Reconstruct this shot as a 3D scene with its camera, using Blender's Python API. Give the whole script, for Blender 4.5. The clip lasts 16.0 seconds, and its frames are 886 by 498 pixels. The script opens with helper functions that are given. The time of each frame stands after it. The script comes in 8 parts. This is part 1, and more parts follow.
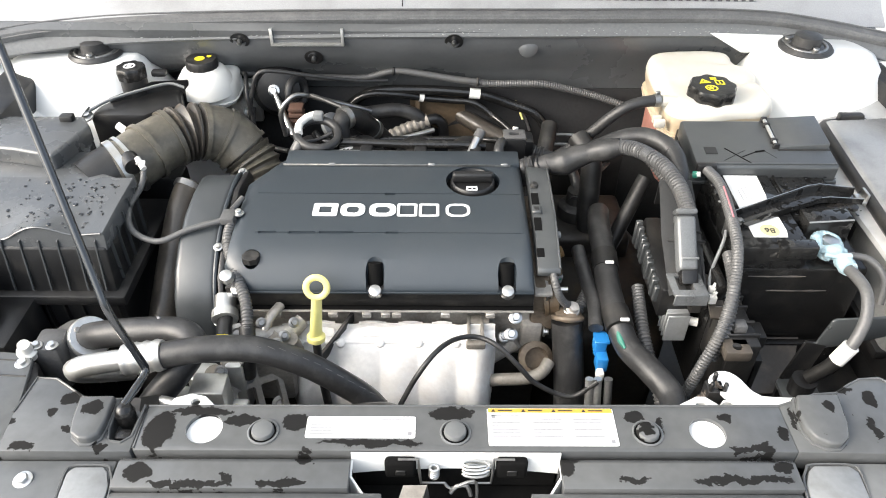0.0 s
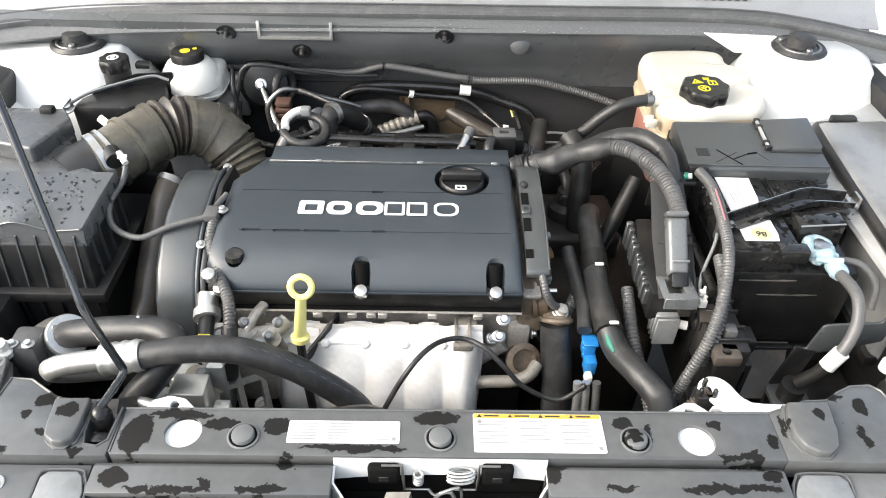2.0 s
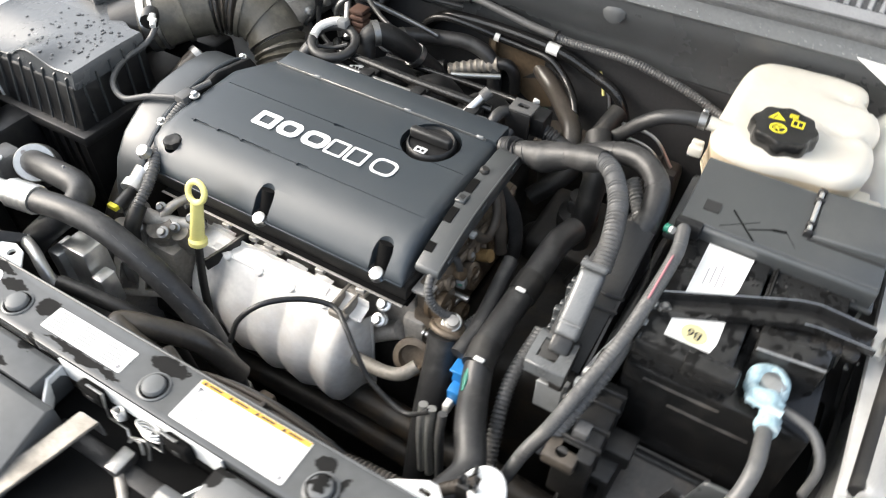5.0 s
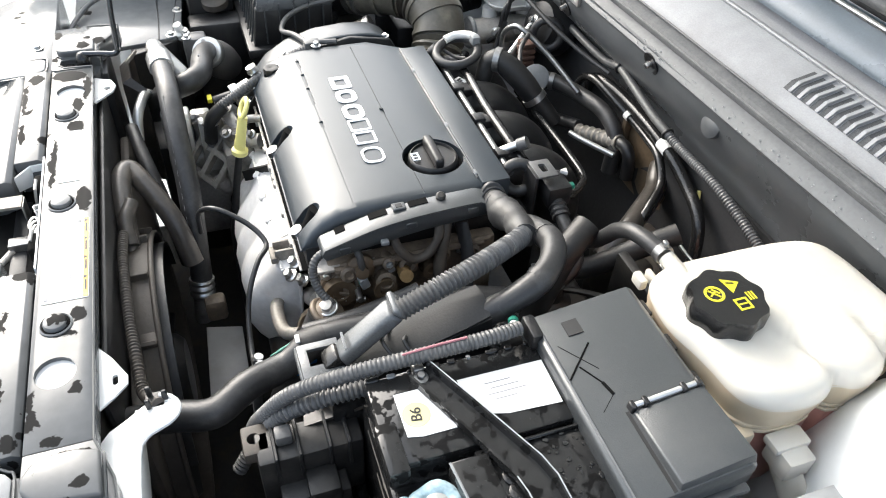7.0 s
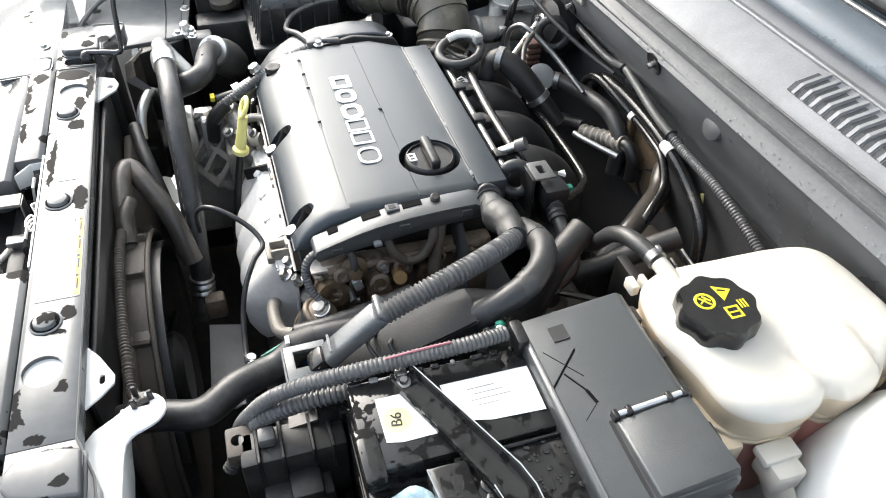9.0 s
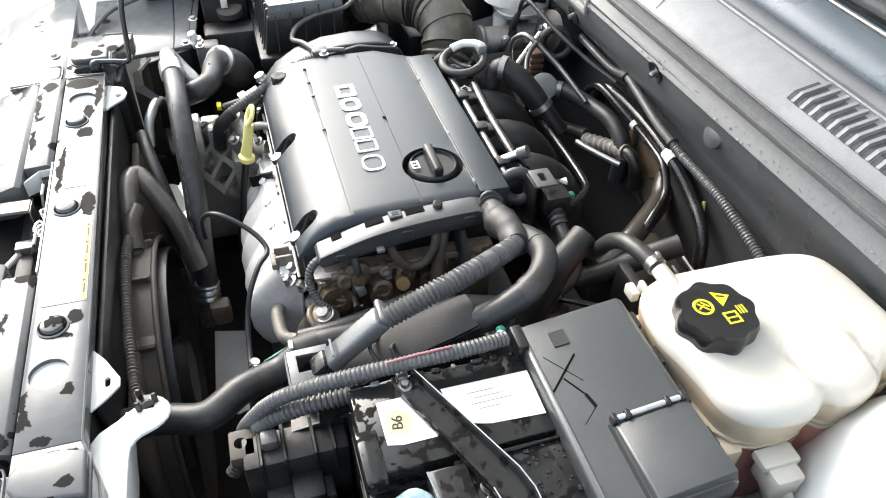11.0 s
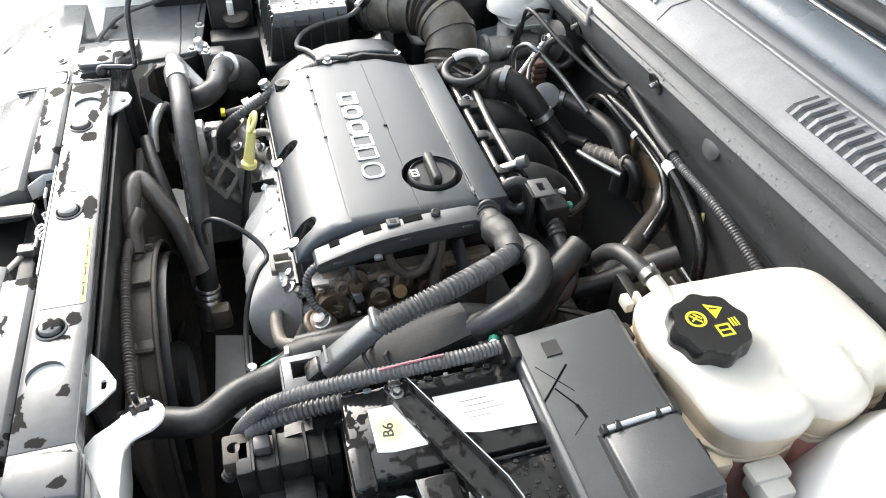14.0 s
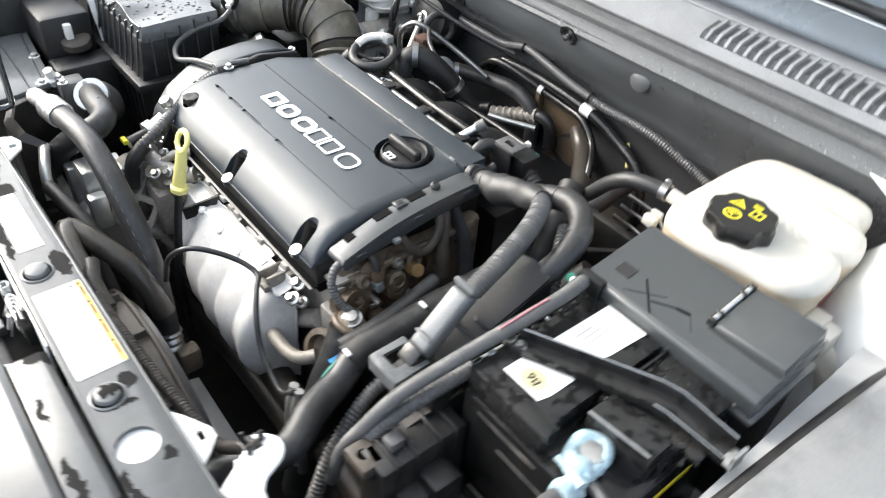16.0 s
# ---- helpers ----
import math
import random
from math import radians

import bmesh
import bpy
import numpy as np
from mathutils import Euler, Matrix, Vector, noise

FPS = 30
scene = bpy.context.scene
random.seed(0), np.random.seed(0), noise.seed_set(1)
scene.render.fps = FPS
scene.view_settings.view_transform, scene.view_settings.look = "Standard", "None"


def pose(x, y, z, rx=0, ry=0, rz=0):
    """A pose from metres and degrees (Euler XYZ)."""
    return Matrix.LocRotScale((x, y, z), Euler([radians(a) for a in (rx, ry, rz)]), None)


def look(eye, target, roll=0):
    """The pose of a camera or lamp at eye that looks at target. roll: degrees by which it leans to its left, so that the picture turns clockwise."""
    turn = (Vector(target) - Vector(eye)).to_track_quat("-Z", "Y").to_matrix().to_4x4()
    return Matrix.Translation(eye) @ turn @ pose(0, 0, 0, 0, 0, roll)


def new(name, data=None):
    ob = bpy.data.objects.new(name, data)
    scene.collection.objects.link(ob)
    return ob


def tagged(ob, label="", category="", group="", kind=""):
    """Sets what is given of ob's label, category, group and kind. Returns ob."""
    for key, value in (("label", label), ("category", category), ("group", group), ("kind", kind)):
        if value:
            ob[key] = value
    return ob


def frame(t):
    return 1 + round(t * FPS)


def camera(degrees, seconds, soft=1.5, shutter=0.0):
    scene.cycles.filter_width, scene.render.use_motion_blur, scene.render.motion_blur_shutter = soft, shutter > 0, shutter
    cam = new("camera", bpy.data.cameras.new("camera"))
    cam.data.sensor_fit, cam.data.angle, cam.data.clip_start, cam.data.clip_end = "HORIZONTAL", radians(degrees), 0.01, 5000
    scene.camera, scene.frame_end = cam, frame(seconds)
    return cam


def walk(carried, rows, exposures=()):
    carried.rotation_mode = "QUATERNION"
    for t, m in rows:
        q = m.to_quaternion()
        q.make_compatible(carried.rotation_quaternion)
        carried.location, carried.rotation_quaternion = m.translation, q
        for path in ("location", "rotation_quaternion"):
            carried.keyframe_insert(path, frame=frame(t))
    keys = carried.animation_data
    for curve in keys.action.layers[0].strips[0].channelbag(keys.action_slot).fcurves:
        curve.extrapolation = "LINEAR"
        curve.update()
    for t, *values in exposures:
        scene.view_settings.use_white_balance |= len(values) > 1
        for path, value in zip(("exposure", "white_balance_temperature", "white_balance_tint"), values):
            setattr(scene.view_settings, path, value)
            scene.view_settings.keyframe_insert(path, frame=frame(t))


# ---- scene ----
cam = camera(62.7, 16.0, soft=1.0, shutter=0.4)
PATH = [
    (0, (-0.002, -0.022, 1.536), (0.007, 1.521, 0.264), 0.5),
    (0.5, (-0.003, -0.018, 1.536), (-0.003, 1.524, 0.262), 0.2),
    (1, (0.0, -0.014, 1.535), (0.0, 1.524, 0.257), 0.0),
    (1.5, (0.0, -0.009, 1.53), (0.038, 1.522, 0.244), 1.2),
    (2, (0.001, -0.005, 1.531), (0.038, 1.529, 0.248), 1.8),
    (2.5, (-0.001, -0.003, 1.53), (0.042, 1.529, 0.245), 2.2),
    (3, (0.006, 0.007, 1.531), (0.031, 1.527, 0.232), 2.2),
    (3.5, (0.068, 0.017, 1.515), (-0.027, 1.505, 0.182), 3.2),
    (4, (0.186, 0.04, 1.511), (-0.024, 1.506, 0.167), 3.9),
    (4.5, (0.3, 0.136, 1.482), (-0.121, 1.488, 0.07), 2.0),
    (5, (0.428, 0.236, 1.512), (-0.258, 1.431, 0.062), 1.2),
    (5.2, (0.488, 0.287, 1.508), (-0.305, 1.434, 0.074), 1.6),
    (7.3, (0.77, 0.623, 1.484), (-0.607, 1.124, 0.124), 3.2),
    (7.5, (0.769, 0.629, 1.483), (-0.612, 1.124, 0.124), 2.9),
    (8, (0.768, 0.63, 1.486), (-0.624, 1.132, 0.14), 3.3),
    (8.5, (0.771, 0.637, 1.487), (-0.614, 1.109, 0.123), 2.4),
    (9, (0.767, 0.639, 1.487), (-0.607, 1.116, 0.114), 2.6),
    (11.5, (0.781, 0.641, 1.49), (-0.624, 1.103, 0.144), 2.4),
    (12, (0.784, 0.638, 1.49), (-0.626, 1.097, 0.148), 2.7),
    (12.5, (0.781, 0.639, 1.489), (-0.627, 1.101, 0.146), 2.8),
    (13, (0.78, 0.645, 1.49), (-0.63, 1.106, 0.148), 2.6),
    (13.5, (0.78, 0.649, 1.492), (-0.634, 1.087, 0.147), 2.2),
    (14, (0.782, 0.653, 1.494), (-0.634, 1.099, 0.153), 2.4),
    (14.5, (0.789, 0.664, 1.495), (-0.635, 1.094, 0.158), 2.3),
    (15, (0.802, 0.678, 1.479), (-0.604, 1.145, 0.135), 4.4),
    (15.5, (0.775, 0.56, 1.474), (-0.539, 1.32, 0.172), 7.4),
    (16, (0.675, 0.372, 1.458), (-0.444, 1.398, 0.157), 5.2),
]
EXPOSURES = [(0, 1.55, 6450, 8.5), (3, 1.55, 6450, 8.5), (5, 1.5, 6450, 8.5), (7.3, 1.65, 6250, 8), (15, 1.65, 6250, 8), (16, 1.72, 6250, 8)]
walk(cam, [(t, look(eye, target, roll)) for t, eye, target, roll in PATH], EXPOSURES)

# ---- sky and sun: a bright overcast day ----
world = bpy.data.worlds.new("overcast_sky")
scene.world = world
world.use_nodes = True
wn, wl = world.node_tree.nodes, world.node_tree.links
sky = wn.new("ShaderNodeTexSky")
sky.sky_type = "NISHITA"
sky.sun_disc = False
sky.sun_elevation, sky.sun_rotation = radians(34), radians(248)
sky.air_density, sky.dust_density, sky.ozone_density = 1.0, 6.0, 1.0
veil = wn.new("ShaderNodeHueSaturation")
veil.inputs["Saturation"].default_value = 0.6
wl.new(sky.outputs[0], veil.inputs["Color"])
wl.new(veil.outputs[0], wn["Background"].inputs["Color"])
wn["Background"].inputs["Strength"].default_value = 0.15
sun = new("sun", bpy.data.lights.new("sun", "SUN"))
sun.data.energy, sun.data.angle, sun.data.color = 0.72, radians(125), (0.94, 0.985, 1.0)
sun.matrix_world = look((-1.7, -1.2, 2.2), (0, 0, 0))


# ---- materials ----
def mat(name, colour, rough=0.5, metal=0.0, grain=0.0, scale=400.0, bump=0.0, stain=0.0, stain_colour=(0.02, 0.02, 0.02), stain_scale=18.0, spec=0.5,
        coat=0.0, rvar=0.1, sub=0.0, lo=0.5, hi=0.7):
    """A procedural surface: fine grain and bump, and broad stains with soft edges."""
    m = bpy.data.materials.new(name)
    m.use_nodes = True
    n, l = m.node_tree.nodes, m.node_tree.links
    b = n["Principled BSDF"]
    b.inputs["Roughness"].default_value, b.inputs["Metallic"].default_value = rough, metal
    b.inputs["Specular IOR Level"].default_value, b.inputs["Coat Weight"].default_value = spec, coat
    b.inputs["Coat Roughness"].default_value = 0.08
    if sub:
        b.inputs["Subsurface Weight"].default_value = sub
        b.inputs["Subsurface Radius"].default_value = (0.02, 0.015, 0.01)
    co = n.new("ShaderNodeTexCoord")
    fine = n.new("ShaderNodeTexNoise")
    fine.inputs["Scale"].default_value, fine.inputs["Detail"].default_value = scale, 3
    l.new(co.outputs["Object"], fine.inputs["Vector"])
    broad = n.new("ShaderNodeTexNoise")
    broad.inputs["Scale"].default_value, broad.inputs["Detail"].default_value, broad.inputs["Roughness"].default_value = stain_scale, 6, 0.6
    l.new(co.outputs["Object"], broad.inputs["Vector"])
    ramp = n.new("ShaderNodeMapRange")
    ramp.inputs["From Min"].default_value, ramp.inputs["From Max"].default_value = lo, hi
    l.new(broad.outputs["Fac"], ramp.inputs["Value"])
    amount = n.new("ShaderNodeMath")
    amount.operation = "MULTIPLY"
    amount.inputs[1].default_value = stain
    l.new(ramp.outputs[0], amount.inputs[0])
    shade = n.new("ShaderNodeMix")
    shade.data_type = "RGBA"
    shade.inputs["A"].default_value = (*[c * (1 - grain) for c in colour], 1)
    shade.inputs["B"].default_value = (*[min(1, c * (1 + grain)) for c in colour], 1)
    l.new(fine.outputs["Fac"], shade.inputs["Factor"])
    soil = n.new("ShaderNodeMix")
    soil.data_type = "RGBA"
    soil.inputs["B"].default_value = (*stain_colour, 1)
    l.new(amount.outputs[0], soil.inputs["Factor"])
    l.new(shade.outputs["Result"], soil.inputs["A"])
    l.new(soil.outputs["Result"], b.inputs["Base Color"])
    gloss = n.new("ShaderNodeMapRange")
    gloss.inputs["To Min"].default_value, gloss.inputs["To Max"].default_value = max(0.02, rough - rvar), min(1, rough + rvar)
    l.new(broad.outputs["Fac"], gloss.inputs["Value"])
    l.new(gloss.outputs[0], b.inputs["Roughness"])
    if bump:
        bm_node = n.new("ShaderNodeBump")
        bm_node.inputs["Strength"].default_value, bm_node.inputs["Distance"].default_value = bump, 0.001
        l.new(fine.outputs["Fac"], bm_node.inputs["Height"])
        l.new(bm_node.outputs[0], b.inputs["Normal"])
    return m


def wet_mat(name, film, dry, scale=9.0, edge=0.56, rough=0.17):
    """Black plastic under a film of water and dust, paler by sky sheen put into its colour, with bare matt patches that
    have crisp edges.
    """
    m = bpy.data.materials.new(name)
    m.use_nodes = True
    n, l = m.node_tree.nodes, m.node_tree.links
    b = n["Principled BSDF"]
    co = n.new("ShaderNodeTexCoord")
    big = n.new("ShaderNodeTexNoise")
    big.inputs["Scale"].default_value, big.inputs["Detail"].default_value, big.inputs["Roughness"].default_value = scale, 4, 0.5
    l.new(co.outputs["Object"], big.inputs["Vector"])
    cut = n.new("ShaderNodeMapRange")
    cut.inputs["From Min"].default_value, cut.inputs["From Max"].default_value = edge, edge + 0.012
    l.new(big.outputs["Fac"], cut.inputs["Value"])
    dust = n.new("ShaderNodeTexNoise")
    dust.inputs["Scale"].default_value, dust.inputs["Detail"].default_value = 60, 6
    l.new(co.outputs["Object"], dust.inputs["Vector"])
    haze = n.new("ShaderNodeMix")
    haze.data_type = "RGBA"
    haze.inputs["A"].default_value, haze.inputs["B"].default_value = (*[c * 0.8 for c in film], 1), (*[c * 1.2 for c in film], 1)
    l.new(dust.outputs["Fac"], haze.inputs["Factor"])
    both = n.new("ShaderNodeMix")
    both.data_type = "RGBA"
    both.inputs["B"].default_value = (*dry, 1)
    l.new(cut.outputs[0], both.inputs["Factor"])
    l.new(haze.outputs["Result"], both.inputs["A"])
    l.new(both.outputs["Result"], b.inputs["Base Color"])
    for socket, a, c in (("Roughness", rough, 0.62), ("Specular IOR Level", 0.44, 0.05)):
        r = n.new("ShaderNodeMapRange")
        r.inputs["To Min"].default_value, r.inputs["To Max"].default_value = a, c
        l.new(cut.outputs[0], r.inputs["Value"])
        l.new(r.outputs[0], b.inputs[socket])
    bump = n.new("ShaderNodeBump")
    bump.inputs["Strength"].default_value, bump.inputs["Distance"].default_value = 0.15, 0.001
    l.new(dust.outputs["Fac"], bump.inputs["Height"])
    l.new(bump.outputs[0], b.inputs["Normal"])
    return m


def patch_mat(name, film, dry, patches, rough=0.17):
    """A water film on black plastic, sky sheen put into its colour; ragged dry patches (centre x, y and half sizes)
    show the plastic.
    """
    m = wet_mat(name, film, dry, scale=46, edge=0.71, rough=rough)
    n, l = m.node_tree.nodes, m.node_tree.links
    geo = n.new("ShaderNodeNewGeometry")
    warp = n.new("ShaderNodeTexNoise")
    warp.inputs["Scale"].default_value, warp.inputs["Detail"].default_value, warp.inputs["Roughness"].default_value = 75, 5, 0.62
    l.new(geo.outputs["Position"], warp.inputs["Vector"])
    shift = n.new("ShaderNodeVectorMath")
    shift.operation = "MULTIPLY_ADD"
    shift.inputs[1].default_value, shift.inputs[2].default_value = (0.022, 0.022, 0), (-0.011, -0.011, 0)
    l.new(warp.outputs["Color"], shift.inputs[0])
    moved = n.new("ShaderNodeVectorMath")
    l.new(geo.outputs["Position"], moved.inputs[0])
    l.new(shift.outputs[0], moved.inputs[1])
    last = None
    for x, y, rx, ry in patches:
        size = n.new("ShaderNodeVectorMath")
        size.operation = "MULTIPLY_ADD"
        size.inputs[1].default_value, size.inputs[2].default_value = (1.2 / rx, 1.2 / ry, 0), (-1.2 * x / rx, -1.2 * y / ry, 0)
        l.new(moved.outputs[0], size.inputs[0])
        far = n.new("ShaderNodeVectorMath")
        far.operation = "LENGTH"
        l.new(size.outputs[0], far.inputs[0])
        if last is None:
            last = far.outputs["Value"]
        else:
            low = n.new("ShaderNodeMath")
            low.operation = "MINIMUM"
            l.new(last, low.inputs[0])
            l.new(far.outputs["Value"], low.inputs[1])
            last = low.outputs[0]
    inside = n.new("ShaderNodeMapRange")
    inside.inputs["From Min"].default_value, inside.inputs["From Max"].default_value = 1.04, 0.96
    l.new(last, inside.inputs["Value"])
    cut = [x for x in n if x.bl_idname == "ShaderNodeMapRange" and abs(x.inputs["From Min"].default_value - 0.71) < 1e-4][0]
    both = n.new("ShaderNodeMath")
    both.operation = "MAXIMUM"
    uses = [k.to_socket for k in cut.outputs[0].links]
    l.new(cut.outputs[0], both.inputs[0])
    l.new(inside.outputs[0], both.inputs[1])
    for socket in uses:
        l.new(both.outputs[0], socket)
    return m


COVER = mat("satin_black_plastic", (0.023, 0.031, 0.039), 0.42, grain=0.25, scale=1400, bump=0.15, spec=0.75, stain=0.3, stain_colour=(0.045, 0.05, 0.054), stain_scale=9, rvar=0.06)
# darker than RUBBER, partly to hold the shade of deep gaps
DEEPBLACK = mat("deep_black_rubber", (0.012, 0.0118, 0.0115), 0.5, grain=0.4, scale=200, bump=0.3, stain=0.6, stain_colour=(0.05, 0.046, 0.041), stain_scale=30)
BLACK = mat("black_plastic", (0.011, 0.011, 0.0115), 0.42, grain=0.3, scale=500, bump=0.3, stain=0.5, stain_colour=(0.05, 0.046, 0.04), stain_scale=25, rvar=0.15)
WETBLACK = mat("wet_black_plastic", (0.010, 0.010, 0.010), 0.22, grain=0.3, scale=250, bump=0.35, stain=0.35, stain_colour=(0.035, 0.031, 0.027), stain_scale=40, rvar=0.15)
DARK = mat("oily_dark_metal", (0.022, 0.020, 0.018), 0.5, metal=0.2, grain=0.5, scale=120, bump=0.5, stain=0.7, stain_colour=(0.06, 0.042, 0.025), stain_scale=22)
RUBBER = mat("black_rubber", (0.026, 0.026, 0.0265), 0.42, grain=0.3, scale=300, bump=0.2, stain=0.7, stain_colour=(0.07, 0.069, 0.067), stain_scale=38, rvar=0.16)
BELLOWS = mat("dusty_rubber", (0.048, 0.042, 0.036), 0.33, grain=0.3, scale=200, bump=0.3, stain=0.7, stain_colour=(0.115, 0.098, 0.076), stain_scale=26, rvar=0.1)
CONDUIT = mat("grey_black_conduit", (0.088, 0.088, 0.088), 0.4, grain=0.3, scale=300, bump=0.2, stain=0.5, stain_colour=(0.13, 0.125, 0.115), stain_scale=35, rvar=0.1)
DRY_TOP = [(-0.282, 0.425, 0.018, 0.028), (-0.245, 0.449, 0.040, 0.007), (-0.20, 0.438, 0.022, 0.008), (-0.147, 0.436, 0.019, 0.013), (-0.07, 0.411, 0.062, 0.0055), (0.012, 0.447, 0.030, 0.010),
           (0.198, 0.444, 0.013, 0.008), (0.222, 0.433, 0.006, 0.012), (0.29, 0.443, 0.010, 0.008), (0.307, 0.406, 0.03, 0.005), (0.345, 0.424, 0.008, 0.012), (0.323, 0.405, 0.006, 0.012)]
DRY_WINGS = [(0.397, 0.451, 0.008, 0.008), (0.44, 0.43, 0.007, 0.018), (0.425, 0.481, 0.018, 0.005), (0.452, 0.468, 0.007, 0.012), (0.362, 0.44, 0.003, 0.018), (-0.386, 0.465, 0.012, 0.009),
             (-0.398, 0.449, 0.008, 0.007), (-0.375, 0.427, 0.007, 0.007), (-0.414, 0.406, 0.016, 0.005), (-0.437, 0.435, 0.006, 0.006), (-0.351, 0.444, 0.012, 0.012), (-0.335, 0.405, 0.010, 0.004)]
DRY_FRONT = [(-0.292, 0.380, 0.016, 0.012), (-0.24, 0.3675, 0.05, 0.005), (-0.155, 0.370, 0.03, 0.006), (-0.133, 0.396, 0.012, 0.010), (-0.204, 0.374, 0.006, 0.006), (0.122, 0.387, 0.010, 0.012),
             (0.13, 0.395, 0.006, 0.004), (0.185, 0.374, 0.02, 0.004), (0.29, 0.374, 0.06, 0.006), (0.335, 0.388, 0.012, 0.010)]
# grey of the film stands partly for sky reflected in it
PANEL = patch_mat("water_marked_sheen_plastic", (0.091, 0.094, 0.095), (0.017, 0.0168, 0.0165), DRY_TOP + DRY_WINGS + DRY_FRONT)
BATTOP = wet_mat("puddled_battery_plastic", (0.018, 0.018, 0.0178), (0.010, 0.010, 0.010), scale=75, edge=0.55, rough=0.08)
FILMED = wet_mat("even_sheen_film_plastic", (0.125, 0.129, 0.131), (0.014, 0.0138, 0.0135), scale=17, edge=0.68)
TIMING = mat("satin_grey_cover", (0.038, 0.043, 0.047), 0.36, grain=0.2, scale=1200, bump=0.1, spec=0.8, stain=0.3, stain_colour=(0.08, 0.085, 0.09), stain_scale=10, rvar=0.05)
SIDECOVER = mat("pale_grey_side_cover", (0.21, 0.214, 0.215), 0.2, grain=0.2, scale=600, bump=0.1, spec=0.9, stain=0.4, stain_colour=(0.05, 0.05, 0.05), stain_scale=12, rvar=0.1)
INTAKE = mat("sun_bleached_rubber", (0.085, 0.078, 0.063), 0.36, grain=0.3, scale=160, bump=0.3, stain=0.75, stain_colour=(0.19, 0.17, 0.13), stain_scale=20, rvar=0.12)
# base paler than the box sides: sheen of the wet lid put into colour
AIRLID = mat("wet_sheen_airbox_plastic", (0.072, 0.076, 0.079), 0.26, grain=0.25, scale=700, bump=0.25, spec=0.8, stain=0.4, stain_colour=(0.10, 0.10, 0.10), stain_scale=14, rvar=0.12)
STRAP = mat("pale_grey_plastic", (0.21, 0.218, 0.222), 0.35, grain=0.15, scale=200, stain=0.5, stain_colour=(0.14, 0.14, 0.14), stain_scale=40)
STRIP = mat("grey_flange_paint", (0.12, 0.125, 0.128), 0.55, grain=0.25, scale=200, bump=0.3, stain=0.6, stain_colour=(0.13, 0.134, 0.136), stain_scale=22)
RAILSTEEL = mat("dull_steel", (0.30, 0.30, 0.295), 0.38, metal=0.9, grain=0.2, scale=200, stain=0.5, stain_colour=(0.10, 0.09, 0.08), stain_scale=60)
LID = mat("grey_black_lid", (0.046, 0.050, 0.052), 0.3, grain=0.25, scale=900, bump=0.2, spec=0.8, stain=0.4, stain_colour=(0.085, 0.086, 0.086), stain_scale=14, rvar=0.08)
WHITE = mat("white_paint", (0.80, 0.81, 0.80), 0.3, grain=0.02, scale=80, stain=0.35, stain_colour=(0.55, 0.53, 0.48), stain_scale=7, rvar=0.08, coat=0.3)
GREYPAINT = mat("grey_bulkhead_paint", (0.085, 0.089, 0.092), 0.28, grain=0.15, scale=150, bump=0.1, stain=0.6, stain_colour=(0.13, 0.134, 0.138), stain_scale=6, rvar=0.12, spec=0.7)
SEAL = mat("rubber_seal", (0.10, 0.102, 0.104), 0.55, grain=0.35, scale=300, bump=0.5, stain=0.6, stain_colour=(0.16, 0.16, 0.16), stain_scale=40)
COWL = mat("weathered_cowl_plastic", (0.33, 0.335, 0.345), 0.42, grain=0.2, scale=500, bump=0.2, stain=0.4, stain_colour=(0.17, 0.17, 0.17), stain_scale=9)
SHIELD = mat("heat_shield_aluminium", (0.83, 0.815, 0.79), 0.5, metal=0.1, grain=0.14, scale=130, bump=0.35, stain=0.5, stain_colour=(0.55, 0.48, 0.40), stain_scale=16, rvar=0.12)
CAST = mat("cast_aluminium", (0.46, 0.44, 0.41), 0.5, metal=0.5, grain=0.3, scale=200, bump=0.5, stain=0.6, stain_colour=(0.16, 0.13, 0.10), stain_scale=24)
STEEL = mat("bright_steel", (0.6, 0.6, 0.59), 0.3, metal=1.0, grain=0.15, scale=200, stain=0.3, stain_colour=(0.3, 0.26, 0.2))
ALU = mat("aluminium_pipe", (0.66, 0.66, 0.64), 0.38, metal=0.8, grain=0.15, scale=150, bump=0.2, stain=0.4, stain_colour=(0.4, 0.37, 0.32), stain_scale=20)
TANK = mat("milky_tank_plastic", (0.61, 0.583, 0.518), 0.34, grain=0.04, scale=60, stain=0.6, stain_colour=(0.55, 0.49, 0.39), stain_scale=9, sub=0.15)
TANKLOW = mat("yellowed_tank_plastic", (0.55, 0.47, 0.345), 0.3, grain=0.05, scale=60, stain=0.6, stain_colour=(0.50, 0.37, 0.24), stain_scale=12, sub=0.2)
COOLANT = mat("coolant_behind_plastic", (0.42, 0.20, 0.16), 0.35, grain=0.2, scale=60, stain=0.4, stain_colour=(0.25, 0.10, 0.07))
WHITEPL = mat("white_plastic", (0.78, 0.77, 0.73), 0.4, grain=0.04, scale=90, stain=0.3, stain_colour=(0.55, 0.5, 0.42))
YELLOW = mat("yellow_plastic", (0.82, 0.75, 0.27), 0.4, grain=0.06, scale=150, stain=0.3, stain_colour=(0.55, 0.47, 0.17))
PRINT_Y = mat("yellow_print", (0.75, 0.66, 0.03), 0.5, grain=0.05)
PRINT_O = mat("orange_print", (0.62, 0.34, 0.05), 0.5, grain=0.05)
BLUE = mat("blue_plastic", (0.02, 0.19, 0.50), 0.4, grain=0.1)
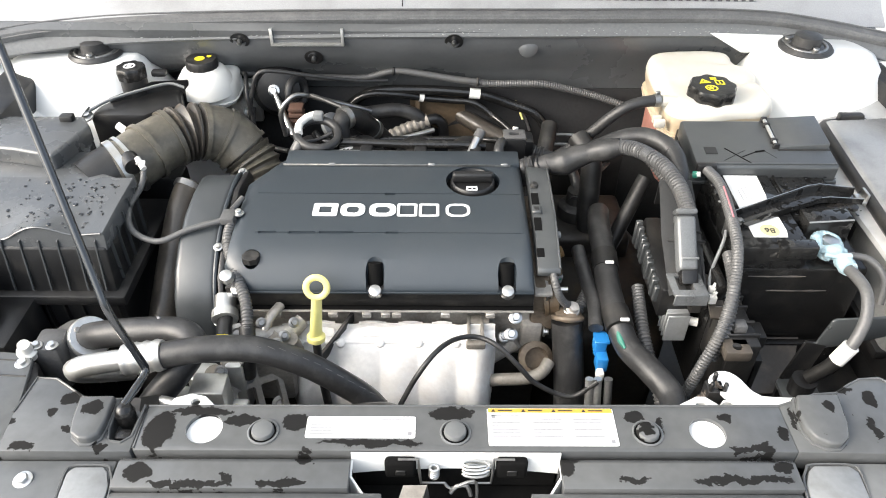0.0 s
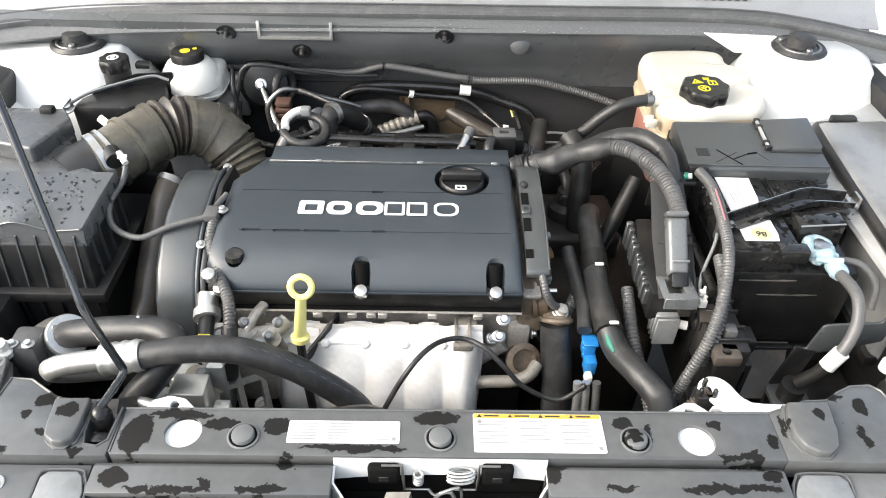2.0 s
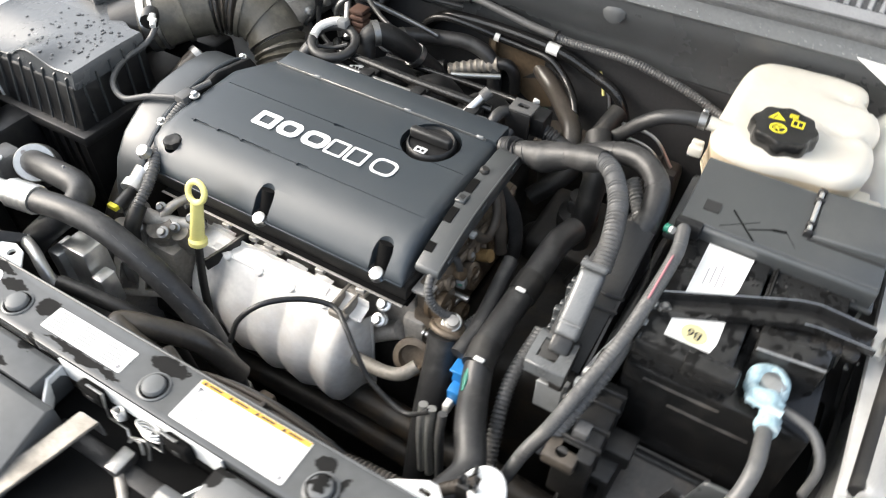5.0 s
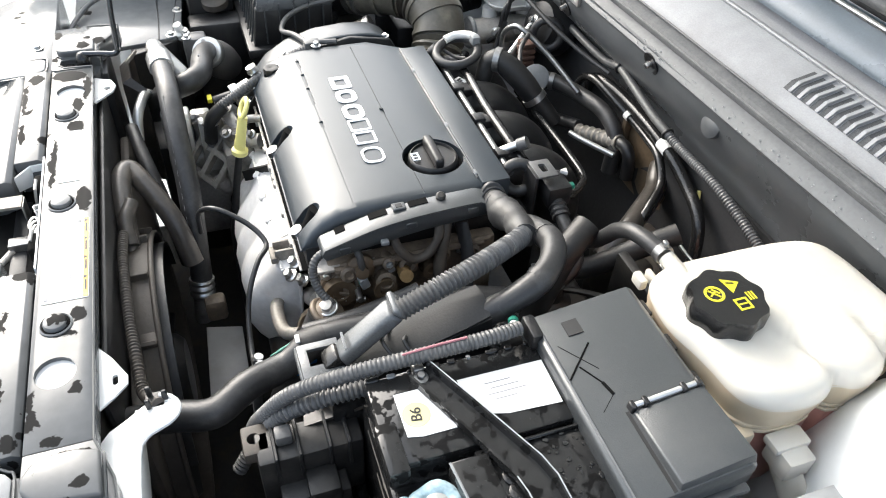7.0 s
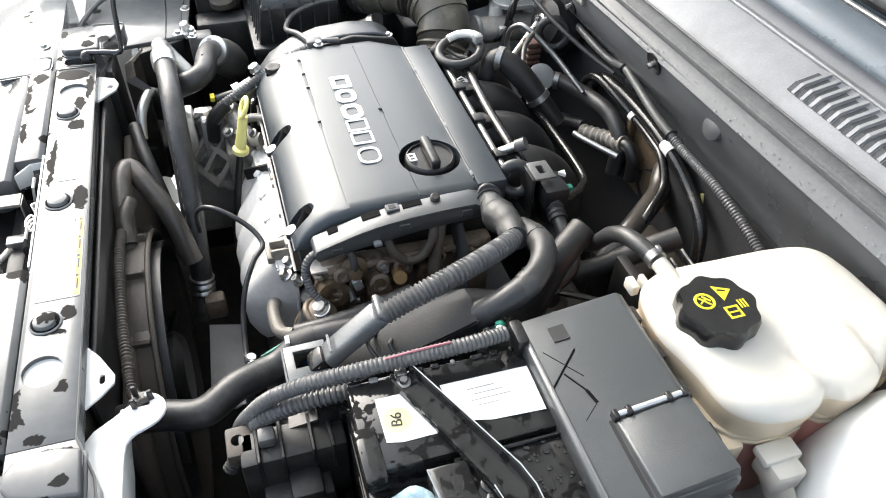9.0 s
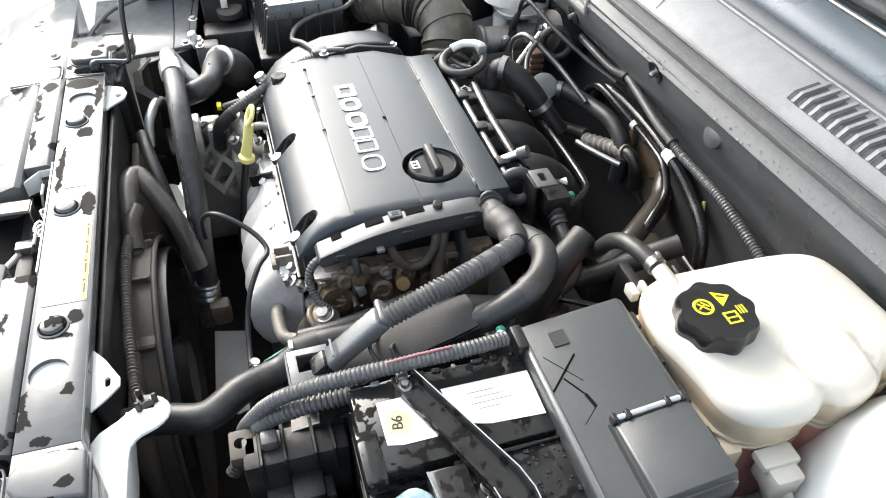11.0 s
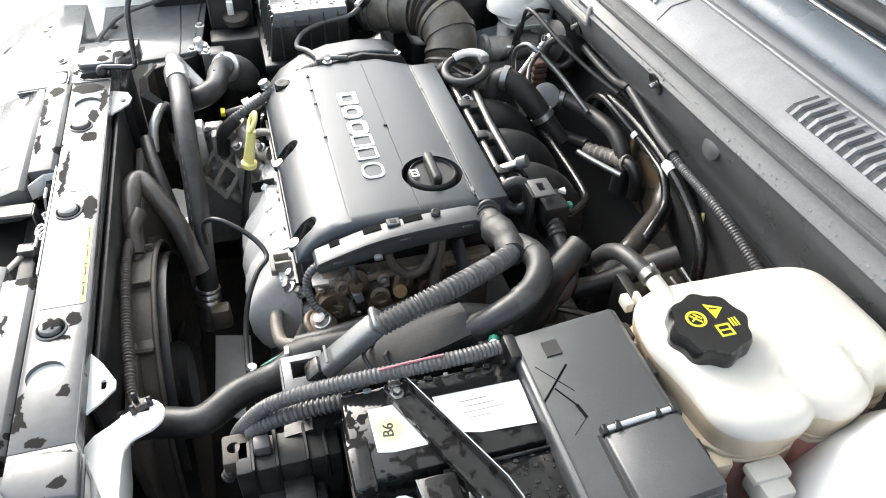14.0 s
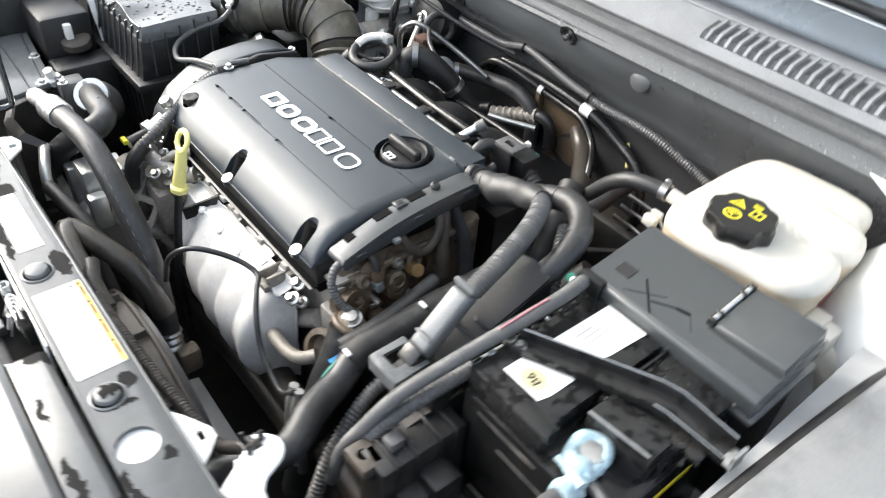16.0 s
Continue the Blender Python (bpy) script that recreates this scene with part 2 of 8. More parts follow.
SLEEVE = mat("pale_blue_terminal_corrosion", (0.30, 0.42, 0.47), 0.7, grain=0.5, scale=220, bump=1.0, stain=0.8, stain_colour=(0.55, 0.60, 0.60), stain_scale=50)
PAPER = mat("label_paper", (0.78, 0.78, 0.76), 0.5, grain=0.03, stain=0.3, stain_colour=(0.62, 0.61, 0.58), stain_scale=14)
INK = mat("grey_ink", (0.24, 0.24, 0.25), 0.6)
BLACKINK = mat("black_ink", (0.02, 0.02, 0.02), 0.6)
LETTER = mat("white_print", (0.74, 0.75, 0.76), 0.45, grain=0.05)
BRASS = mat("rusty_brown_metal", (0.11, 0.078, 0.048), 0.5, metal=0.2, grain=0.4, scale=150, bump=0.5, stain=0.6, stain_colour=(0.07, 0.045, 0.025))
OILYCAST = mat("oily_stained_casting", (0.17, 0.135, 0.10), 0.5, metal=0.2, grain=0.4, scale=160, bump=0.5, stain=0.7, stain_colour=(0.03, 0.022, 0.016), stain_scale=26)
BRONZE = mat("dull_brass_fitting", (0.36, 0.24, 0.11), 0.42, metal=0.6, grain=0.3, scale=200, bump=0.3, stain=0.5, stain_colour=(0.10, 0.06, 0.03), stain_scale=40)
GREENPAINT = mat("green_paint_mark", (0.02, 0.15, 0.11), 0.5, grain=0.3, scale=300)
DUSTY = mat("dusty_brown_plastic", (0.058, 0.049, 0.040), 0.6, grain=0.3, scale=200, bump=0.3, stain=0.6, stain_colour=(0.10, 0.083, 0.064), stain_scale=24)
WETGREY = mat("wet_grey_plastic", (0.115, 0.12, 0.123), 0.25, grain=0.25, scale=500, bump=0.15, spec=0.7, stain=0.5, stain_colour=(0.04, 0.04, 0.04), stain_scale=30, rvar=0.1)
COPPER = mat("red_brown_plastic", (0.12, 0.068, 0.05), 0.6, grain=0.2)
PINK = mat("pink_stripe", (0.38, 0.16, 0.18), 0.5, grain=0.1)
GREEN = mat("green_plastic", (0.03, 0.22, 0.15), 0.4)
GLASS = mat("dark_windscreen_glass", (0.075, 0.10, 0.115), 0.05, spec=0.8, stain=0.5, stain_colour=(0.04, 0.05, 0.055), stain_scale=3, rvar=0.03)
GLOSS = mat("gloss_black_paint", (0.012, 0.014, 0.017), 0.14, grain=0.1, spec=0.8, coat=0.5, rvar=0.05)
# blue-grey base stands for sky reflected in black gloss
WIPER = mat("wiper_arm_sky_sheen", (0.14, 0.165, 0.19), 0.28, grain=0.15, stain=0.3, stain_colour=(0.10, 0.11, 0.12), stain_scale=14, spec=0.8)
CONCRETE = mat("pale_concrete", (0.50, 0.50, 0.49), 0.8, grain=0.2, scale=40, bump=0.4, stain=0.5, stain_colour=(0.40, 0.40, 0.39), stain_scale=1.5)
GREYDISC = mat("grey_plastic", (0.11, 0.108, 0.105), 0.5, grain=0.15, stain=0.4, stain_colour=(0.07, 0.065, 0.06))
DUSTCAST = mat("dusty_cast_metal", (0.27, 0.25, 0.22), 0.55, metal=0.3, grain=0.35, scale=180, bump=0.5, stain=0.6, stain_colour=(0.11, 0.095, 0.08), stain_scale=26)
MATT = mat("matt_black_plastic", (0.032, 0.033, 0.034), 0.68, grain=0.3, scale=500, bump=0.3, spec=0.25, stain=0.4, stain_colour=(0.06, 0.058, 0.055), stain_scale=30)
# near-black for shade in gaps and recesses; also rubber buffers and pen marks
VOID = mat("gap_shade_black", (0.006, 0.006, 0.006), 0.85, grain=0.3, spec=0.08)
WINGGREY = mat("pale_grey_wing_film", (0.40, 0.405, 0.405), 0.4, grain=0.12, scale=60, stain=0.5, stain_colour=(0.26, 0.26, 0.255), stain_scale=16)
PALEMETAL = mat("pale_sheet_metal", (0.62, 0.61, 0.59), 0.5, metal=0.1, grain=0.06, scale=120, stain=0.4, stain_colour=(0.40, 0.37, 0.33), stain_scale=20)
MESH = mat("dark_mesh", (0.075, 0.077, 0.08), 0.7, grain=0.8, scale=900, bump=1.0)
HOODLINER = mat("black_hood_liner", (0.02, 0.02, 0.021), 0.9, grain=0.4, scale=200, bump=0.4)


# ---- building helpers ----
def origin_of(ob):
    v = Vector((0, 0, 0))
    while ob:
        v += ob.location
        ob = ob.parent
    return v


def part(name, bm, material, parent=None, label="", smooth=40):
    """Links a bmesh in world metres as one mesh object under a thing or a part."""
    if parent:
        bmesh.ops.translate(bm, verts=bm.verts, vec=-origin_of(parent))
    me = bpy.data.meshes.new(name)
    bm.to_mesh(me)
    bm.free()
    me.materials.append(material)
    if smooth:
        me.shade_smooth()
        me.set_sharp_from_angle(angle=radians(smooth))
    ob = new(name, me)
    ob.parent = parent
    if label:
        ob["label"] = label
    return ob


def thing(name, label, category, at, group="", kind=""):
    ob = new(name)
    ob.location = at
    ob.empty_display_size = 0.02
    return tagged(ob, label, category, group, kind)


def solo(name, bm, material, label, category, group="", kind="", smooth=40):
    """A thing that is one mesh; its origin goes to the middle of its base."""
    vs = [v.co for v in bm.verts]
    at = Vector(((min(v.x for v in vs) + max(v.x for v in vs)) / 2, (min(v.y for v in vs) + max(v.y for v in vs)) / 2, min(v.z for v in vs)))
    bmesh.ops.translate(bm, verts=bm.verts, vec=-at)
    ob = part(name, bm, material, smooth=smooth)
    ob.location = at
    return tagged(ob, label, category, group, kind)


def join(*bms):
    out = bmesh.new()
    for b in bms:
        me = bpy.data.meshes.new("tmp")
        b.to_mesh(me)
        b.free()
        out.from_mesh(me)
        bpy.data.meshes.remove(me)
    return out


def bevel(bm, width, seg=2, angle=30, edges=None):
    if width > 0:
        picked = edges if edges is not None else [e for e in bm.edges if e.is_manifold and e.calc_face_angle(0) > radians(angle)]
        bmesh.ops.bevel(bm, geom=picked, offset=width, segments=seg, profile=0.5, affect="EDGES", clamp_overlap=True)
    return bm


def box(lo, hi, width=0.003, seg=2, top=1.0, turn=None):
    """A bevelled box from corner to corner; top: how much its upper face is drawn in; turn: a matrix about its centre."""
    bm = bmesh.new()
    bmesh.ops.create_cube(bm, size=1)
    lo, hi = Vector(lo), Vector(hi)
    mid, ext = (lo + hi) / 2, hi - lo
    for v in bm.verts:
        k = top if v.co.z > 0 else 1
        v.co = Vector((v.co.x * ext.x * k, v.co.y * ext.y * k, v.co.z * ext.z))
    bevel(bm, width, seg)
    bm.transform(Matrix.Translation(mid) @ (turn or Matrix()))
    return bm


def prism(pts, a, b, axis="z", width=0.003, seg=2):
    """A flat outline drawn out along an axis. The outline is (x, y) for z, (y, z) for x, (x, z) for y."""
    bm = bmesh.new()
    def at(p, h):
        return {"z": (p[0], p[1], h), "x": (h, p[0], p[1]), "y": (p[0], h, p[1])}[axis]
    lo = [bm.verts.new(at(p, a)) for p in pts]
    hi = [bm.verts.new(at(p, b)) for p in pts]
    bm.faces.new(lo)
    bm.faces.new(hi)
    for i in range(len(pts)):
        j = (i + 1) % len(pts)
        bm.faces.new((lo[i], lo[j], hi[j], hi[i]))
    bmesh.ops.recalc_face_normals(bm, faces=bm.faces)
    return bevel(bm, width, seg)


def smooth_path(pts, step=0.006):
    """A centripetal-looking curve through the points, sampled evenly."""
    p = [Vector(q) for q in pts]
    p = [p[0] * 2 - p[1]] + p + [p[-1] * 2 - p[-2]]
    out = []
    for i in range(1, len(p) - 2):
        n = max(2, int((p[i + 1] - p[i]).length / step))
        for k in range(n):
            t = k / n
            a, b, c, d = p[i - 1], p[i], p[i + 1], p[i + 2]
            out.append(0.5 * (2 * b + (c - a) * t + (2 * a - 5 * b + 4 * c - d) * t * t + (3 * b - a - 3 * c + d) * t ** 3))
    out.append(p[-2])
    return out


def tube(pts, r, seg=14, ribs=0.0, depth=0.0, step=0.006, straight=False, squash=1.0, radii=None, rough=0.0):
    """A round hose along a path. ribs: the spacing of its corrugations and depth their height; radii: radius factors along it."""
    path = [Vector(p) for p in pts] if straight else smooth_path(pts, min(step, ribs / 4) if ribs else step)
    bm = bmesh.new()
    t0 = (path[1] - path[0]).normalized()
    side = t0.orthogonal().normalized()
    rings, run = [], 0.0
    total = sum((path[i + 1] - path[i]).length for i in range(len(path) - 1))
    for i, p in enumerate(path):
        t = (path[min(i + 1, len(path) - 1)] - path[max(i - 1, 0)]).normalized()
        side = (side - t * side.dot(t)).normalized()
        up = t.cross(side)
        if i:
            run += (p - path[i - 1]).length
        rr = r
        if radii:
            f = run / total * (len(radii) - 1)
            k = min(int(f), len(radii) - 2)
            rr = r * (radii[k] + (radii[k + 1] - radii[k]) * (f - k))
        if ribs:
            w = math.sin(2 * math.pi * run / ribs)
            rr += depth * max(-0.8, min(0.8, 1.6 * w))
        if rough:
            rr *= 1 + rough * noise.noise(p * 60)
        rings.append([bm.verts.new(p + (side * math.cos(a) + up * math.sin(a) * squash) * rr) for a in (2 * math.pi * k / seg for k in range(seg))])
    for a, b in zip(rings, rings[1:]):
        for k in range(seg):
            j = (k + 1) % seg
            bm.faces.new((a[k], a[j], b[j], b[k]))
    bm.faces.new(rings[0][::-1])
    bm.faces.new(rings[-1])
    bmesh.ops.recalc_face_normals(bm, faces=bm.faces)
    return bm


def lathe(profile, at, axis=(0, 0, 1), seg=28, lobes=0, lobe=0.0):
    """A turned shape: (radius, height) pairs along an axis from a point; lobes: grip waves round it."""
    bm = bmesh.new()
    turn = Vector((0, 0, 1)).rotation_difference(Vector(axis).normalized()).to_matrix().to_4x4()
    rings = []
    for r, h in profile:
        rings.append([bm.verts.new((r * (1 + lobe * math.cos(lobes * a)) * math.cos(a), r * (1 + lobe * math.cos(lobes * a)) * math.sin(a), h))
                      for a in (2 * math.pi * k / seg for k in range(seg))])
    for a, b in zip(rings, rings[1:]):
        for k in range(seg):
            j = (k + 1) % seg
            bm.faces.new((a[k], a[j], b[j], b[k]))
    bm.faces.new(rings[0][::-1])
    bm.faces.new(rings[-1])
    bmesh.ops.recalc_face_normals(bm, faces=bm.faces)
    bm.transform(Matrix.Translation(at) @ turn)
    return bm


def ring(at, r, thick, axis=(0, 0, 1), seg=28, squash=1.0):
    """A closed torus."""
    bm = bmesh.new()
    turn = Vector((0, 0, 1)).rotation_difference(Vector(axis).normalized()).to_matrix().to_4x4()
    rows = [[bm.verts.new(((r + thick * math.cos(b)) * math.cos(a), (r + thick * math.cos(b)) * math.sin(a), thick * math.sin(b) * squash))
             for b in (2 * math.pi * j / 10 for j in range(10))] for a in (2 * math.pi * k / seg for k in range(seg))]
    for k in range(seg):
        for j in range(10):
            bm.faces.new((rows[k][j], rows[(k + 1) % seg][j], rows[(k + 1) % seg][(j + 1) % 10], rows[k][(j + 1) % 10]))
    bmesh.ops.recalc_face_normals(bm, faces=bm.faces)
    bm.transform(Matrix.Translation(at) @ turn)
    return bm


def sheet(rows, thick=0.003):
    """A skin through rows of points, given thickness on its underside."""
    bm = bmesh.new()
    vs = [[bm.verts.new(p) for p in row] for row in rows]
    faces = []
    for a, b in zip(vs, vs[1:]):
        for k in range(len(a) - 1):
            faces.append(bm.faces.new((a[k], a[k + 1], b[k + 1], b[k])))
    bmesh.ops.recalc_face_normals(bm, faces=bm.faces)
    if thick:
        bmesh.ops.solidify(bm, geom=bm.faces[:], thickness=thick)
        bmesh.ops.recalc_face_normals(bm, faces=bm.faces)
    return bm


def carve(bm, cutters):
    """Cuts the given shapes out of a closed mesh."""
    me = bpy.data.meshes.new("tmp")
    bm.to_mesh(me)
    bm.free()
    ob = new("tmp", me)
    tools = []
    for c in cutters:
        cm = bpy.data.meshes.new("tmp_cut")
        c.to_mesh(cm)
        c.free()
        tool = new("tmp_cut", cm)
        tools.append(tool)
        mod = ob.modifiers.new("cut", "BOOLEAN")
        mod.operation, mod.object, mod.solver = "DIFFERENCE", tool, "EXACT"
    bpy.context.view_layer.update()
    got = bpy.data.meshes.new_from_object(ob.evaluated_get(bpy.context.evaluated_depsgraph_get()))
    out = bmesh.new()
    out.from_mesh(got)
    for o in (ob, *tools):
        data = o.data
        bpy.data.objects.remove(o)
        bpy.data.meshes.remove(data)
    bpy.data.meshes.remove(got)
    return out


def rounded(x0, y0, x1, y1, r, n=4):
    """The outline of a rounded rectangle."""
    out = []
    for cx, cy, a0 in ((x1 - r, y0 + r, -90), (x1 - r, y1 - r, 0), (x0 + r, y1 - r, 90), (x0 + r, y0 + r, 180)):
        for k in range(n + 1):
            a = radians(a0 + 90 * k / n)
            out.append((cx + r * math.cos(a), cy + r * math.sin(a)))
    return out


def words(text, size, at, turn, material, name, parent, thick=0.0004):
    """Raised lettering in the built-in font, centred at a place."""
    cu = bpy.data.curves.new("tmp", "FONT")
    cu.body, cu.size, cu.extrude, cu.align_x, cu.align_y = text, size, thick, "CENTER", "CENTER"
    ob = new("tmp", cu)
    bpy.context.view_layer.update()
    me = bpy.data.meshes.new_from_object(ob.evaluated_get(bpy.context.evaluated_depsgraph_get()))
    bm = bmesh.new()
    bm.from_mesh(me)
    bpy.data.objects.remove(ob)
    bpy.data.curves.remove(cu)
    bpy.data.meshes.remove(me)
    bm.transform(Matrix.Translation(at) @ turn)
    return part(name, bm, material, parent, smooth=0)


def bolt(at, axis=(0, 0, 1), r=0.006, h=0.006):
    """A flanged hexagon bolt head."""
    return join(lathe([(r * 1.5, 0), (r * 1.5, h * 0.25), (r * 1.1, h * 0.35)], at, axis, 18),
                bevel(lathe([(r, h * 0.3), (r, h)], at, axis, 6), 0.0008, 1))


# ---- ground and car body ----
bm = bmesh.new()
bmesh.ops.create_grid(bm, x_segments=8, y_segments=8, size=300)
solo("ground", bm, CONCRETE, "pale dry concrete ground around the car", "ground", kind="structure")

body = thing("car_body", "white painted car body round the open engine bay", "car body", (0.016, 0.9, 0.3))
for sx, sy, sz in ((0.62, 1.154, 0.0), (-0.59, 1.15, -0.016)):
    tower = part("strut_tower", lathe([(0.165 if sx > 0 else 0.19, 0.70), (0.142 if sx > 0 else 0.165, 0.80 + sz), (0.121 if sx > 0 else 0.135, 0.90 + sz), (0.105 if sx > 0 else 0.109, 0.95 + sz), (0.085, 0.985 + sz), (0.076, 1.006 + sz), (0.066, 1.014 + sz), (0.01, 1.016 + sz)],
                              (sx, sy, 0), seg=48), WHITE, body, "white rounded strut tower")
    for v in tower.data.vertices:
        w = v.co + tower.location
        out = (w.x - sx) * (1 if sx > 0 else -1)
        if out > 0:
            v.co.x += (1 if sx > 0 else -1) * out * 0.75 * min(1, max(0, (1.0 + sz - w.z) / 0.07))
    part("strut_mount", lathe([(0.043, 1.012 + sz), (0.045, 1.018 + sz), (0.041, 1.023 + sz), (0.03, 1.021 + sz), (0.024, 1.024 + sz), (0.022, 1.038 + sz), (0.014, 1.041 + sz), (0.004, 1.041 + sz)],
                              (sx, sy, 0), seg=32), RUBBER, body, "black rubber strut mount")
    part("mount_ring", ring((sx, sy, 1.021 + sz), 0.033, 0.003, seg=32), RAILSTEEL, body, "pale worn ring")
    for k in range(3):
        part("mount_nut", bolt((sx + 0.031 * math.cos(2.1 * k + 0.6), sy + 0.031 * math.sin(2.1 * k + 0.6), 1.021 + sz), (0, 0, 1), 0.006, 0.008), RAILSTEEL, body)
for s in (1, -1):
    c = 0.016
    part("fender", sheet([[(c + s * x, y, z) for x, z in ((0.745, 0.93), (0.75, 0.985), (0.775, 0.995), (0.82, 0.975), (0.87, 0.92), (0.895, 0.82), (0.90, 0.55), (0.90, 0.35))] for y in (0.3, 0.5, 0.9, 1.3, 1.8)]), WHITE, body)
part("inner_wing", sheet([[(c - x, y, z) for x, z in ((0.55, 0.45), (0.60, 0.80), (0.66, 0.93), (0.72, 0.955), (0.745, 0.945))] for y in (0.70, 0.78, 0.95, 1.25)]), WHITE, body)
part("inner_wing", sheet([[(c + x + 0.012 * k, y, z - d) for x, z in ((0.574, 0.918), (0.566, 0.922), (0.567, 0.929), (0.60, 0.936), (0.66, 0.946), (0.72, 0.955), (0.745, 0.945))] for y, d, k in ((0.638, 0.07, 1.2), (0.642, 0.03, 0.5), (0.652, 0.008, 0.1), (0.672, 0.0, 0.0), (0.95, 0.0, 0.0), (1.25, 0.0, 0.0))]), WINGGREY, body, "pale grey wing flange beside the battery")
part("black_wing_block", box((0.60, 0.572, 0.76), (0.75, 1.03, 0.905), 0.01), BLACK, body)
# added black blocks close gaps beside the radiator that would show bright
part("black_gap_block", box((-0.43, 0.43, 0.28), (-0.335, 0.47, 0.90), 0.004), BLACK, body)
part("black_gap_block", box((0.365, 0.43, 0.28), (0.74, 0.455, 0.885), 0.004), BLACK, body)
part("insulation", sheet([[(x, y, z) for y, z in ((1.225, 0.42), (1.228, 0.80), (1.2395, 0.895))] for x in (-0.72, -0.3, 0.1, 0.5, 0.74)], 0.006), HOODLINER, body, "black felt insulation low on the bulkhead")
part("undertray", box((-0.72, 0.2, 0.25), (0.75, 1.4, 0.27), 0), DARK, body)

# bulkhead and cowl
def bulk(x, y, z):
    """The bulkhead turns out of square with the cowl toward its top."""
    k = min(1, max(0, (z - 0.915) / 0.055))
    return (x, y + 0.06 * (x - 0.25) * k, z - 0.025 * (x - 0.25) * max(0, min(1, (z - 0.95) / 0.05)))
part("bulkhead", sheet([[bulk(x, y, z) for y, z in ((1.24, 0.45), (1.245, 0.86), (1.238, 0.915), (1.226, 0.942), (1.212, 0.968), (1.203, 0.985), (1.198, 1.0), (1.196, 1.022), (1.21, 1.03))] for x in [-0.76 + 0.07 * k for k in range(23)]], 0.004), GREYPAINT, body)
def skew(x, y, z):
    """The cowl runs slightly out of square to the car's width."""
    return (x, y + 0.06 * (x - 0.25), z - 0.025 * (x - 0.25))
seal_line = [skew(*p) for p in ((-0.80, 1.15, 0.985), (-0.70, 1.18, 1.0), (-0.52, 1.20, 1.012), (-0.2, 1.20, 1.022), (0.2, 1.198, 1.027), (0.52, 1.195, 1.03), (0.66, 1.17, 1.025), (0.82, 1.12, 1.01))]
seal = smooth_path(seal_line, 0.03)
hs = thing("hood_seal", "long black rubber hood seal along the bulkhead", "seal", (0.0, 1.2, 1.0))
part("rubber_lip", sheet([[p + Vector(o) for o in ((0, 0.012, 0.004), (0, 0.009, 0.012), (0, 0.012, 0.020), (0, 0.020, 0.024), (0, 0.030, 0.024), (0, 0.036, 0.014))] for p in seal], 0.004), SEAL, hs)
part("ridge", tube([p + Vector((0, 0.0095, 0.0145)) for p in seal], 0.0016, 6), SEAL, hs)
part("ridge", tube([p + Vector((0, 0.024, 0.0265)) for p in seal], 0.0016, 6), SEAL, hs)
part("flange_strip", sheet([[p + Vector(o) for o in ((0, -0.004, -0.014), (0, -0.0065, -0.010), (0, 0.001, 0.001), (0, 0.012, 0.006))] for p in seal], 0.003), STRIP, hs, "pale grey painted flange below the seal")
cowl = thing("cowl_panel", "grey weathered plastic cowl panel with air louvres", "cowl panel", (0.016, 1.3, 1.03))
COWL_LINE = ((1.212, 1.030), (1.232, 1.044), (1.241, 1.048), (1.259, 1.067), (1.296, 1.076), (1.306, 1.062), (1.345, 1.056), (1.37, 1.075))
part("panel", sheet([[skew(x, y, z) for y, z in COWL_LINE] for x in [-0.8 + 0.05 * k for k in range(33)]], 0.003), COWL, cowl)
for x in (-0.07,):
    part("panel_joint", sheet([[skew(x + dx, y, z + 0.0008) for y, z in COWL_LINE[2:5]] for dx in (0, 0.0022)], 0.0004), BLACK, cowl)
for x0, n in ((-0.50, 28), (0.19, 26)):
    for k in range(n):
        x = x0 + k * 0.0145
        part("mesh_slot", sheet([[skew(x + dx, y, z + 0.0007) for y, z in ((1.2505, 1.0585), (1.259, 1.0672), (1.288, 1.0742))] for dx in (0, 0.0075)], 0.0004), MESH, cowl, smooth=0)
        part("louvre", sheet([[skew(x + 0.0085 + dx, y, z + 0.0042) for y, z in ((1.249, 1.057), (1.259, 1.0672), (1.294, 1.0752))] for dx in (0, 0.0045)], 0.004), COWL, cowl, smooth=0)
part("rear_lip", tube([skew(x, 1.3, 1.0775) for x in (-0.78, -0.3, 0.2, 0.78)], 0.0022, 6), COWL, cowl)
solo("windscreen", sheet([[(x, y - 0.05 * (x / 0.7) ** 2, z) for y, z in ((1.40, 1.075), (1.7, 1.24), (2.15, 1.47))] for x in [-0.75 + 0.1 * k for k in range(16)]], 0.005), GLASS, "dark sloping windscreen glass", "windscreen")
wiper = thing("wiper", "black wiper arm resting low on the windscreen", "wiper", (0.1, 1.38, 1.1))
part("arm", tube([skew(*p) for p in ((0.60, 1.385, 1.085), (0.3, 1.362, 1.092), (0.0, 1.355, 1.097), (-0.3, 1.36, 1.10), (-0.45, 1.365, 1.10))], 0.024, squash=0.3), WIPER, wiper, "wide glossy wiper arm, sky reflection in its blue-grey colour")
part("blade", tube([skew(*p) for p in ((0.5, 1.43, 1.105), (0.1, 1.41, 1.115), (-0.35, 1.41, 1.12))], 0.008), RUBBER, wiper)
part("blade_clip", tube([skew(*p) for p in ((0.25, 1.415, 1.125), (0.05, 1.405, 1.128))], 0.014, squash=0.6), CONDUIT, wiper)
# white highlight beyond the arm, shaped as a steel tube
part("edge_highlight", tube([skew(*p) for p in ((0.45, 1.40, 1.10), (0.2, 1.39, 1.107), (-0.1, 1.388, 1.11))], 0.004), STEEL, wiper)
hood = thing("hood", "open white hood held up by a thin rod", "hood", (0.016, 1.42, 1.2))
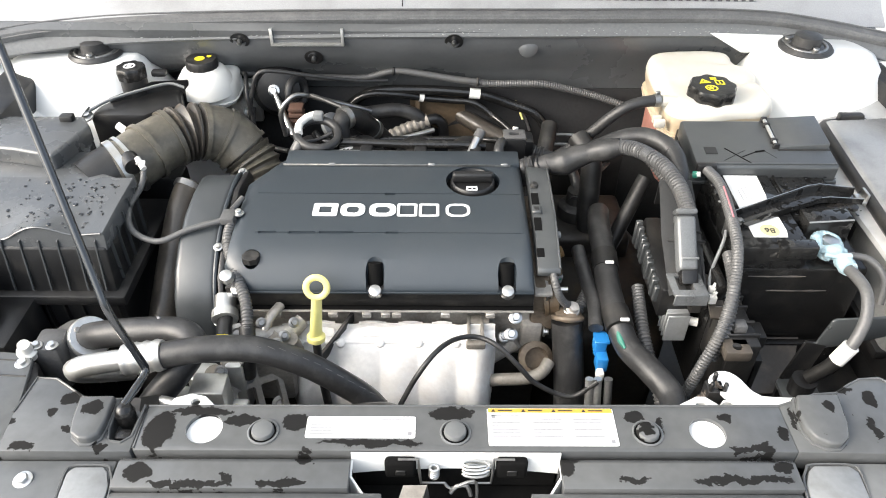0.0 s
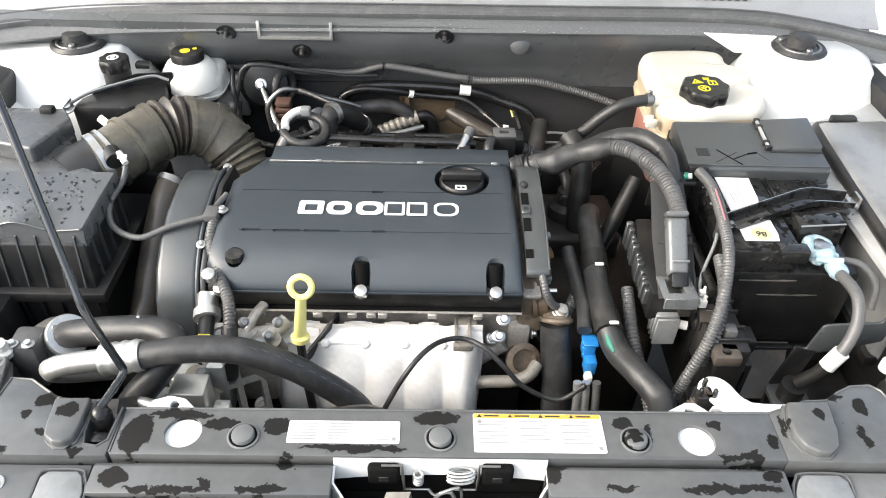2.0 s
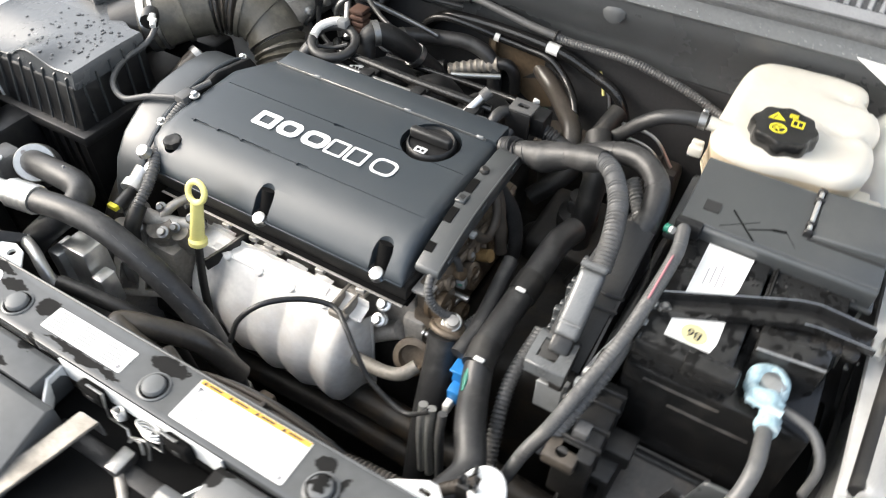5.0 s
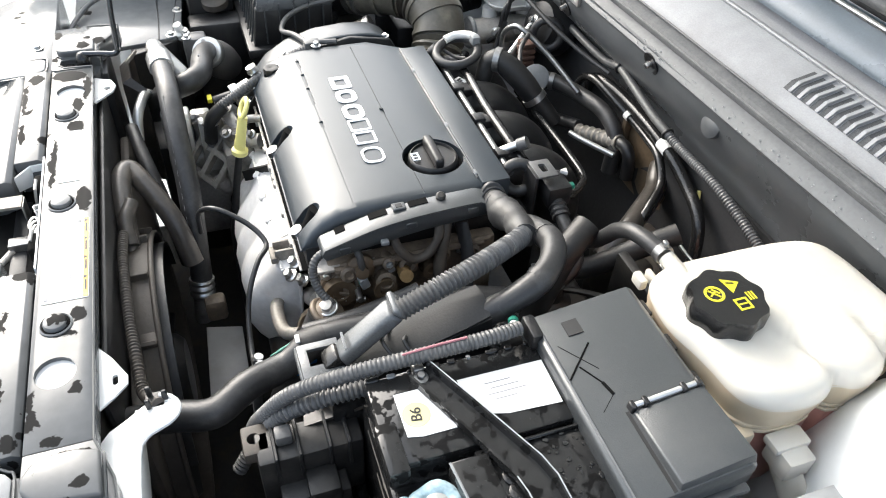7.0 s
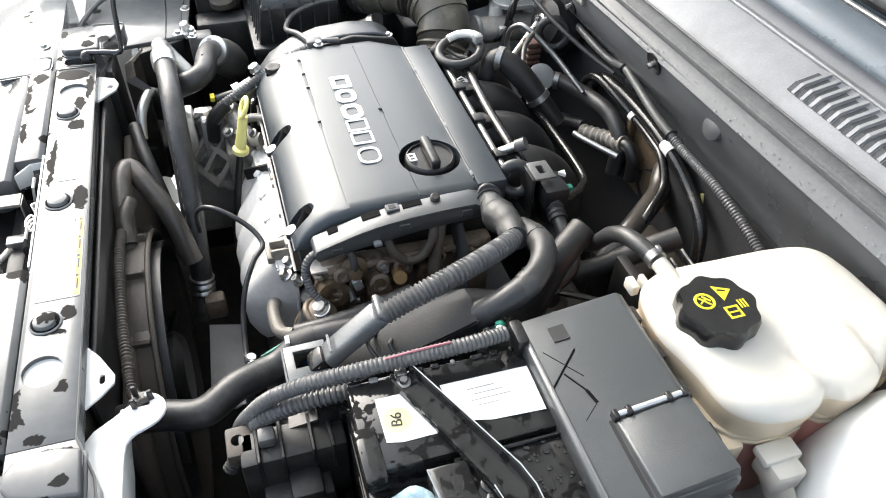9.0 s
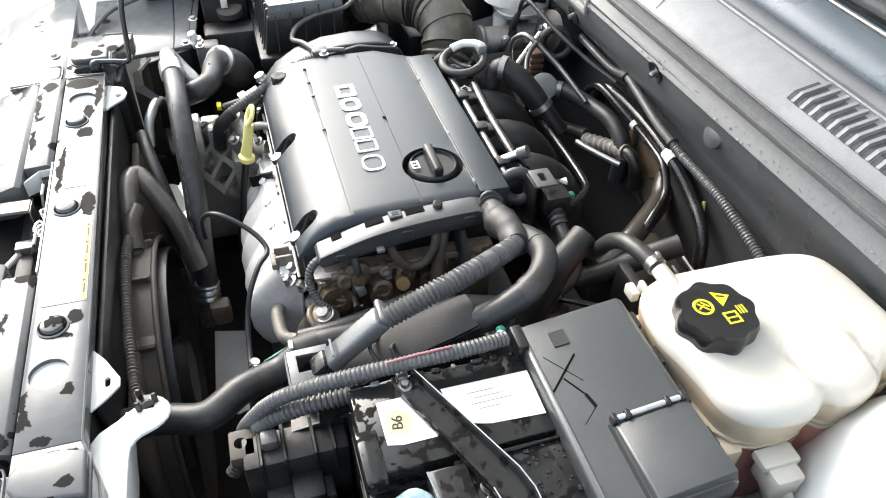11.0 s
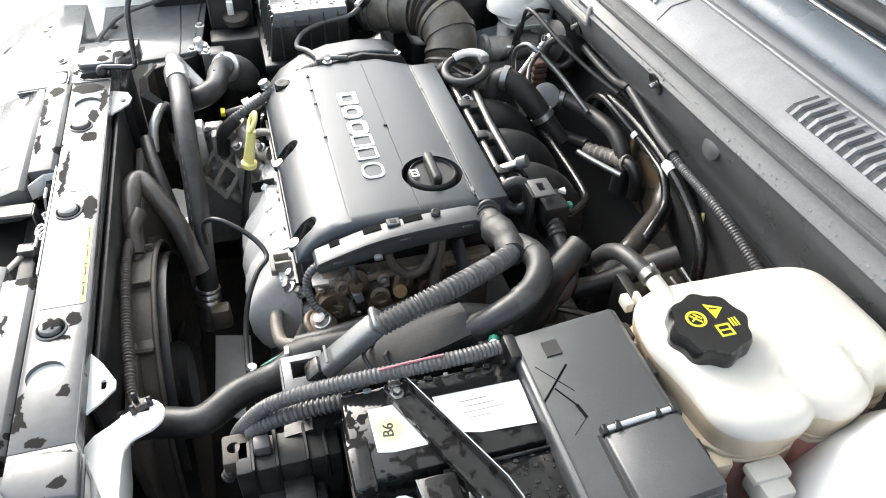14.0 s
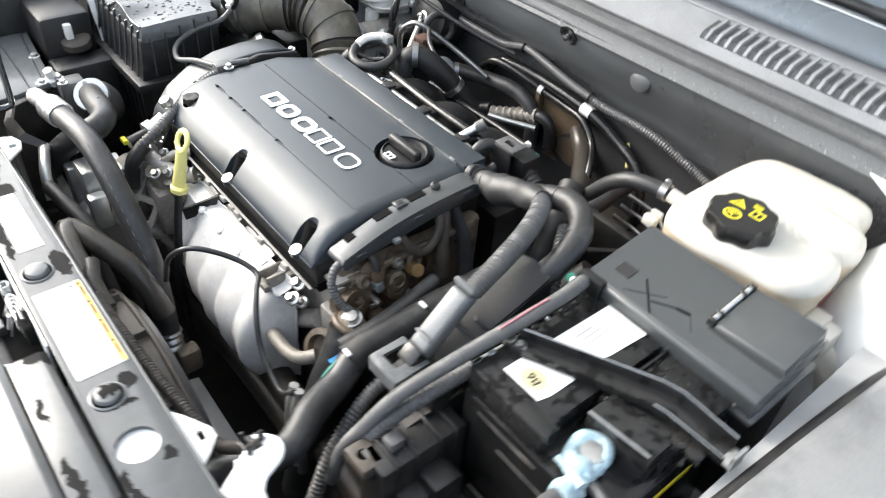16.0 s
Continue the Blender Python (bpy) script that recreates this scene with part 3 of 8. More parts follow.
hood_rows = [[(x, 1.43 - d * 0.643 - 0.04 * (1 - (x / 0.75) ** 2) * (d > 0.8), 1.14 + d * 0.766 - 0.05 * (x / 0.75) ** 2) for x in [-0.72 + 0.09 * k for k in range(17)]] for d in (0, 0.3, 0.7, 1.1, 1.25)]
part("outer_skin", sheet([[(x, y + 0.012, z + 0.02) for x, y, z in r] for r in hood_rows], 0.004), WHITE, hood)
part("inner_panel", sheet(hood_rows, 0.004), WHITE, hood, "white painted inner panel")
for x in (-0.4, 0.0, 0.4):
    part("stiffening_rib", sheet([[(x + dx, 1.43 - d * 0.643 - 0.02 * h, 1.12 + d * 0.766 - 0.02 * h) for dx, h in ((-0.05, 0), (-0.03, 1), (0.03, 1), (0.05, 0))] for d in (0.1, 0.5, 0.75)], 0.002), WHITE, hood)

# ---- front panel, radiator support ----
PZ = 0.93
front = thing("radiator_support", "black plastic radiator support panel with water marks, sky sheen in its film colour", "panel", (0.016, 0.43, 0.90))
top = prism([(-0.302, 0.402), (0.352, 0.402), (0.352, 0.459), (-0.302, 0.456)], PZ - 0.02, PZ, width=0.0012)
top = carve(top, [lathe([(0.0182, -0.1), (0.0182, 0.1)], (x, y, PZ)) for x, y in ((-0.238, 0.428), (0.2685, 0.4248))])
part("top_panel", top, PANEL, front)
for x, y in ((-0.238, 0.428), (0.2685, 0.4248)):
    part("hole_plate", prism([(x + 0.0235 * math.cos(a), max(0.4045, y + 0.0235 * math.sin(a))) for a in (2 * math.pi * k / 32 for k in range(32))], PZ - 0.009, PZ - 0.005, width=0), WHITE, front, "white painted metal below a round hole")
wing_l = prism([(-0.304, 0.400), (-0.304, 0.456), (-0.328, 0.464), (-0.369, 0.464), (-0.381, 0.472), (-0.411, 0.492), (-0.433, 0.494), (-0.438, 0.447), (-0.434, 0.400)], PZ - 0.028, PZ, width=0.0014)
well = [(-0.334, 0.49), (-0.3325, 0.426), (-0.329, 0.413), (-0.316, 0.411), (-0.308, 0.418), (-0.3065, 0.49)]
wing_l = carve(wing_l, [prism(well, PZ - 0.016, PZ + 0.02, width=0)])
part("side_panel", wing_l, PANEL, front)
wing_r = prism([(0.3521, 0.402), (0.3521, 0.459), (0.395, 0.474), (0.419, 0.476), (0.436, 0.487), (0.452, 0.495), (0.474, 0.497), (0.483, 0.490), (0.487, 0.476), (0.479, 0.430), (0.482, 0.400)], PZ - 0.028, PZ, width=0.0014)
part("side_panel", wing_r, PANEL, front)
def rim(pts, z, r=0.0013):
    """A thin raised edge along a line."""
    return part("rim", tube([(x, y, z) for x, y in pts], r, 6, straight=True), PANEL, front)
rim([(-0.438, 0.447), (-0.433, 0.493), (-0.411, 0.491), (-0.381, 0.4715), (-0.369, 0.4635), (-0.328, 0.4635)], PZ)
rim([(-0.3345, 0.462), (-0.333, 0.426), (-0.329, 0.4125), (-0.316, 0.4105), (-0.308, 0.4175), (-0.3055, 0.456)], PZ, 0.0016)
rim([(-0.302, 0.404), (-0.302, 0.4555), (0.352, 0.4585)], PZ)
rim([(0.352, 0.4585), (0.395, 0.474), (0.419, 0.476), (0.436, 0.487), (0.452, 0.495), (0.474, 0.497), (0.483, 0.490), (0.487, 0.476), (0.480, 0.436)], PZ)
for pts in (((-0.372, 0.460), (-0.369, 0.429), (-0.3655, 0.415), (-0.355, 0.4075), (-0.345, 0.4075), (-0.3365, 0.414), (-0.335, 0.428), (-0.336, 0.461)),
            ((0.370, 0.466), (0.364, 0.445), (0.3645, 0.425), (0.370, 0.412), (0.381, 0.405), (0.393, 0.405), (0.403, 0.413), (0.409, 0.430), (0.414, 0.467))):
    part("bump_stop_pad", prism(pts, PZ, PZ + 0.011, width=0.003, seg=3), PANEL, front)
    part("pad_foot", prism([(0.5 * (pts[0][0] + pts[-1][0]) + (x - 0.5 * (pts[0][0] + pts[-1][0])) * 1.07, 0.437 + (y - 0.437) * 1.07) for x, y in pts], PZ - 0.004, PZ + 0.0022, width=0.001), PANEL, front)
for x in (-0.178, 0.0145, 0.2075):
    part("push_pin", lathe([(0.0158, 0), (0.0158, 0.0012), (0.0140, 0.0019), (0.0130, 0.0005), (0.0115, 0.0005), (0.0112, 0.0042), (0.0102, 0.0056), (0.006, 0.0066), (0.002, 0.0068)], (x, 0.4235, PZ)), FILMED, front, "round push pin")
    part("pin_gap", ring((x, 0.4235, PZ + 0.0006), 0.0123, 0.0010, seg=32), VOID, front)
for (x0, x1, y0, y1, kind) in ((-0.1355, -0.0255, 0.4165, 0.4425, 0), (0.0475, 0.177, 0.408, 0.4535, 1)):
    lab = part("label", prism(rounded(x0, y0, x1, y1, 0.002), PZ, PZ + 0.0008, width=0), PAPER, front, "white printed service label", smooth=0)
    if kind:
        part("header", prism([(x0 + 0.001, y1 - 0.0055), (x1 - 0.001, y1 - 0.0055), (x1 - 0.001, y1 - 0.0005), (x0 + 0.001, y1 - 0.0005)], PZ + 0.0008, PZ + 0.0012, width=0), PRINT_O, lab, "orange warning strip", smooth=0)
        for k in range(4):
            xa = x0 + 0.004 + 0.031 * k
            part("warning_triangle", prism([(xa, y1 - 0.0048), (xa + 0.0048, y1 - 0.0048), (xa + 0.0024, y1 - 0.001)], PZ + 0.0012, PZ + 0.0014, width=0), BLACKINK, lab, smooth=0)
            part("heading_bar", box((xa + 0.007, y1 - 0.0038, PZ + 0.0012), (xa + 0.022, y1 - 0.0022, PZ + 0.0014), 0), BLACKINK, lab, smooth=0)
        part("symbol_square", box((x0 + 0.004, y1 - 0.0125, PZ + 0.0008), (x0 + 0.008, y1 - 0.0085, PZ + 0.0011), 0), INK, lab, smooth=0)
    part("corner_square", box((x1 - 0.0075, y0 + 0.003, PZ + 0.0008), (x1 - 0.0035, y0 + 0.007, PZ + 0.0012), 0), INK, lab, smooth=0)
    for r in range(7 if kind else 6):
        yy = y1 - (0.010 if kind else 0.004) - r * (0.0042 if kind else 0.0036)
        for k in range(3):
            w = (x1 - x0) * 0.29
            xa = x0 + 0.004 + k * (x1 - x0) * 0.32
            part("text_line", prism([(xa, yy), (xa + w * (0.75 + 0.25 * random.random()), yy), (xa + w * 0.75, yy + 0.0011), (xa, yy + 0.0011)], PZ + 0.0008, PZ + 0.0011, width=0), INK, lab, smooth=0)
for x0, x1, xi0, xi1 in ((-0.313, -0.088, -0.313, -0.056), (0.117, 0.346, 0.086, 0.344)):
    part("front_strip", prism([(0.398, 0.922), (0.392, 0.926), (0.3640, 0.9245), (0.3640, 0.88), (0.398, 0.88)], x0, x1, "x", 0.001), PANEL, front)
    part("front_panel", prism([(0.3625, 0.919), (0.355, 0.922), (0.30, 0.905), (0.22, 0.86), (0.22, 0.83), (0.3625, 0.88)], xi0, xi1, "x", 0.0012), PANEL, front)
for x, y in ((-0.132, 0.330), (-0.295, 0.326), (0.164, 0.330), (0.327, 0.326)):
    part("round_plug", lathe([(0.017, 0), (0.017, 0.002), (0.013, 0.0035), (0.004, 0.004)], (x, y, 0.9115 - (0.33 - y) * 0.4), (0, -0.3, 1)), PANEL, front)
for s, x0, x1 in ((-1, -0.62, -0.318), (1, 0.363, 0.66)):
    part("lamp_panel", prism([(0.398, 0.918), (0.36, 0.92), (0.28, 0.89), (0.18, 0.82), (0.18, 0.80), (0.398, 0.85)], x0, x1, "x", 0.002), FILMED, front)
for c0, s in ((-0.339, -1), (0.380, 1)):
    shape = [(c0 + s * x, y) for x, y in ((-0.034, 0.325), (-0.029, 0.372), (-0.021, 0.387), (-0.014, 0.3925), (0.020, 0.3925), (0.027, 0.386), (0.026, 0.37), (0.022, 0.325))]
    if s < 0:
        shape = [(c0 + (x - c0) * 0.8, y - 0.004) for x, y in shape[::-1]]
    part("inset_plate", prism(shape, 0.905, 0.9215, width=0.0015), STRAP, front, "smooth pale grey inset")
    part("inset_edge", tube([(x + (0.002 if x > c0 else -0.002), y + 0.002 * (y > 0.38), 0.9185 + 0.03 * (y - 0.325)) for x, y in shape], 0.0013, 6), PANEL, front)
for x in (-0.40, 0.455):
    part("bolt", bolt((x, 0.375, 0.919), (0, -0.1, 1), 0.006, 0.006), STEEL, front)
solo("front_bumper", sheet([[(x, y + 0.35 * ((x - 0.016) / 0.85) ** 4, z) for y, z in ((0.30, 0.86), (0.24, 0.835), (0.16, 0.78), (0.10, 0.68), (0.08, 0.5), (0.12, 0.25))] for x in [-0.83 + 0.0846 * k for k in range(21)]]),
              WHITE, "white painted front bumper below the engine bay", "bumper")

latch = thing("hood_latch", "metal hood latch with springs in a white recess", "latch", (0.014, 0.38, 0.86))
part("back_wall", sheet([[(x, 0.4008, 0.9292), (x, 0.4004, 0.918), (x, 0.4004, 0.906 - 0.008 * (abs(x - 0.015) / 0.1) ** 2)] for x in [-0.088 + 0.0206 * i for i in range(11)]], 0.002), WHITE, latch, "white painted wall of the recess")
# black sheet and block below stand for the shade inside the latch recess
part("shade_wall", box((-0.086, 0.4015, 0.866), (0.116, 0.404, 0.912), 0), VOID, latch)
for s, x0, x1 in ((-1, -0.088, -0.060), (1, 0.118, 0.092)):
    part("side_wall", sheet([[(x0, 0.398, 0.920), (x0 - s * -0.004, 0.398, 0.885)], [(x0, 0.38, 0.919), (x0 - s * -0.006, 0.38, 0.888)], [(0.5 * (x0 + x1), 0.362, 0.914), (0.5 * (x0 + x1), 0.362, 0.893)], [(x1, 0.352, 0.905), (x1, 0.354, 0.896)]], 0.002), WHITE, latch, "white painted side of the recess")
part("shade_floor", box((-0.10, 0.25, 0.80), (0.13, 0.401, 0.874), 0.003), VOID, latch)
part("cross_member", box((-0.075, 0.352, 0.862), (0.105, 0.372, 0.876), 0.004), BLACK, latch, "black cross member")
for x in (-0.0395, 0.070):
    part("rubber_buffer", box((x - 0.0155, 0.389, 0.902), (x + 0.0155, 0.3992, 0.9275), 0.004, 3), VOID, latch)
    part("buffer_core", box((x - 0.005, 0.3882, 0.908), (x + 0.005, 0.390, 0.916), 0.001, 1), DEEPBLACK, latch)
for x, s in ((-0.0395, 1), (0.070, -1)):
    part("buffer_bracket", tube([(x - s * 0.002, 0.393, 0.929), (x + s * 0.018, 0.393, 0.929), (x + s * 0.0185, 0.390, 0.914), (x + s * 0.020, 0.388, 0.897), (x + s * 0.044, 0.388, 0.8965)], 0.0013, 8, straight=True, squash=1.5), RAILSTEEL, latch, "bent steel bracket")
for x0, r, n, dz, z0 in ((-0.0065, 0.0042, 5, 0.0030, 0.901), (0.035, 0.0130, 4, 0.0056, 0.9025)):
    part("spring", tube([(x0 + r * math.cos(k * math.pi / 4), 0.3925 + min(r, 0.0045) * math.sin(k * math.pi / 4), z0 + dz * k / 8) for k in range(8 * n)], 0.0015, 8, step=0.01), STEEL, latch, "coiled steel spring")
part("wire_frame", tube([(0.004, 0.388, 0.8965), (0.010, 0.384, 0.893), (0.020, 0.384, 0.900), (0.033, 0.386, 0.9035), (0.036, 0.384, 0.895), (0.036, 0.380, 0.882)], 0.0016, 8), RAILSTEEL, latch)
part("catch_plate", box((0.006, 0.352, 0.868), (0.022, 0.378, 0.886), 0.002), RAILSTEEL, latch)
part("hook", tube([(0.010, 0.382, 0.889), (0.016, 0.384, 0.897), (0.026, 0.384, 0.898), (0.030, 0.380, 0.887)], 0.0022, 8), RAILSTEEL, latch)
part("lever", sheet([[(-0.036, 0.374, 0.914), (-0.013, 0.374, 0.915)], [(-0.050, 0.330, 0.905), (-0.028, 0.330, 0.905)], [(-0.085, 0.24, 0.885), (-0.062, 0.24, 0.885)]], 0.004), DUSTCAST, latch, "flat steel release lever")
part("lever_edge", prism([(-0.036, 0.912), (-0.013, 0.913), (-0.011, 0.893), (-0.016, 0.888), (-0.034, 0.890)], 0.3735, 0.3755, "y", 0.0005), RAILSTEEL, latch)
part("cable_guide", tube([(0.02, 0.355, 0.875), (0.04, 0.34, 0.872), (0.06, 0.32, 0.868), (0.10, 0.30, 0.86)], 0.005), CAST, latch)

# white brackets behind the panel
brk = carve(prism([(-0.297, 0.452), (-0.222, 0.452), (-0.252, 0.480), (-0.268, 0.484), (-0.285, 0.478)], 0.912, 0.916, width=0.0012), [lathe([(0.005, -0.1), (0.005, 0.1)], (-0.261, 0.472, 0.914))])
solo("corner_bracket", brk, WHITE, "small white triangular steel bracket with a hole", "bracket")
brk = carve(prism([(0.226, 0.452), (0.316, 0.452), (0.299, 0.472), (0.286, 0.484), (0.276, 0.484), (0.250, 0.470)], 0.9105, 0.914, width=0.0012), [prism(rounded(0.273, 0.470, 0.285, 0.4755, 0.0026), 0.8, 1.0, width=0)])
solo("corner_bracket", brk, WHITE, "small white triangular steel bracket with a hole", "bracket")
horn = thing("support_bracket", "curved white steel hook bracket holding a black clip", "bracket", (0.37, 0.46, 0.85))
hook = [(0.301, 0.509), (0.306, 0.519), (0.316, 0.525), (0.327, 0.523), (0.335, 0.514), (0.341, 0.500), (0.349, 0.492), (0.364, 0.488), (0.44, 0.486), (0.44, 0.452), (0.345, 0.453), (0.330, 0.464), (0.320, 0.480), (0.311, 0.492)]
part("bracket", prism(hook, 0.901, 0.905, width=0.0015), WHITE, horn)
part("rolled_edge", tube([(x, y, 0.904) for x, y in hook[:9]], 0.0028, 8), WHITE, horn)
part("web", prism([(0.305, 0.880), (0.36, 0.86), (0.44, 0.86), (0.44, 0.902), (0.31, 0.902)], 0.486, 0.489, "y", 0.001), WHITE, horn)
clip = part("clip", box((0.296, 0.496, 0.872), (0.316, 0.515, 0.905), 0.002), BLACK, horn, "black plastic clip")
for x, y in ((0.297, 0.498), (0.312, 0.497), (0.305, 0.512)):
    part("prong", box((x, y, 0.903), (x + 0.004, y + 0.005, 0.917), 0.001, 1), BLACK, clip)

rod = thing("hood_prop_rod", "thin black steel hood prop rod standing in its pivot", "prop rod", (-0.33, 0.446, 0.92))
part("rod", tube([(-0.322, 0.446, 0.942), (-0.317, 0.470, 0.942), (-0.314, 0.492, 0.942), (-0.318, 0.4955, 0.96), (-0.334, 0.501, 1.02), (-0.348, 0.521, 1.065), (-0.406, 0.61, 1.25), (-0.578, 0.872, 1.795)], 0.0042, 10), GLOSS, rod)
part("pivot", lathe([(0.008, 0.912), (0.010, 0.922), (0.0105, 0.932), (0.0085, 0.940), (0.005, 0.944), (0.002, 0.945)], (-0.322, 0.444, 0)), WETBLACK, rod, "black plastic pivot")
part("pivot_clip", box((-0.328, 0.418, 0.916), (-0.312, 0.43, 0.926), 0.002), WETBLACK, rod)

# ---- radiator and fan ----
fan = thing("radiator_fan", "dark dusty radiator fan with its plastic shroud", "radiator fan", (0.0, 0.5, 0.3))
part("radiator_core", box((-0.33, 0.42, 0.3), (0.36, 0.455, 0.90), 0.004), DARK, fan)
shroud = carve(box((-0.28, 0.466, 0.36), (0.29, 0.480, 0.822), 0.006), [lathe([(0.20, -0.1), (0.20, 0.1)], (0.06, 0.475, 0.635), (0, 1, 0), 48)])
part("shroud", shroud, DUSTY, fan, "dusty brown-black shroud")
part("top_seal", box((-0.29, 0.458, 0.80), (0.30, 0.464, 0.905), 0.002), BLACK, fan)
FX, FZ = 0.06, 0.635
def shroud_ring(r, y0, y1, a0, a1):
    """A short open drum round the fan, from one angle to another."""
    return sheet([[(FX + r * math.cos(radians(a)), y, FZ + r * math.sin(radians(a))) for y in (y0, y0 + (y1 - y0) * 0.9, y1)] for a in [a0 + (a1 - a0) * k / 40 for k in range(41)]], 0.004)
part("fan_ring", shroud_ring(0.205, 0.470, 0.500, 0, 360), DUSTY, fan, "dusty round fan shroud rim")
part("ring_edge", ring((FX, 0.500, FZ), 0.205, 0.0035, (0, 1, 0), 56), DUSTY, fan)
part("inner_ring", shroud_ring(0.19, 0.497, 0.512, 15, 165), BLACK, fan)
for a in (40, 62, 88, 112, 135):
    x, z = FX + 0.206 * math.cos(radians(a)), FZ + 0.206 * math.sin(radians(a))
    part("stiffener", box((x - 0.003, 0.472, z - 0.008), (x + 0.003, 0.497, z + 0.008), 0.001, 1, turn=Matrix.Rotation(radians(90 - a), 4, "Y")), DUSTY, fan)
part("hub", lathe([(0.06, 0), (0.06, 0.03), (0.05, 0.04), (0.01, 0.04)], (0.06, 0.47, FZ), (0, 1, 0)), BLACK, fan)
for k in range(7):
    a = 2 * math.pi * k / 7
    part("blade", box((0.05, -0.004, -0.03), (0.185, 0.004, 0.03), 0.002, 1, turn=pose(0, 0, 0, 25, 0, 0)), BLACK, fan).matrix_local = Matrix.Translation(Vector((0.06, 0.475, 0.635)) - Vector((0, 0.5, 0.3))) @ Matrix.Rotation(a, 4, "Y") @ Matrix.Translation((0, 0.5, 0.3))

# ---- engine ----
engine = thing("engine_block", "dark oily engine block and cylinder head", "engine", (-0.08, 0.8, 0.35))
part("cylinder_head", box((-0.285, 0.70, 0.74), (0.125, 0.925, 0.868), 0.006), CAST, engine)
part("block", box((-0.30, 0.69, 0.35), (0.14, 0.93, 0.745), 0.01), DARK, engine)
part("gasket_rail", box((-0.284, 0.682, 0.856), (0.124, 0.932, 0.888), 0.002), DEEPBLACK, engine, "recessed black cover base")
part("cover_lip", box((-0.276, 0.6755, 0.8835), (0.122, 0.70, 0.8862), 0.0006), COVER, engine)

# valve cover: rows along y, rounded at both ends
def cover_shape():
    prof = [(0.936, 0.887), (0.936, 0.918), (0.931, 0.929), (0.92, 0.933), (0.86, 0.9345), (0.80, 0.934), (0.75, 0.932), (0.725, 0.9275), (0.705, 0.919), (0.692, 0.908), (0.683, 0.897), (0.678, 0.890), (0.677, 0.886)]
    rows = []
    for y, z in prof:
        left = -0.288 + max(0, (y - 0.885)) * 1.0 + (max(0, 0.700 - y) * 1.4)
        h = z - 0.885
        row = [(left, 0.885), (left + 0.0015, 0.885 + h * 0.6), (left + 0.006, 0.885 + h * 0.88), (left + 0.014, z - h * 0.015), (left + 0.024, z)]
        mid = [(left + 0.024 + (0.105 - left - 0.024) * k / 12, z) for k in range(1, 12)]
        end = [(0.105, z), (0.114, z - h * 0.02), (0.119, 0.885 + h * 0.88), (0.122, 0.885 + h * 0.6), (0.1225, 0.885)]
        rows.append([(x, y, zz) for x, zz in row + mid + end])
    bm = bmesh.new()
    vs = [[bm.verts.new(p) for p in r] for r in rows]
    for a, b in zip(vs, vs[1:]):
        for k in range(len(a) - 1):
            bm.faces.new((a[k], a[k + 1], b[k + 1], b[k]))
    bm.faces.new([v for v in vs[0]])
    bm.faces.new([v for v in vs[-1]][::-1])
    bm.faces.new([r[0] for r in vs] + [r[-1] for r in vs][::-1])
    bmesh.ops.remove_doubles(bm, verts=bm.verts, dist=0.0003)
    bmesh.ops.recalc_face_normals(bm, faces=bm.faces)
    return bm

valve = thing("valve_cover", "satin black plastic engine cover with white lettering blocks", "engine cover", (-0.08, 0.8, 0.872))
cuts = [tube([(x, 0.668, 0.86), (x, 0.689, 0.90), (x, 0.708, 0.96)], 0.0125, 16, straight=True) for x in (-0.0865, 0.0865)]
cuts += [tube([(-0.249, 0.706, 0.90), (-0.249, 0.706, 0.96)], 0.012, 16, straight=True)]
cuts += [tube([(x, 0.94, 0.92), (x, 0.925, 0.95)], 0.012, 16, straight=True) for x in (-0.08, 0.02)]
cuts += [box((-0.25, 0.7445, 0.9305), (0.13, 0.7462, 0.95), 0), box((-0.262, 0.8315, 0.933), (0.13, 0.8328, 0.95), 0)]
cuts += [box((x0, 0.743, 0.929), (x1, 0.7478, 0.95), 0) for x0, x1 in ((-0.246, -0.222), (-0.205, -0.17), (-0.165, -0.118), (-0.075, -0.058))]
cuts += [lathe([(0.0395, 0.922), (0.0395, 0.96)], (0.046, 0.8655, 0), seg=40), box((-0.081, 0.829, 0.931), (-0.066, 0.834, 0.95), 0)]
part("cover", carve(cover_shape(), cuts), COVER, valve)
part("plug", lathe([(0.0112, 0.915), (0.0112, 0.9235), (0.008, 0.9245), (0.002, 0.9225)], (-0.249, 0.706, 0), seg=32, lobes=8, lobe=0.06), DEEPBLACK, valve, "black plug in the cover")
# black plugs fill the slots in place of their shade
for x in (-0.0865, 0.0865):
    part("slot_shade", tube([(x, 0.6925, 0.884), (x, 0.701, 0.901), (x, 0.706, 0.914)], 0.0108, 14, straight=True), VOID, valve, "black plug standing for the shade in a bolt slot")
for k, x in enumerate((-0.178, -0.140, -0.100, -0.0615, -0.031, 0.006)):
    w, t = ((0.034, 0.0085) if k < 2 else (0.037, 0.0085)) if k < 3 else (0.028 if k < 5 else 0.034, 0.004)
    y0, y1 = 0.778, 0.807
    r = 0.003 if k in (0, 3, 4) else 0.011
    outer = prism(rounded(x, y0, x + w, y1, r, 5), 0.934, 0.9352, width=0)
    inner = prism(rounded(x + t, y0 + t * 0.8, x + w - t, y1 - t * 0.8, max(0.001, r - t * 0.6), 5), 0.90, 0.96, width=0)
    part("white_emblem_shape", carve(outer, [inner]), LETTER, valve, "plain white printed block", smooth=0)
# black disc puts the shade of the recess into colour
part("recess_floor", lathe([(0.0392, 0.9222), (0.0392, 0.9226), (0.030, 0.9227)], (0.046, 0.8655, 0), seg=40), VOID, valve, "black disc standing for the shade in the cap recess")
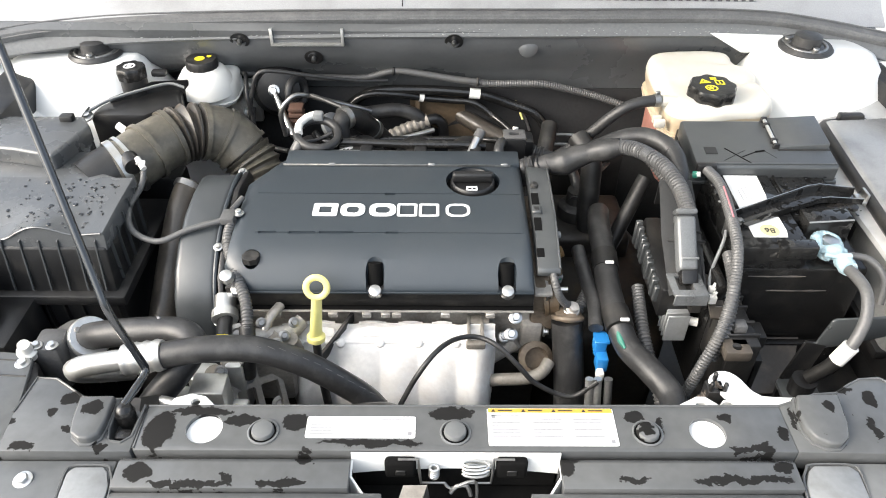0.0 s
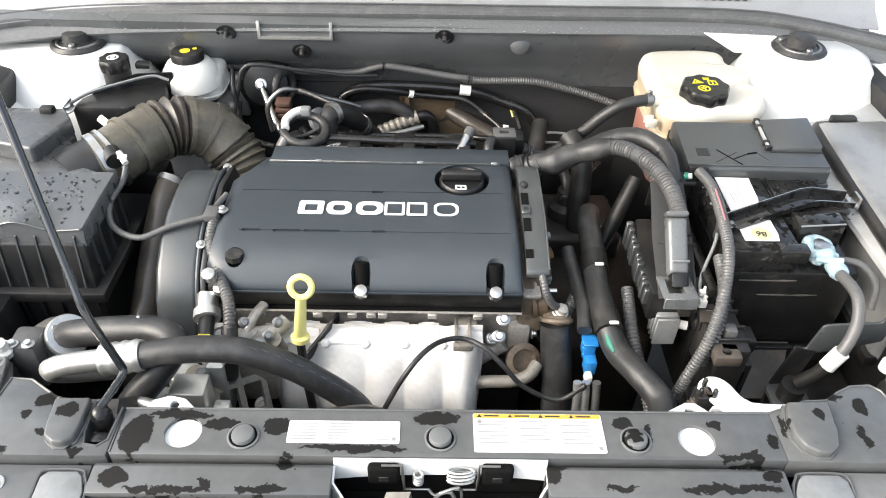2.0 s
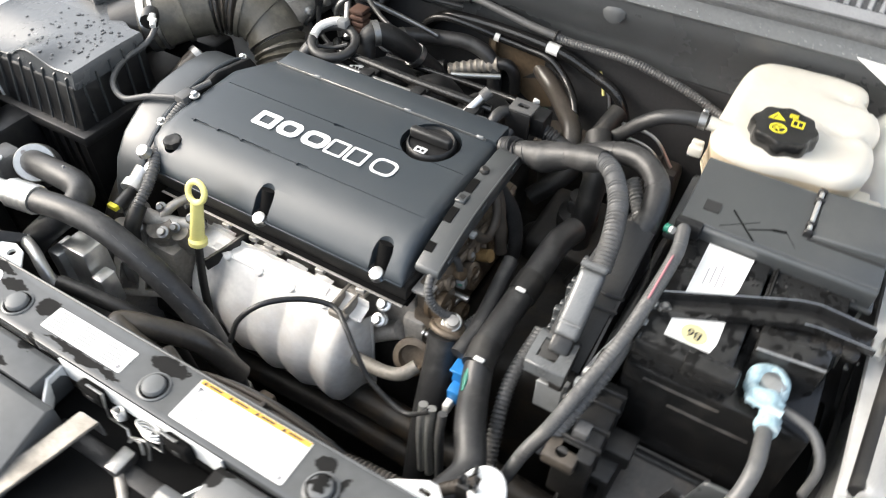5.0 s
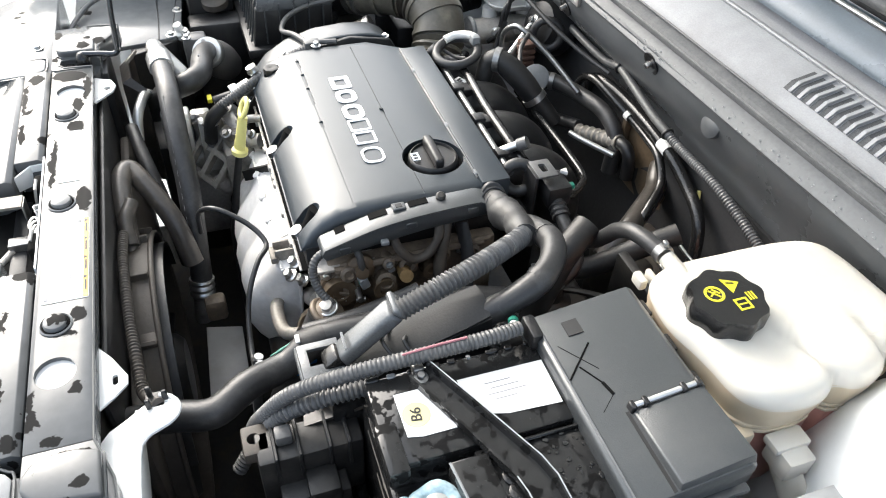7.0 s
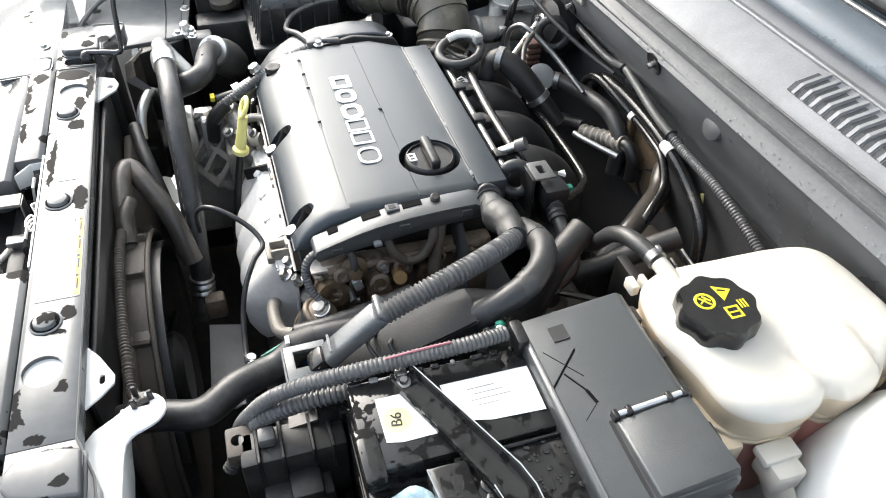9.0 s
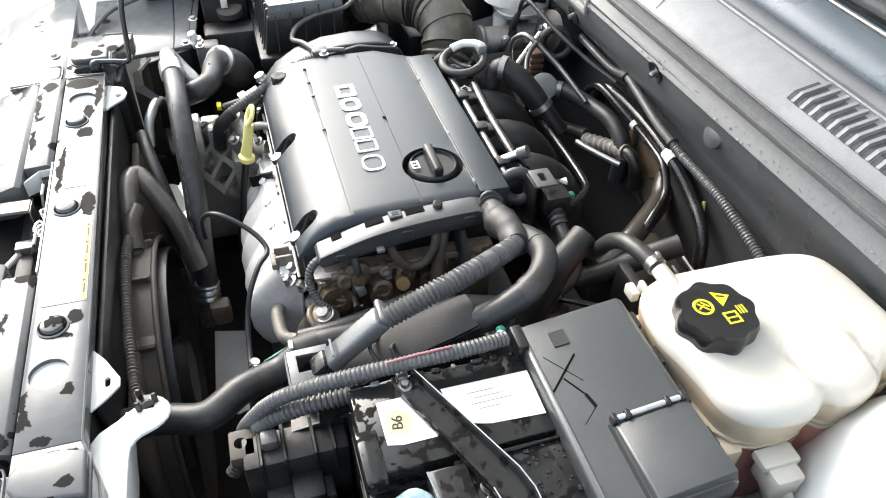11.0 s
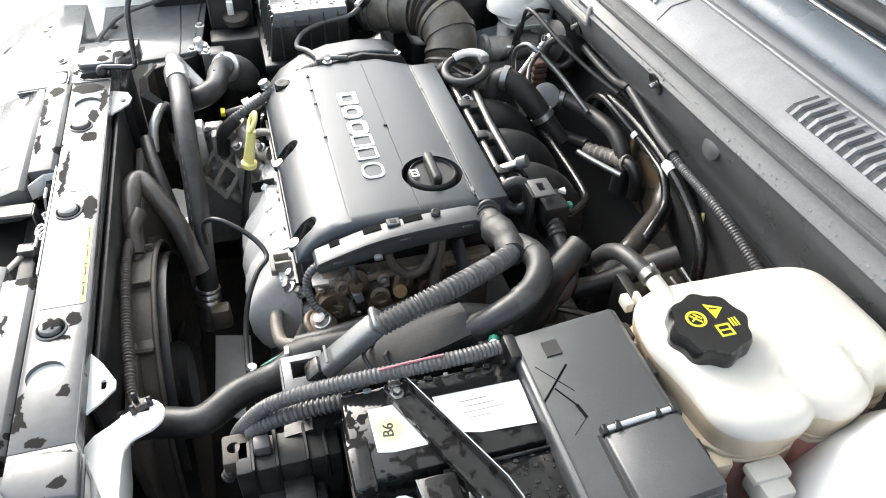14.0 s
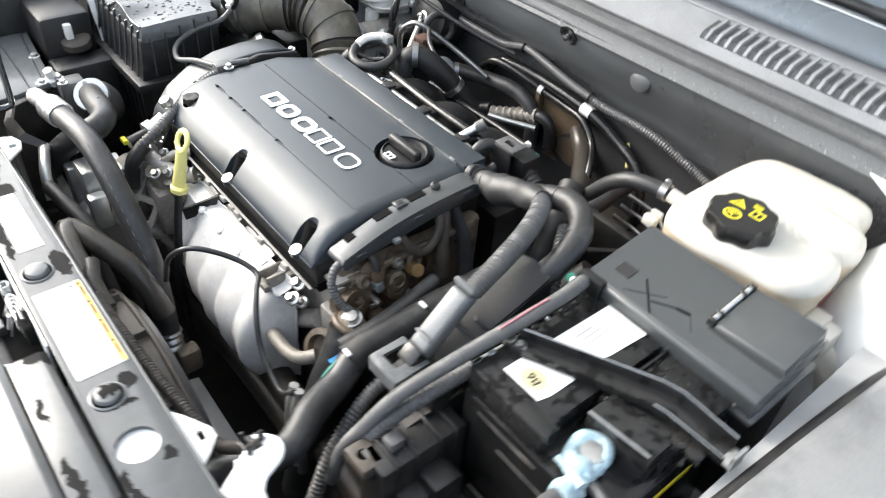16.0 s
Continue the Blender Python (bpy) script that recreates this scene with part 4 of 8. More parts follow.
cap = part("oil_cap", lathe([(0.0325, 0.924), (0.0325, 0.932), (0.0305, 0.936), (0.0295, 0.9365), (0.0275, 0.9335), (0.004, 0.9335)], (0.046, 0.866, 0), seg=40), BLACK, valve, "round black oil filler cap with a grip bar")
part("grip", box((0.016, 0.860, 0.934), (0.076, 0.872, 0.949), 0.004, 3), BLACK, cap)
part("oil_symbol", carve(prism(rounded(0.036, 0.838, 0.052, 0.848, 0.001), 0.936, 0.937, width=0), [box((0.0385, 0.840, 0.9), (0.0435, 0.8455, 0.95), 0), box((0.0452, 0.840, 0.9), (0.0495, 0.8455, 0.95), 0)]), LETTER, cap, smooth=0)
for x, y, z in ((-0.0865, 0.681, 0.880), (0.0875, 0.681, 0.880), (-0.265, 0.678, 0.885), (-0.277, 0.682, 0.904)):
    part("bolt", join(lathe([(0.0085, 0), (0.0098, 0.003), (0.0085, 0.006), (0.008, 0.011), (0.003, 0.0125)], (x, y, z), (0, -0.45, 1), 16)), STEEL, valve, "bright round bolt head")
# plug rail plate on the end of the cover
PLATE_TOP = ((0.6985, 0.909), (0.725, 0.918), (0.755, 0.927), (0.785, 0.933), (0.82, 0.937), (0.86, 0.9395), (0.89, 0.940), (0.902, 0.936))
def plate_z(y):
    for (y0, z0), (y1, z1) in zip(PLATE_TOP, PLATE_TOP[1:]):
        if y <= y1:
            return z0 + (z1 - z0) * (y - y0) / (y1 - y0)
    return PLATE_TOP[-1][1]
plate = prism(PLATE_TOP + ((0.905, 0.920), (0.82, 0.914), (0.76, 0.905), (0.70, 0.894), (0.695, 0.903)), 0.127, 0.158, "x", 0.002)
part("side_cover", plate, LID, valve, "black wiring cover along the end")
for y0, y1 in ((0.757, 0.779), (0.806, 0.829), (0.716, 0.728)):
    part("slot", prism([(y0, plate_z(y0) - 0.002), (y1, plate_z(y1) - 0.002), (y1, plate_z(y1) + 0.0012), (y0, plate_z(y0) + 0.0012)], 0.1275, 0.1375, "x", 0), VOID, valve, "dark slot")
part("slot_clip", box((0.126, 0.786, plate_z(0.79) - 0.002), (0.139, 0.802, plate_z(0.79) + 0.004), 0.0012, 1), LID, valve)
part("slot_clip_hole", box((0.129, 0.790, plate_z(0.79) + 0.002), (0.136, 0.798, plate_z(0.79) + 0.0045), 0.0004, 1), BLACKINK, valve)
part("knob", lathe([(0.006, 0), (0.006, 0.004), (0.004, 0.006), (0.002, 0.006)], (0.133, 0.846, plate_z(0.846)), (0.3, 0, 1), 16), DEEPBLACK, valve)
part("cover_edge", tube([(0.157, y, z + 0.0004) for y, z in PLATE_TOP[:-1]], 0.0014, 6), LID, valve)
for y in (0.716, 0.796, 0.872):
    part("snap_tab", box((0.1575, y, plate_z(y) - 0.012), (0.160, y + 0.013, plate_z(y) - 0.004), 0.0008, 1), LID, valve, "small snap tab")
timing = thing("timing_cover", "curved satin grey-black timing belt cover beside the engine", "timing cover", (-0.336, 0.8, 0.55))
TC = [(0.918, 0.895), (0.905, 0.918), (0.88, 0.929), (0.84, 0.932), (0.79, 0.928), (0.745, 0.914), (0.71, 0.892), (0.685, 0.862), (0.668, 0.82), (0.66, 0.76), (0.66, 0.55), (0.92, 0.55)]
part("shell", prism(TC, -0.359, -0.302, "x", 0.009, 4), TIMING, timing)
part("edge_flange", tube([(-0.302, y, z + 0.001) for y, z in TC[:10]], 0.003, 8), COVER, timing)
for y, z in ((0.735, 0.913), (0.90, 0.925), (0.672, 0.835)):
    part("bolt", bolt((-0.300, y, z), (0, -0.4, 1), 0.0042, 0.006), STEEL, timing)
solo("timing_backplate", prism([(0.922, 0.895), (0.905, 0.925), (0.84, 0.936), (0.75, 0.92), (0.70, 0.89), (0.665, 0.83), (0.655, 0.56), (0.92, 0.56)], -0.298, -0.290, "x", 0.002), BLACK, "black plate behind the timing cover", "plate")

# exhaust heat shield with four bulges
BULGES = (0.0, 0.24, 0.46, 0.64, 0.82, 1.0)
def shield_rows():
    """Pressed foil: a stepped top strip, a raised lip, then bulges of unlike width that wrap round both ends."""
    rows = []
    prof = [(0.702, 0.829), (0.690, 0.825), (0.682, 0.8225), (0.674, 0.8195), (0.666, 0.817), (0.656, 0.8135), (0.650, 0.808), (0.643, 0.799), (0.635, 0.789), (0.625, 0.777), (0.615, 0.763), (0.608, 0.748), (0.605, 0.732), (0.606, 0.710), (0.614, 0.686), (0.630, 0.664), (0.650, 0.650)]
    for i in range(105):
        u = i / 104
        x = -0.215 + 0.289 * u
        k0 = max(j for j in range(5) if BULGES[j] <= u + 1e-6)
        local = (u - BULGES[k0]) / (BULGES[k0 + 1] - BULGES[k0])
        b = (0.5 - 0.5 * math.cos(2 * math.pi * local)) ** 0.55
        e = min(1, 0.289 * min(u, 1 - u) / 0.028)
        recede = min(1, max(0, (-0.085 - x) / 0.08)) ** 1.5
        end = 1 - math.sqrt(max(0, 1 - (1 - e) ** 2))
        row = []
        for k, (y, z) in enumerate(prof):
            g = 0 if k < 6 else min(1, (k - 5) / 4)
            dent = 0.0016 * noise.noise((x * 26, y * 40, z * 40)) + 0.0008 * noise.noise((x * 90, y * 80, z * 60))
            step = 0.0025 * (2 <= k <= 4) * (math.sin(u * 34) > 0.2)
            back = min(0.676, y + g * (0.0045 * (1 - b) + end * 0.07 + 0.018 * recede))
            sag = -0.012 * g * b * (k > 12)
            row.append((x, back + dent, z + g * (0.004 * b - 0.002) - step + dent + sag))
        rows.append(row)
    return rows
shield = thing("exhaust_heat_shield", "pressed silver aluminium exhaust heat shield with shallow bulges", "heat shield", (-0.08, 0.64, 0.62))
press = sheet(shield_rows(), 0.0012)
for v in press.verts:
    v.co = Vector((min(0.0752, max(-0.2162, v.co.x)), max(0.60, v.co.y), max(0.636, v.co.z)))
part("pressing", press, SHIELD, shield, smooth=60)
part("lip", tube([(-0.213, 0.6555, 0.8135), (-0.14, 0.655, 0.8138), (-0.07, 0.6555, 0.8132), (0.072, 0.655, 0.8137)], 0.0024, 8), SHIELD, shield)
for x in (-0.19, -0.135, -0.082, -0.03, 0.02):
    part("lip_bump", lathe([(0.006, -0.004), (0.006, 0.002), (0.003, 0.004), (0.001, 0.0042)], (x, 0.654, 0.814), (0, -0.5, 0.9), 14), SHIELD, shield)
part("bolt", bolt((-0.200, 0.676, 0.820), (0, -0.5, 1), 0.006, 0.009), STEEL, shield)
part("end_bracket", join(box((0.036, 0.650, 0.812), (0.040, 0.690, 0.832), 0.001), box((0.054, 0.650, 0.812), (0.058, 0.690, 0.832), 0.001), box((0.036, 0.676, 0.826), (0.066, 0.692, 0.831), 0.001)), DUSTCAST, shield, "dull bracket at the shield end")
part("end_lip", tube([(0.074, 0.676, 0.80), (0.0745, 0.675, 0.75), (0.073, 0.672, 0.69)], 0.0026, 8), SHIELD, shield, "folded edge of the pressing")
part("wire_clip", box((0.034, 0.644, 0.812), (0.060, 0.654, 0.822), 0.002), DUSTCAST, shield)
for x0, x1 in ((-0.185, -0.145), (-0.112, -0.075), (-0.058, -0.025), (-0.012, 0.015)):
    part("embossed_pad", sheet([[(x, y, z + 0.0018 * (0.2 < (x - x0) / (x1 - x0) < 0.8)) for y, z in ((0.6625, 0.8172), (0.668, 0.8192), (0.675, 0.8215), (0.684, 0.8245))] for x in (x0, x0 + 0.12 * (x1 - x0), x0 + 0.3 * (x1 - x0), x0 + 0.7 * (x1 - x0), x0 + 0.88 * (x1 - x0), x1)], 0.0008), SHIELD, shield)
part("rail", box((-0.258, 0.672, 0.8535), (0.124, 0.6755, 0.8553), 0.0005), CAST, engine)
# black strips here and below stand for shade under the cover
part("rail_channel", box((-0.258, 0.6757, 0.8525), (0.124, 0.70, 0.8542), 0.0005), VOID, engine)
for x in (-0.225, -0.15, -0.105, -0.08, -0.065, 0.0, 0.06):
    part("rail_nub", box((x, 0.669, 0.846), (x + 0.012, 0.676, 0.8535), 0.001, 1), CAST, engine)
part("gasket_step", box((-0.262, 0.684, 0.843), (0.124, 0.71, 0.852), 0.001), VOID, engine)

# dipstick
dip = thing("oil_dipstick", "yellow plastic dipstick handle in a dark steel tube", "dipstick", (-0.16, 0.63, 0.45))
ax = Vector((-0.157, 0.652, 0.934)) - Vector((-0.163, 0.636, 0.842))
part("ring_grip", ring((-0.1565, 0.6515, 0.917), 0.0132, 0.0043, (0, -0.9, 0.45), 28, 0.8), YELLOW, dip)
part("stem", tube([(-0.1572, 0.649, 0.904), (-0.160, 0.643, 0.874), (-0.163, 0.636, 0.842)], 0.0085, 12, squash=0.6, radii=[0.9, 1, 1.15]), YELLOW, dip)
part("collar", lathe([(0.009, 0), (0.012, 0.003), (0.012, 0.009), (0.009, 0.011)], (-0.163, 0.636, 0.836), ax), YELLOW, dip)
part("tube", tube([(-0.163, 0.636, 0.838), (-0.160, 0.625, 0.79), (-0.154, 0.614, 0.735), (-0.150, 0.606, 0.69), (-0.145, 0.604, 0.5)], 0.0056), DEEPBLACK, dip, "dark steel guide tube")

# ---- hoses and lines ----
def hose(name, pts, r, material, label, category="hose", group="", **kw):
    return solo(name, tube(pts, r, **kw), material, label, category, group)

ac = thing("refrigerant_hose", "thick black hose with bright aluminium ends across the engine front", "hose", (-0.25, 0.55, 0.6))
part("hose", tube([(-0.338, 0.547, 0.902), (-0.274, 0.552, 0.911), (-0.217, 0.555, 0.908), (-0.167, 0.556, 0.886), (-0.123, 0.557, 0.85), (-0.086, 0.556, 0.811), (-0.062, 0.552, 0.76), (-0.049, 0.548, 0.705)], 0.0155), RUBBER, ac)
for k in range(14):
    x = -0.21 + 0.0125 * k
    z = 0.9215 - max(0, x + 0.19) * 0.62 - max(0, x + 0.15) * 0.24
    part("print_dash", tube([(x, 0.5475, z), (x + 0.007, 0.5475, z - 0.005)], 0.0004, 5, straight=True), GREYDISC, ac)
part("pipe_end", tube([(-0.335, 0.547, 0.902), (-0.379, 0.544, 0.899), (-0.418, 0.54, 0.893), (-0.428, 0.545, 0.88), (-0.42, 0.56, 0.86), (-0.39, 0.59, 0.83)], 0.0125), ALU, ac, "bright aluminium pipe")
part("crimp", tube([(-0.365, 0.545, 0.90), (-0.32, 0.549, 0.905)], 0.0185, ribs=0.012, depth=0.001), ALU, ac, "aluminium crimp")
part("lower_crimp", tube([(-0.050, 0.548, 0.710), (-0.043, 0.545, 0.680)], 0.0175, ribs=0.011, depth=0.0016), STEEL, ac)
part("lower_pipe", tube([(-0.043, 0.545, 0.683), (-0.037, 0.541, 0.662), (-0.034, 0.539, 0.64)], 0.013), RAILSTEEL, ac)
part("joint_block", box((-0.036, 0.545, 0.650), (-0.012, 0.575, 0.690), 0.006), OILYCAST, ac, "stained cast joint block")
rh = thing("radiator_hose", "thick black rubber radiator hose with an S bend", "hose", (0.25, 0.7, 0.8))
part("hose", tube([(0.245, 0.89, 0.86), (0.238, 0.848, 0.866), (0.236, 0.787, 0.861), (0.233, 0.734, 0.854), (0.234, 0.67, 0.85), (0.245, 0.630, 0.834), (0.263, 0.588, 0.838), (0.283, 0.549, 0.832), (0.272, 0.508, 0.828), (0.262, 0.465, 0.822)], 0.0168), RUBBER, rh)
for p, q in (((0.2335, 0.680, 0.8515), (0.236, 0.650, 0.8475)), ((0.2345, 0.757, 0.857), (0.236, 0.787, 0.861))):
    part("band", tube([p, q], 0.0186), DEEPBLACK, rh, "black band")
loom = thing("wiring_loom", "ribbed conduit of the engine wiring loom with taped bends", "wiring", (0.25, 0.8, 0.9))
part("taped_bend", tube([(0.126, 0.914, 0.90), (0.136, 0.911, 0.925), (0.158, 0.909, 0.936), (0.182, 0.908, 0.940), (0.215, 0.905, 0.957), (0.262, 0.894, 0.977)], 0.0150, rough=0.22, radii=[0.72, 0.8, 1.15, 1.2, 1.05, 0.9]), RUBBER, loom, "black cloth tape")
for k in range(9):
    p = smooth_path([(0.150, 0.909, 0.934), (0.182, 0.908, 0.940), (0.215, 0.905, 0.957), (0.258, 0.896, 0.975)], 0.004)[3 * k]
    part("tape_turn", ring(p, 0.0150 - 0.0002 * k, 0.0016, (0.8, -0.1 + 0.15 * (k % 2), 0.45), 20, 0.5), RUBBER, loom)
part("rail_boot", tube([(0.118, 0.925, 0.915), (0.128, 0.915, 0.928), (0.142, 0.911, 0.937)], 0.0125, ribs=0.006, depth=0.0012), RUBBER, loom, "ribbed rubber boot")
part("conduit", tube([(0.250, 0.899, 0.972), (0.268, 0.885, 0.981), (0.285, 0.861, 0.988), (0.305, 0.820, 0.991), (0.317, 0.776, 0.985), (0.322, 0.738, 0.972)], 0.0102, ribs=0.0046, depth=0.0014), CONDUIT, loom, "grey-black corrugated conduit")
part("connector_housing", box((0.3025, 0.668, 0.937), (0.3305, 0.748, 0.954), 0.005, 3, top=0.88, turn=pose(0, 0, 0, 42, 0, 0)), WETGREY, loom, "grey moulded connector housing")
part("housing_rib", box((0.3018, 0.733, 0.9655), (0.3312, 0.741, 0.9835), 0.004, 3, turn=pose(0, 0, 0, 42, 0, 0)), WETGREY, loom)
part("latch", box((0.305, 0.664, 0.908), (0.328, 0.684, 0.926), 0.004, turn=pose(0, 0, 0, 42, 0, 0)), WETBLACK, loom, "black latch")
part("latch_mark", box((0.306, 0.683, 0.9395), (0.328, 0.6855, 0.942), 0.0005, 1), STRAP, loom)
branch = thing("branch_conduit", "black taped branch of the wiring loom", "wiring", (0.28, 0.88, 0.92))
part("taped_run", tube([(0.195, 0.913, 0.935), (0.245, 0.918, 0.965), (0.285, 0.914, 0.982), (0.312, 0.901, 0.985), (0.331, 0.878, 0.981), (0.337, 0.850, 0.970), (0.335, 0.824, 0.955), (0.326, 0.80, 0.935)], 0.0135, rough=0.10), RUBBER, branch)
for p, q in (((0.262, 0.917, 0.973), (0.269, 0.9165, 0.976)), ((0.3285, 0.882, 0.982), (0.3315, 0.876, 0.980)), ((0.337, 0.838, 0.963), (0.3365, 0.832, 0.959))):
    part("tape_band", tube([p, q], 0.0143), RUBBER, branch)
hose("loom_tail", [(0.30, 0.895, 0.965), (0.325, 0.86, 0.945), (0.343, 0.835, 0.925), (0.35, 0.81, 0.90)], 0.008, CONDUIT, "ribbed tail of the wiring loom dropping beside the fuse box", "wiring", ribs=0.0046, depth=0.001)
hose("battery_feed_cable", [(0.375, 0.84, 0.972), (0.380, 0.80, 0.975), (0.378, 0.75, 0.971), (0.371, 0.681, 0.96), (0.356, 0.628, 0.932), (0.342, 0.60, 0.892), (0.325, 0.585, 0.846), (0.31, 0.58, 0.78)], 0.0070, CONDUIT, "corrugated cable with a pink stripe beside the battery", "cable", ribs=0.0042, depth=0.0006)
solo("cable_stripe", tube([(0.3760, 0.725, 0.9752), (0.3775, 0.755, 0.9794), (0.379, 0.785, 0.9822)], 0.0012), PINK, "pink stripe on the battery cable", "stripe")
hose("reservoir_hose", [(0.342, 1.012, 0.990), (0.316, 1.007, 0.989), (0.292, 1.004, 0.982), (0.268, 1.005, 0.962), (0.246, 1.010, 0.934), (0.218, 1.02, 0.90), (0.19, 1.03, 0.87)], 0.0092, RUBBER, "black hose from the coolant reservoir")
bc_run = thing("bulkhead_conduit", "grey conduit along the bulkhead, smooth then corrugated", "wiring", (0.0, 1.21, 0.92))
part("smooth_part", tube([(-0.37, 1.215, 0.934), (-0.28, 1.216, 0.927), (-0.188, 1.217, 0.924), (-0.138, 1.220, 0.924), (-0.089, 1.214, 0.940), (-0.048, 1.210, 0.938), (0.023, 1.206, 0.928), (0.07, 1.208, 0.921)], 0.0062), CONDUIT, bc_run)
part("corrugated_part", tube([(0.066, 1.208, 0.921), (0.096, 1.210, 0.917), (0.182, 1.207, 0.919), (0.24, 1.212, 0.905), (0.29, 1.212, 0.892), (0.34, 1.20, 0.88)], 0.0066, ribs=0.0044, depth=0.0006), CONDUIT, bc_run)
for x, y, z in ((-0.088, 1.214, 0.940), (0.066, 1.208, 0.921)):
    part("clip", ring((x, y, z), 0.0075, 0.0022, (1, 0, -0.1)), BLACK, bc_run)
hose("heater_pipe", [(-0.187, 1.23, 0.84), (-0.17, 1.22, 0.87), (-0.126, 1.21, 0.90), (-0.044, 1.216, 0.901), (0.062, 1.214, 0.895), (0.128, 1.214, 0.874), (0.18, 1.205, 0.855), (0.205, 1.195, 0.81), (0.205, 1.19, 0.74)], 0.009, WETBLACK, "black refrigerant pipe along the bulkhead", "pipe")
hose("heater_pipe", [(-0.19, 1.20, 0.84), (-0.165, 1.20, 0.882), (-0.13, 1.20, 0.90), (-0.077, 1.205, 0.896), (-0.03, 1.215, 0.884), (0.018, 1.215, 0.880), (0.06, 1.209, 0.878), (0.097, 1.196, 0.858), (0.127, 1.162, 0.848), (0.14, 1.14, 0.83)], 0.0065, WETBLACK, "thin black pipe along the bulkhead", "pipe")
solo("pipe_clip", tube([(-0.042, 1.2125, 0.8875), (-0.034, 1.214, 0.8855)], 0.008), WHITEPL, "white clip on a thin pipe", "clip")
solo("pipe_label", tube([(0.052, 1.214, 0.896), (0.072, 1.214, 0.894)], 0.0098), PAPER, "white tag round a black pipe", "tag")
hose("sensor_cable", [(-0.431, 0.865, 0.952), (-0.432, 0.843, 0.937), (-0.438, 0.801, 0.928), (-0.422, 0.762, 0.919), (-0.383, 0.745, 0.915), (-0.342, 0.759, 0.925), (-0.289, 0.775, 0.932)], 0.0042, CONDUIT, "thin grey sensor cable looped to the airbox", "cable")
hose("engine_harness", [(-0.289, 0.778, 0.928), (-0.288, 0.739, 0.915), (-0.268, 0.692, 0.90), (-0.250, 0.652, 0.886), (-0.245, 0.616, 0.862), (-0.25, 0.60, 0.80)], 0.0072, CONDUIT, "grey ribbed harness over the front of the engine", "wiring", ribs=0.0045, depth=0.0008)
solo("harness_boot", tube([(-0.2462, 0.628, 0.871), (-0.244, 0.606, 0.850), (-0.249, 0.600, 0.81)], 0.0105), DEEPBLACK, "black rubber boot on the end of the harness", "boot")
hose("oxygen_sensor_wire", [(-0.053, 0.562, 0.793), (-0.031, 0.566, 0.845), (-0.007, 0.588, 0.867), (0.018, 0.625, 0.852), (0.047, 0.642, 0.839), (0.073, 0.628, 0.838), (0.099, 0.612, 0.820), (0.126, 0.602, 0.793), (0.172, 0.598, 0.772), (0.205, 0.60, 0.80)], 0.0034, RUBBER, "thin black oxygen sensor wire", "wire")
hose("exhaust_gas_pipe", [(0.065, 0.645, 0.748), (0.086, 0.640, 0.757), (0.117, 0.640, 0.759), (0.139, 0.645, 0.765), (0.151, 0.660, 0.772)], 0.0088, DUSTCAST, "dull steel pipe beside the heat shield", "pipe")
lug = carve(box((-0.016, -0.0025, -0.016), (0.016, 0.0025, 0.016), 0.002), [lathe([(0.0085, -0.1), (0.0085, 0.1)], (0, 0, 0.001), (0, 1, 0), 20)])
lug.transform(pose(0.108, 0.716, 0.813, -35, 0, 5))
solo("lifting_lug", lug, OILYCAST, "flat brown steel lifting lug with a hole", "lug")
hose("cover_wire", [(0.147, 0.709, 0.905), (0.150, 0.690, 0.895), (0.156, 0.683, 0.878), (0.167, 0.688, 0.857), (0.178, 0.700, 0.842)], 0.005, CONDUIT, "grey wire from the end of the engine cover", "wire", ribs=0.004, depth=0.0005)
hose("fuel_rail", [(-0.20, 0.962, 0.922), (-0.124, 0.960, 0.922), (-0.019, 0.958, 0.922), (0.092, 0.956, 0.922)], 0.0048, RAILSTEEL, "silver fuel rail behind the engine cover", "rail")
vac = thing("vacuum_hose", "grey-black hose bent in a flat tight loop with a white end", "hose", (-0.197, 0.986, 0.90))
part("loop", ring((-0.197, 0.986, 0.941), 0.0325, 0.0070, (0.12, -0.22, 1), 40), RUBBER, vac)
part("tail", tube([(-0.222, 0.964, 0.938), (-0.232, 0.955, 0.92), (-0.236, 0.955, 0.895)], 0.0095), CONDUIT, vac)
part("white_end", tube([(-0.224, 0.975, 0.948), (-0.226, 0.992, 0.953), (-0.215, 1.010, 0.957), (-0.203, 1.018, 0.957)], 0.0062), WHITEPL, vac, "white plastic hose end")
part("clip", box((-0.206, 1.008, 0.950), (-0.190, 1.022, 0.964), 0.003), STRAP, vac)
part("stay", tube([(-0.215, 0.972, 0.935), (-0.197, 0.984, 0.932), (-0.175, 0.992, 0.94)], 0.0028, 8), RUBBER, vac)
intake = thing("intake_hose", "dusty ribbed rubber air intake hose", "hose", (-0.40, 0.97, 0.85))
path = smooth_path([(-0.486, 0.894, 0.930), (-0.474, 0.904, 0.932), (-0.438, 0.949, 0.941), (-0.40, 0.985, 0.943), (-0.355, 1.006, 0.926), (-0.325, 1.002, 0.897), (-0.30, 0.985, 0.865), (-0.288, 0.96, 0.83)], 0.0035)
n0, n1, n2 = int(len(path) * 0.30), int(len(path) * 0.47), int(len(path) * 0.68)
part("neck", tube(path[:n0 + 1], 0.043, seg=28, straight=True), INTAKE, intake)
part("bellows", tube(path[n0:n1 + 1], 0.0425, ribs=0.0130, depth=0.0048, seg=28, straight=True), BELLOWS, intake, "ribbed rubber bellows")
part("elbow", tube(path[n1:n2 + 1], 0.044, seg=28, straight=True), INTAKE, intake)
